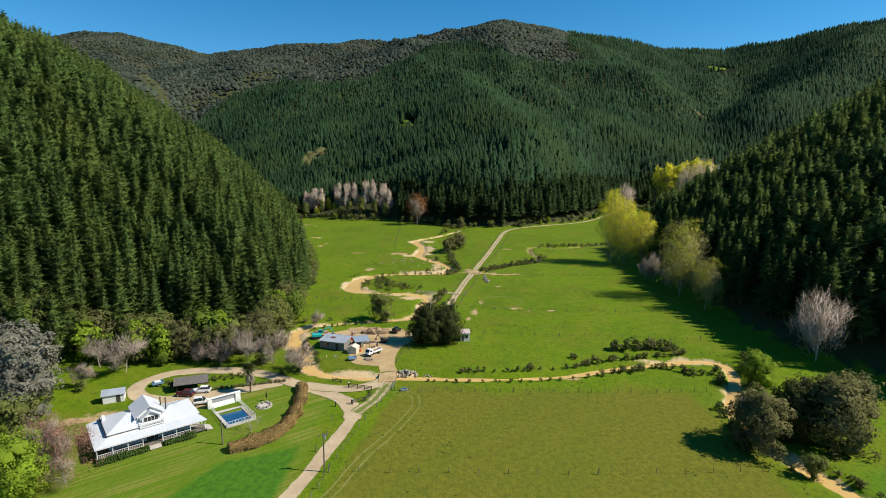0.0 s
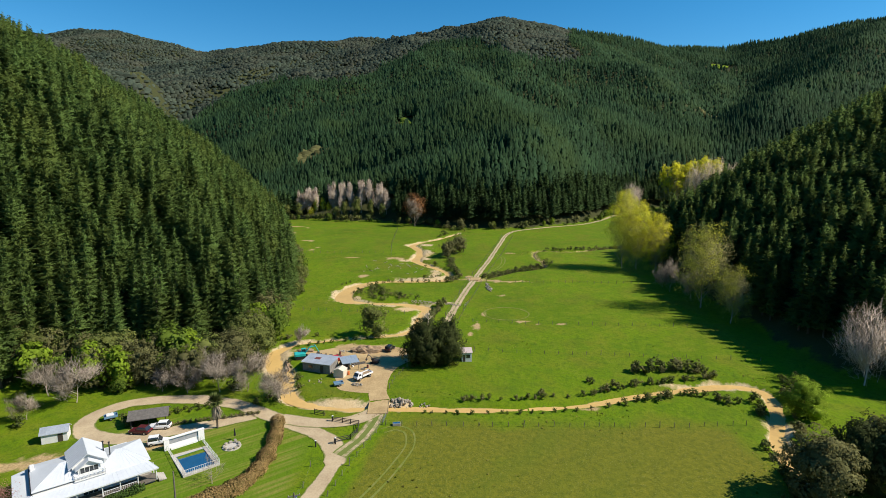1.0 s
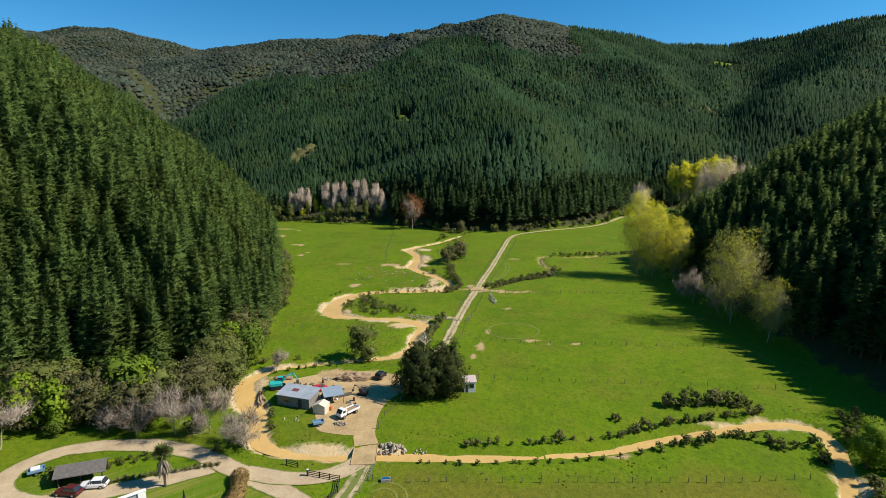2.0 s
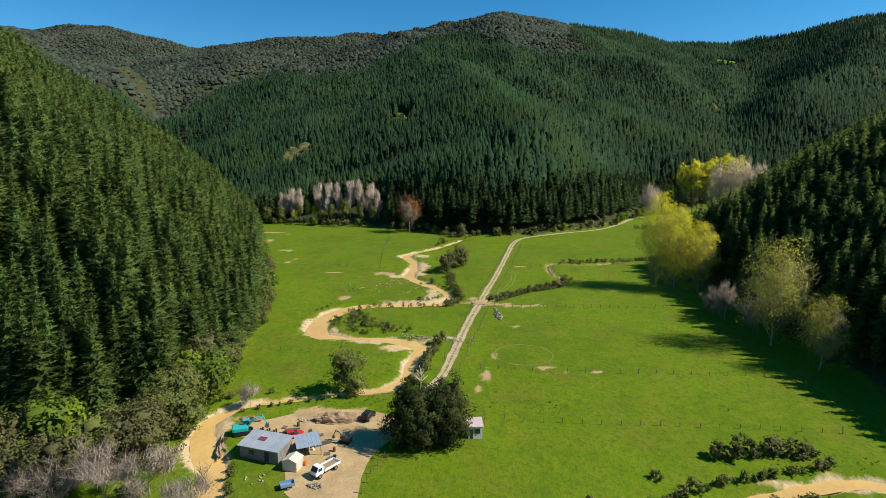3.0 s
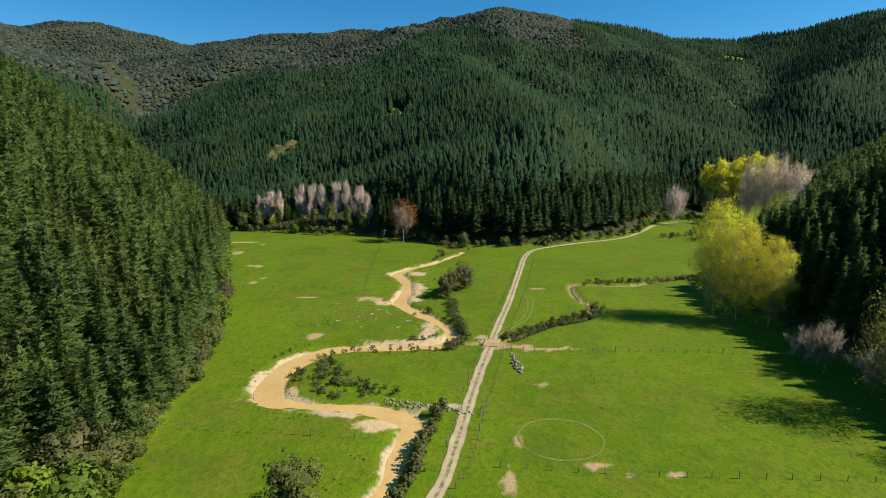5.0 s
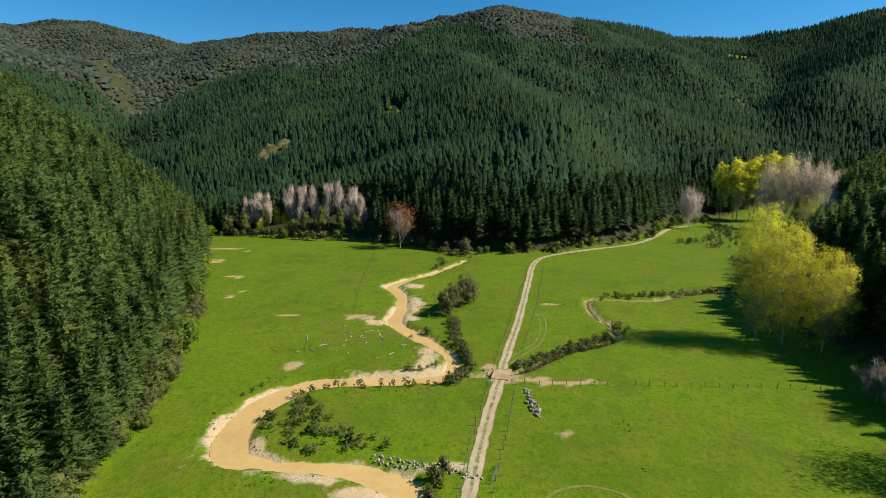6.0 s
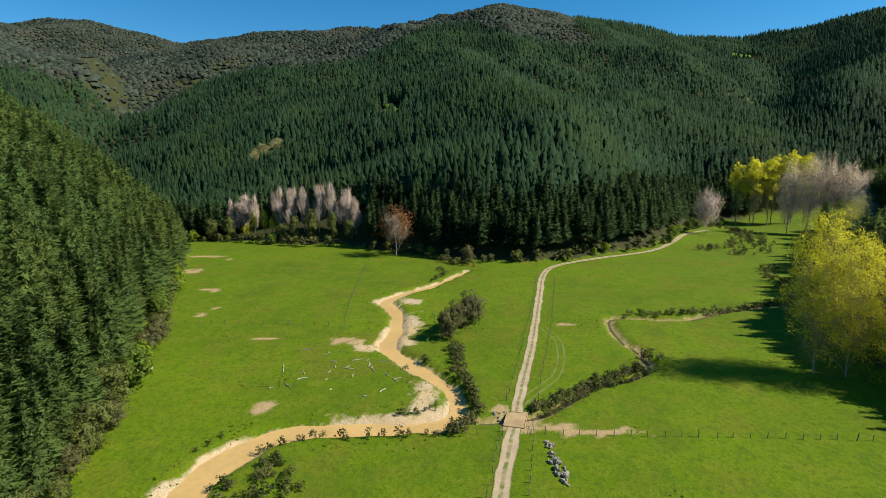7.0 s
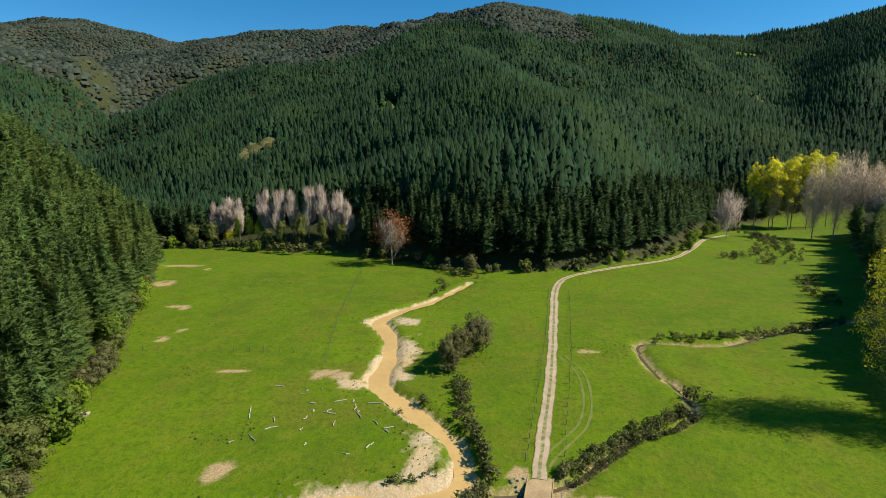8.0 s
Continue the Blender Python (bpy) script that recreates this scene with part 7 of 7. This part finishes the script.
part("drawbar", rod(bmesh.new(), (-1.2, 0, 0.45), (-2.2, 0, 0.4), 0.05), DARKIRON, ut)
for s in (-1, 1):
    wheel(ut, 0, s * 0.85, 0.28, 0.16)


def excavator(x, y, turn, size, colour, label, reach):
    """A tracked digger: tracks, turntable body, cab, boom, stick and bucket."""
    t = thing("excavator", Matrix.LocRotScale((x, y, G(x, y) + 0.04), Euler((0, 0, radians(turn))), (size, size, size)), label, "excavator")
    for s in (-1, 1):
        tr_ = bmesh.new()
        prism(tr_, [(-1.5, 0.0), (1.5, 0.0), (1.8, 0.25), (1.8, 0.5), (1.5, 0.75), (-1.5, 0.75), (-1.8, 0.5), (-1.8, 0.25)], s * 1.0 - 0.25, s * 1.0 + 0.25)
        part("track", tr_, TYRE, t)
    part("undercarriage", B(-0.8, 0.8, -0.8, 0.8, 0.4, 0.85), STEEL, t)
    part("body", B(-1.9, 1.0, -1.15, 1.15, 0.85, 1.75, 0.12), colour, t)
    part("counterweight", B(-2.2, -1.7, -1.1, 1.1, 0.9, 1.8, 0.15), colour, t)
    cab = part("cab", B(-0.1, 1.25, 0.25, 1.15, 1.7, 2.75, 0.08), colour, t)
    part("window", B(1.24, 1.28, 0.35, 1.05, 1.85, 2.6), GLASSDARK, cab)
    part("window", B(0.05, 1.1, 1.14, 1.175, 1.9, 2.6), GLASSDARK, cab)
    part("window", B(0.05, 1.1, 0.22, 0.26, 1.9, 2.6), GLASSDARK, cab)
    a, b, c, d = Vector((0.9, -0.3, 1.5)), Vector((2.2, -0.3, 3.2)), Vector((4.0 * reach, -0.3, 3.5)), Vector((4.9 * reach, -0.3, 1.6))
    bm = rod(bmesh.new(), a, b, 0.2, 0.19, 4)
    rod(bm, b, c, 0.19, 0.15, 4)
    part("boom", bm, colour, t)
    part("stick", rod(bmesh.new(), c + Vector((-0.25, 0, 0.3)), d, 0.16, 0.11, 4), colour, t)
    part("ram", rod(bmesh.new(), b + Vector((0.2, 0, 0.35)), c + Vector((-0.2, 0, 0.45)), 0.06, n=6), CHROME, t)
    part("bucket", prism(bmesh.new(), [(d.x - 0.35, d.z + 0.1), (d.x + 0.2, d.z + 0.1), (d.x + 0.25, d.z - 0.5), (d.x - 0.15, d.z - 0.8), (d.x - 0.6, d.z - 0.55)], -0.75, 0.15), STEEL, t)
    return t


excavator(-41.3, 170.9, 18, 1.0, TEAL, "teal tracked excavator with its arm folded over the yard", 1.0)
excavator(-19.4, 167.8, 165, 0.62, mat("dark_machine_paint", (0.07, 0.06, 0.055), 0.5), "small dark mini excavator standing on gravel", 0.9)
pn = thing("screen_panel", pose(-35.6, 168.8, G(-35.6, 168.8), 0, 0, -12), "grey slatted pallet screen beside the shed", "screen")
for i in range(9):
    part("slat", B(-2.1 + i * 0.5, -1.75 + i * 0.5, -0.03, 0.03, 0, 2.0 + 0.3 * (i % 3)), TIMBER, pn)
for z in (0.5, 1.5):
    part("rail", B(-2.2, 2.4, 0.03, 0.09, z, z + 0.1), TIMBER, pn)


def heap(name, x, y, rx, ry, h, material, label, category, seed, turn=0):
    """A loose heap: a lumpy mound that sits on the ground."""
    t = thing(name, pose(x, y, G(x, y) - 0.05, 0, 0, turn), label, category)
    bm = bmesh.new()
    bmesh.ops.create_icosphere(bm, subdivisions=4, radius=1)
    for v in bm.verts:
        n = noise.fractal(v.co * 2.2 + Vector((seed, 0, 0)), 0.8, 2, 4)
        v.co = Vector((v.co.x * rx * (1 + 0.3 * n), v.co.y * ry * (1 + 0.3 * n), max(v.co.z * h * (1 + 0.55 * n), -0.15)))
    part("mound", bm, material, t)
    return t


heap("soil_heap", -23, 176.6, 5.2, 1.9, 1.6, SOIL, "long heap of dug brown clay at the yard's edge", "soil heap", 3, 4)
heap("soil_heap", -41.5, 176.5, 2.6, 1.2, 0.8, SOIL, "small soil heap beyond the excavator", "soil heap", 5)
heap("soil_heap", -44.2, 166.8, 0.8, 4.6, 0.7, SOIL, "eroded clay bank above the stream", "soil heap", 8, 14)


def stone_mesh(seed):
    g = random.Random(seed)
    bm = bmesh.new()
    bmesh.ops.create_icosphere(bm, subdivisions=1, radius=0.5)
    for v in bm.verts:
        v.co = Vector((v.co.x * g.uniform(0.8, 1.3), v.co.y * g.uniform(0.7, 1.1), v.co.z * g.uniform(0.5, 0.9)))
    me = bpy.data.meshes.new("stone")
    bm.to_mesh(me)
    bm.free()
    return me


STONES, PALES = [stone_mesh(s) for s in range(4)], [stone_mesh(s) for s in range(4, 8)]
for me in STONES:
    link_mats(me, STONE)
for me in PALES:
    link_mats(me, PALESTONE)


def rubble(x, y, rx, ry, n, size, label, meshes, category="rock pile", high=0.8, turn=0.0, name="rock_pile"):
    """A pile of separate stones."""
    t = thing(name, pose(x, y, G(x, y), 0, 0, turn), label, category)
    for i in range(n):
        a, q = rng.uniform(0, 6.283), math.sqrt(rng.uniform(0, 1))
        px, py = rx * q * math.cos(a), ry * q * math.sin(a)
        s = size * rng.uniform(0.5, 1.4)
        w = t.matrix_basis @ Vector((px, py, 0))
        z = G(w.x, w.y) - t.matrix_basis.translation.z + high * (1 - q) * rng.uniform(0.2, 1.0) + s * 0.15
        part("stone", meshes[i % 4], None, t, at=Matrix.LocRotScale((px, py, z), Euler((rng.uniform(0, 6), rng.uniform(0, 6), rng.uniform(0, 6))), (s, s, s)))
    return t


rubble(-10.2, 144.3, 3.0, 1.6, 46, 0.9, "heap of pale broken rocks beside the bridge", PALES, high=1.0)
rubble(-4.2, 144.6, 2.0, 0.8, 16, 0.5, "scatter of pale stones on the stream bank", PALES, high=0.2)
rubble(-22.3, 153.6, 1.6, 0.9, 40, 0.45, "pile of grey scrap and stones in the yard", STONES, "scrap pile", 0.7)
rubble(-30.3, 176.4, 1.5, 0.8, 14, 0.5, "white rubble at the edge of the yard", PALES, "rubble", 0.4)
rubble(20.4, 248.5, 1.2, 5.0, 44, 0.8, "long row of grey rocks heaped in the pasture", STONES, high=0.6, turn=6)
rubble(20.3, 255.5, 1.0, 1.4, 18, 0.6, "small heap of grey rocks in the pasture", STONES, high=0.3)
rubble(-33.5, 155.5, 2.0, 2.5, 9, 0.5, "pale stones lying in long grass", PALES, high=0.1)
rubble(-72.6, 288.5, 1.6, 1.6, 12, 0.9, "white limestone lumps at the wood's edge", PALES, high=0.8)
rubble(-7.5, 228, 6.5, 1.2, 60, 0.55, "row of pale rocks armouring the stream bank", PALES, high=0.2, turn=-18)
rubble(3.5, 224.5, 4.5, 1.0, 40, 0.55, "row of pale rocks armouring the stream bank", PALES, high=0.3, turn=-25)
rubble(12.5, 267, 1.4, 1.8, 14, 0.5, "stones at the foot of the far bridge", STONES, high=0.2)

hu = thing("hut", pose(7.3, 170.9, G(7.3, 170.9), 0, 0, 4), "small white hut with a pink-grey roof beside a dark tree", "hut")
part("wall", B(-1.45, 1.45, -1.3, 1.3, -0.2, 2.75), WHITE, hu)
part("roof", slab(bmesh.new(), [(-1.7, -1.6, 2.75), (1.7, -1.6, 2.75), (1.7, 1.6, 3.35), (-1.7, 1.6, 3.35)], 0.1), mat("faded_pink_roof", (0.55, 0.45, 0.43), 0.7, vary=0.2, scale=1.0), hu, "faded pink-grey roof")
part("window", B(-0.2, 1.0, -1.34, -1.3, 1.1, 2.1), GLASSDARK, hu)
part("door", B(-1.1, -0.45, -1.34, -1.3, 0.0, 2.0), DARKTIMBER, hu)


# ---- bridges, gates and fences ----
def bridge(x, y, turn, length, width, label):
    z = float(ground(x, y, LAND))
    t = thing("bridge", pose(x, y, z, 0, 0, turn), label, "bridge")
    part("deck", B(-width / 2, width / 2, -length / 2, length / 2, -0.35, 0.1, 0.03), YARD, t, "dusty gravel-strewn deck")
    for s in (-1, 1):
        part("kerb", B(s * width / 2 - 0.08, s * width / 2 + 0.08, -length / 2, length / 2, 0.1, 0.2, 0.02), YARD, t)
    for s in (-1, 1):
        part("abutment", B(-width / 2, width / 2, s * length / 2 - 0.35, s * length / 2 + 0.35, -2.2, -0.35), CONCRETE, t)
    return t


bridge(-15.2, 142.2, 3, 7.4, 4.8, "pale concrete farm bridge over the muddy stream")
bridge(15.4, 265.2, -15, 7.0, 4.2, "pale concrete bridge carrying the track over a creek")

post_me = bpy.data.meshes.new("post")
pbm = rod(bmesh.new(), (0, 0, -0.4), (0, 0, 1.2), 0.075, 0.07, 6)
pbm.to_mesh(post_me)
pbm.free()
link_mats(post_me, POST)
WIRE = mat("fence_wire", (0.30, 0.29, 0.27), 0.5, metal=0.7)


def fence(pts, gap, label="post and wire stock fence across green pasture", wires=3):
    """A stock fence along a plan line: a part for each post, and its wires."""
    p = np.array(pts, float)
    seg = np.hypot(*np.diff(p, axis=0).T)
    total = np.concatenate([[0], np.cumsum(seg)])
    n = max(2, int(total[-1] / gap) + 1)
    s = np.linspace(0, total[-1], n)
    x, y = np.interp(s, total, p[:, 0]), np.interp(s, total, p[:, 1])
    z = ground(x, y)
    t = thing("fence", pose(x[0], y[0], float(z[0])), label, "fence", "pasture fences")
    for i in range(n):
        big = 1.3 if i % 9 == 0 else 1.0
        part("post", post_me, None, t, at=Matrix.LocRotScale((x[i] - x[0] + rng.normal(0, 0.08), y[i] - y[0] + rng.normal(0, 0.08), z[i] - z[0]), Euler((rng.normal(0, 0.05), rng.normal(0, 0.05), 0)), (big, big, big * rng.uniform(0.9, 1.1))))
    for k in range(wires):
        h = 0.3 + k * 0.25
        rings = [(x[i] - x[0] + dx, y[i] - y[0] + dy, z[i] - z[0] + h + dz) for i in range(n) for dx, dy, dz in ((0.005, 0.0, -0.003), (-0.003, 0.004, -0.003), (0.0, -0.004, 0.005))]
        q = [(3 * i + a, 3 * i + (a + 1) % 3, 3 * i + 3 + (a + 1) % 3, 3 * i + 3 + a) for i in range(n - 1) for a in range(3)]
        part("wire", tri_mesh("wire", rings, q, WIRE), None, t)
    return t


fence([(-12.5, 133.4), (11.5, 133.8), (32.6, 134.4), (55, 135), (71, 136.6)], 3.4, "post and wire fence between the lower and upper paddocks")
fence([(-22, 97), (8.8, 97.5), (24.4, 97.6), (41.3, 98.2), (66, 100)], 5.6, "post and wire fence across the lower paddock")
fence([(-33, 60), (-24.5, 84), (-23.2, 90), (-21.2, 104), (-18.4, 116), (-13.4, 133.5)], 3.2, "post and wire fence along the drive")
fence([(10, 177.3), (17, 176.9), (35, 175.5), (52, 175), (69, 174), (95, 172)], 4.2, "post and wire fence across the main paddock")
fence([(11, 203.8), (23.6, 202.6), (35, 201.1), (55, 200.4), (85, 198.8)], 4.6, "post and wire fence across the upper paddock")
fence([(20.4, 259.3), (43, 258.3), (63, 257.6), (95, 255.5)], 3.2, "post and wire fence above the creek")
fence([(1.2, 210.5), (5.2, 231), (9.0, 248.5), (11.8, 260.5)], 3.2, "post and wire fence beside the farm track")
fence([(14.4, 273), (22.5, 302.7), (33.5, 348), (40, 378)], 3.6, "post and wire fence beside the upper track")
fence([(-1.2, 189), (6, 205), (9.6, 222.7), (13.6, 239), (17.6, 257)], 3.2, "post and wire fence beside the farm track")
fence([(20.5, 271), (24, 283), (34, 319.6), (42.5, 356), (47, 376)], 3.6, "post and wire fence beside the upper track")
fence([(-53, 217.3), (-39, 215.8), (-30, 215.2), (-14, 213.5)], 3.0, "post and wire fence on the stream flat")
fence([(-33.4, 412), (-32.6, 385), (-31.8, 350), (-29, 315)], 4.0, "post and wire fence across the pasture beyond the stream")
fence([(-82, 322), (-60, 321.5), (-45, 321), (-34, 320)], 4.0, "post and wire fence across the pasture beyond the stream")
fence([(-13.6, 152), (-12.6, 158), (-9.5, 166.5), (-5, 172)], 2.6, "short post fence round the yard's corner")
fence([(-26.4, 104), (-25, 112), (-25.5, 117)], 4.5, "post and wire fence between the lawn and the drive")


def rail_fence(pts, label):
    t = thing("rail_fence", pose(pts[0][0], pts[0][1], G(*pts[0])), label, "fence")
    o = Vector((pts[0][0], pts[0][1], G(*pts[0])))
    for (ax, ay), (bx, by) in zip(pts, pts[1:]):
        a, b = Vector((ax, ay, G(ax, ay))) - o, Vector((bx, by, G(bx, by))) - o
        n = max(1, int((b - a).length / 2.0))
        for i in range(n + 1):
            p = a.lerp(b, i / n)
            part("post", rod(bmesh.new(), p + Vector((0, 0, -0.3)), p + Vector((0, 0, 1.25)), 0.1, n=6), GATE, t)
        q = (b - a).to_track_quat("Y", "Z").to_matrix().to_4x4()
        for z in (0.4, 0.75, 1.1):
            part("rail", B(-0.025, 0.025, 0, (b - a).length, z - 0.07, z + 0.07, m=Matrix.Translation(a) @ q), GATE, t)
    return t


rail_fence([(-25.0, 134.9), (-22.5, 134.2), (-18.6, 133.2), (-18.3, 130), (-19.4, 127.2), (-22.6, 125.6)], "dark timber rail fence curving round the road junction")
rail_fence([(-29.8, 138.2), (-27.4, 137.4)], "short dark timber gate beside the stream")
for x, y in ((-22.3, 125.2), (-26.2, 124.0), (-24.8, 134.6)):
    gp = thing("gate_post", pose(x, y, G(x, y)), "white-capped dark gate post by the drive", "post", "gate posts")
    part("post", B(-0.13, 0.13, -0.13, 0.13, -0.3, 1.35, 0.02), GATE, gp)
    part("cap", B(-0.17, 0.17, -0.17, 0.17, 1.35, 1.5, 0.02), WHITE, gp)
for (ax, ay), (bx, by), lab in (((-12.9, 137.4), (-13.3, 133.6), "pale steel farm gate by the bridge"), ((12.6, 262.2), (12.2, 258.8), "pale steel farm gate by the far bridge"), ((18.3, 262.5), (18.0, 259.2), "pale steel farm gate beside the track"), ((8.6, 221.5), (10.4, 226.5), "open steel farm gate beside the track"), ((19.5, 268.4), (19.8, 271.2), "steel gate at the creek crossing")):
    g_ = thing("farm_gate", pose(ax, ay, G(ax, ay)), lab, "gate")
    d = Vector((bx - ax, by - ay, G(bx, by) - G(ax, ay)))
    for z in (0.3, 0.55, 0.8, 1.1):
        part("bar", rod(bmesh.new(), (0, 0, z), d + Vector((0, 0, z)), 0.03), CHROME, g_)
    for f in (0, 0.5, 1):
        part("upright", rod(bmesh.new(), d * f + Vector((0, 0, 0.05)), d * f + Vector((0, 0, 1.2)), 0.04), CHROME, g_)
tb = thing("water_trough", pose(-10.1, 133.6, G(-10.1, 133.6), 0, 0, 8), "grey concrete stock trough by the fence", "trough")
part("basin", B(-0.9, 0.9, -0.5, 0.5, 0, 0.6, 0.04), CONCRETE, tb)
part("water", B(-0.78, 0.78, -0.4, 0.4, 0.58, 0.605), POOLWATER, tb)

# driftwood on the flood flat
for i in range(30):
    x, y = -22 + rng.normal(0, 9), 287 + rng.normal(0, 7)
    if float(line_distance(np.array([x]), np.array([y]), STREAM)[0]) < 4:
        continue
    L = rng.uniform(0.8, 3.2)
    lg = thing("log", pose(x, y, G(x, y) + 0.08, 0, 0, rng.uniform(0, 180)), "bleached driftwood log lying in the pasture", "log", "driftwood on the pasture")
    b = rod(bmesh.new(), (-L / 2, 0, 0), (0, rng.normal(0, 0.15), 0.05), 0.11, 0.1)
    rod(b, (0, 0, 0.05), (L / 2, rng.normal(0, 0.2), 0.02), 0.1, 0.06)
    part("stem", b, LOG, lg)

# clutter in the yard
tyre_bm = rod(bmesh.new(), (0, 0, 0), (0, 0, 0.22), 0.36, n=14)
tyre_me = bpy.data.meshes.new("tyre")
tyre_bm.to_mesh(tyre_me)
tyre_bm.free()
link_mats(tyre_me, TYRE)
for i, (x, y, z) in enumerate(((-29.2, 166.8, 0), (-29.1, 166.9, 0.23), (-28.4, 167.5, 0), (-20.6, 162.4, 0), (-20.5, 162.5, 0.23), (-33.6, 170.8, 0), (-32.9, 171.2, 0), (-26.8, 168.4, 0))):
    tagged(new("tyre", tyre_me), "old black tyre lying in the yard", "tyre", "old tyres in the yard").matrix_basis = pose(x, y, G(x, y) + z + 0.06, 0, 0, 30 * i)
for i, (x, y, a) in enumerate(((-22.2, 163.6, 10), (-21.4, 162.0, 60), (-31.0, 166.9, 30), (-33.4, 173.4, 80), (-25.0, 170.4, 15))):
    t = thing("pallet", pose(x, y, G(x, y) + 0.06, 0, 0, a), "weathered timber pallet lying in the yard", "pallet", "pallets in the yard")
    for k in range(6):
        part("board", B(-0.6, 0.6, -0.5 + k * 0.18, -0.38 + k * 0.18, 0.1, 0.13), TIMBER, t)
    for k in (-0.5, 0, 0.5):
        part("bearer", B(k - 0.05, k + 0.05, -0.5, 0.52, 0, 0.1), TIMBER, t)
for i, (x, y, L, a) in enumerate(((-23.6, 167.0, 3.6, 30), (-24.2, 167.6, 4.2, 25), (-27.4, 171.4, 3.0, 100), (-31.5, 172.6, 3.4, 10), (-20.2, 160.6, 2.6, 70), (-34.6, 167.0, 2.8, 150))):
    t = thing("timber_stack", pose(x, y, G(x, y) + 0.06, 0, 0, a), "stack of grey sawn timber in the yard", "timber", "timber stacks in the yard")
    for k in range(5):
        part("plank", B(-L / 2 + 0.1 * k, L / 2 - 0.07 * k, -0.3 + 0.13 * k, -0.2 + 0.13 * k, 0.0, 0.12 + 0.05 * (k % 3)), TIMBER if i % 2 else STEEL, t)
for i, (x, y) in enumerate(((-26.4, 166.4), (-21.0, 164.6), (-30.6, 174.0))):
    t = thing("drum", pose(x, y, G(x, y) + 0.06), "rusty steel drum standing in the yard", "drum", "drums in the yard")
    part("body", rod(bmesh.new(), (0, 0, 0), (0, 0, 0.88), 0.29, n=14), RUST if i else BLUE, t)
    for z in (0.29, 0.58):
        part("hoop", rod(bmesh.new(), (0, 0, z), (0, 0, z + 0.03), 0.305, n=14), STEEL, t)
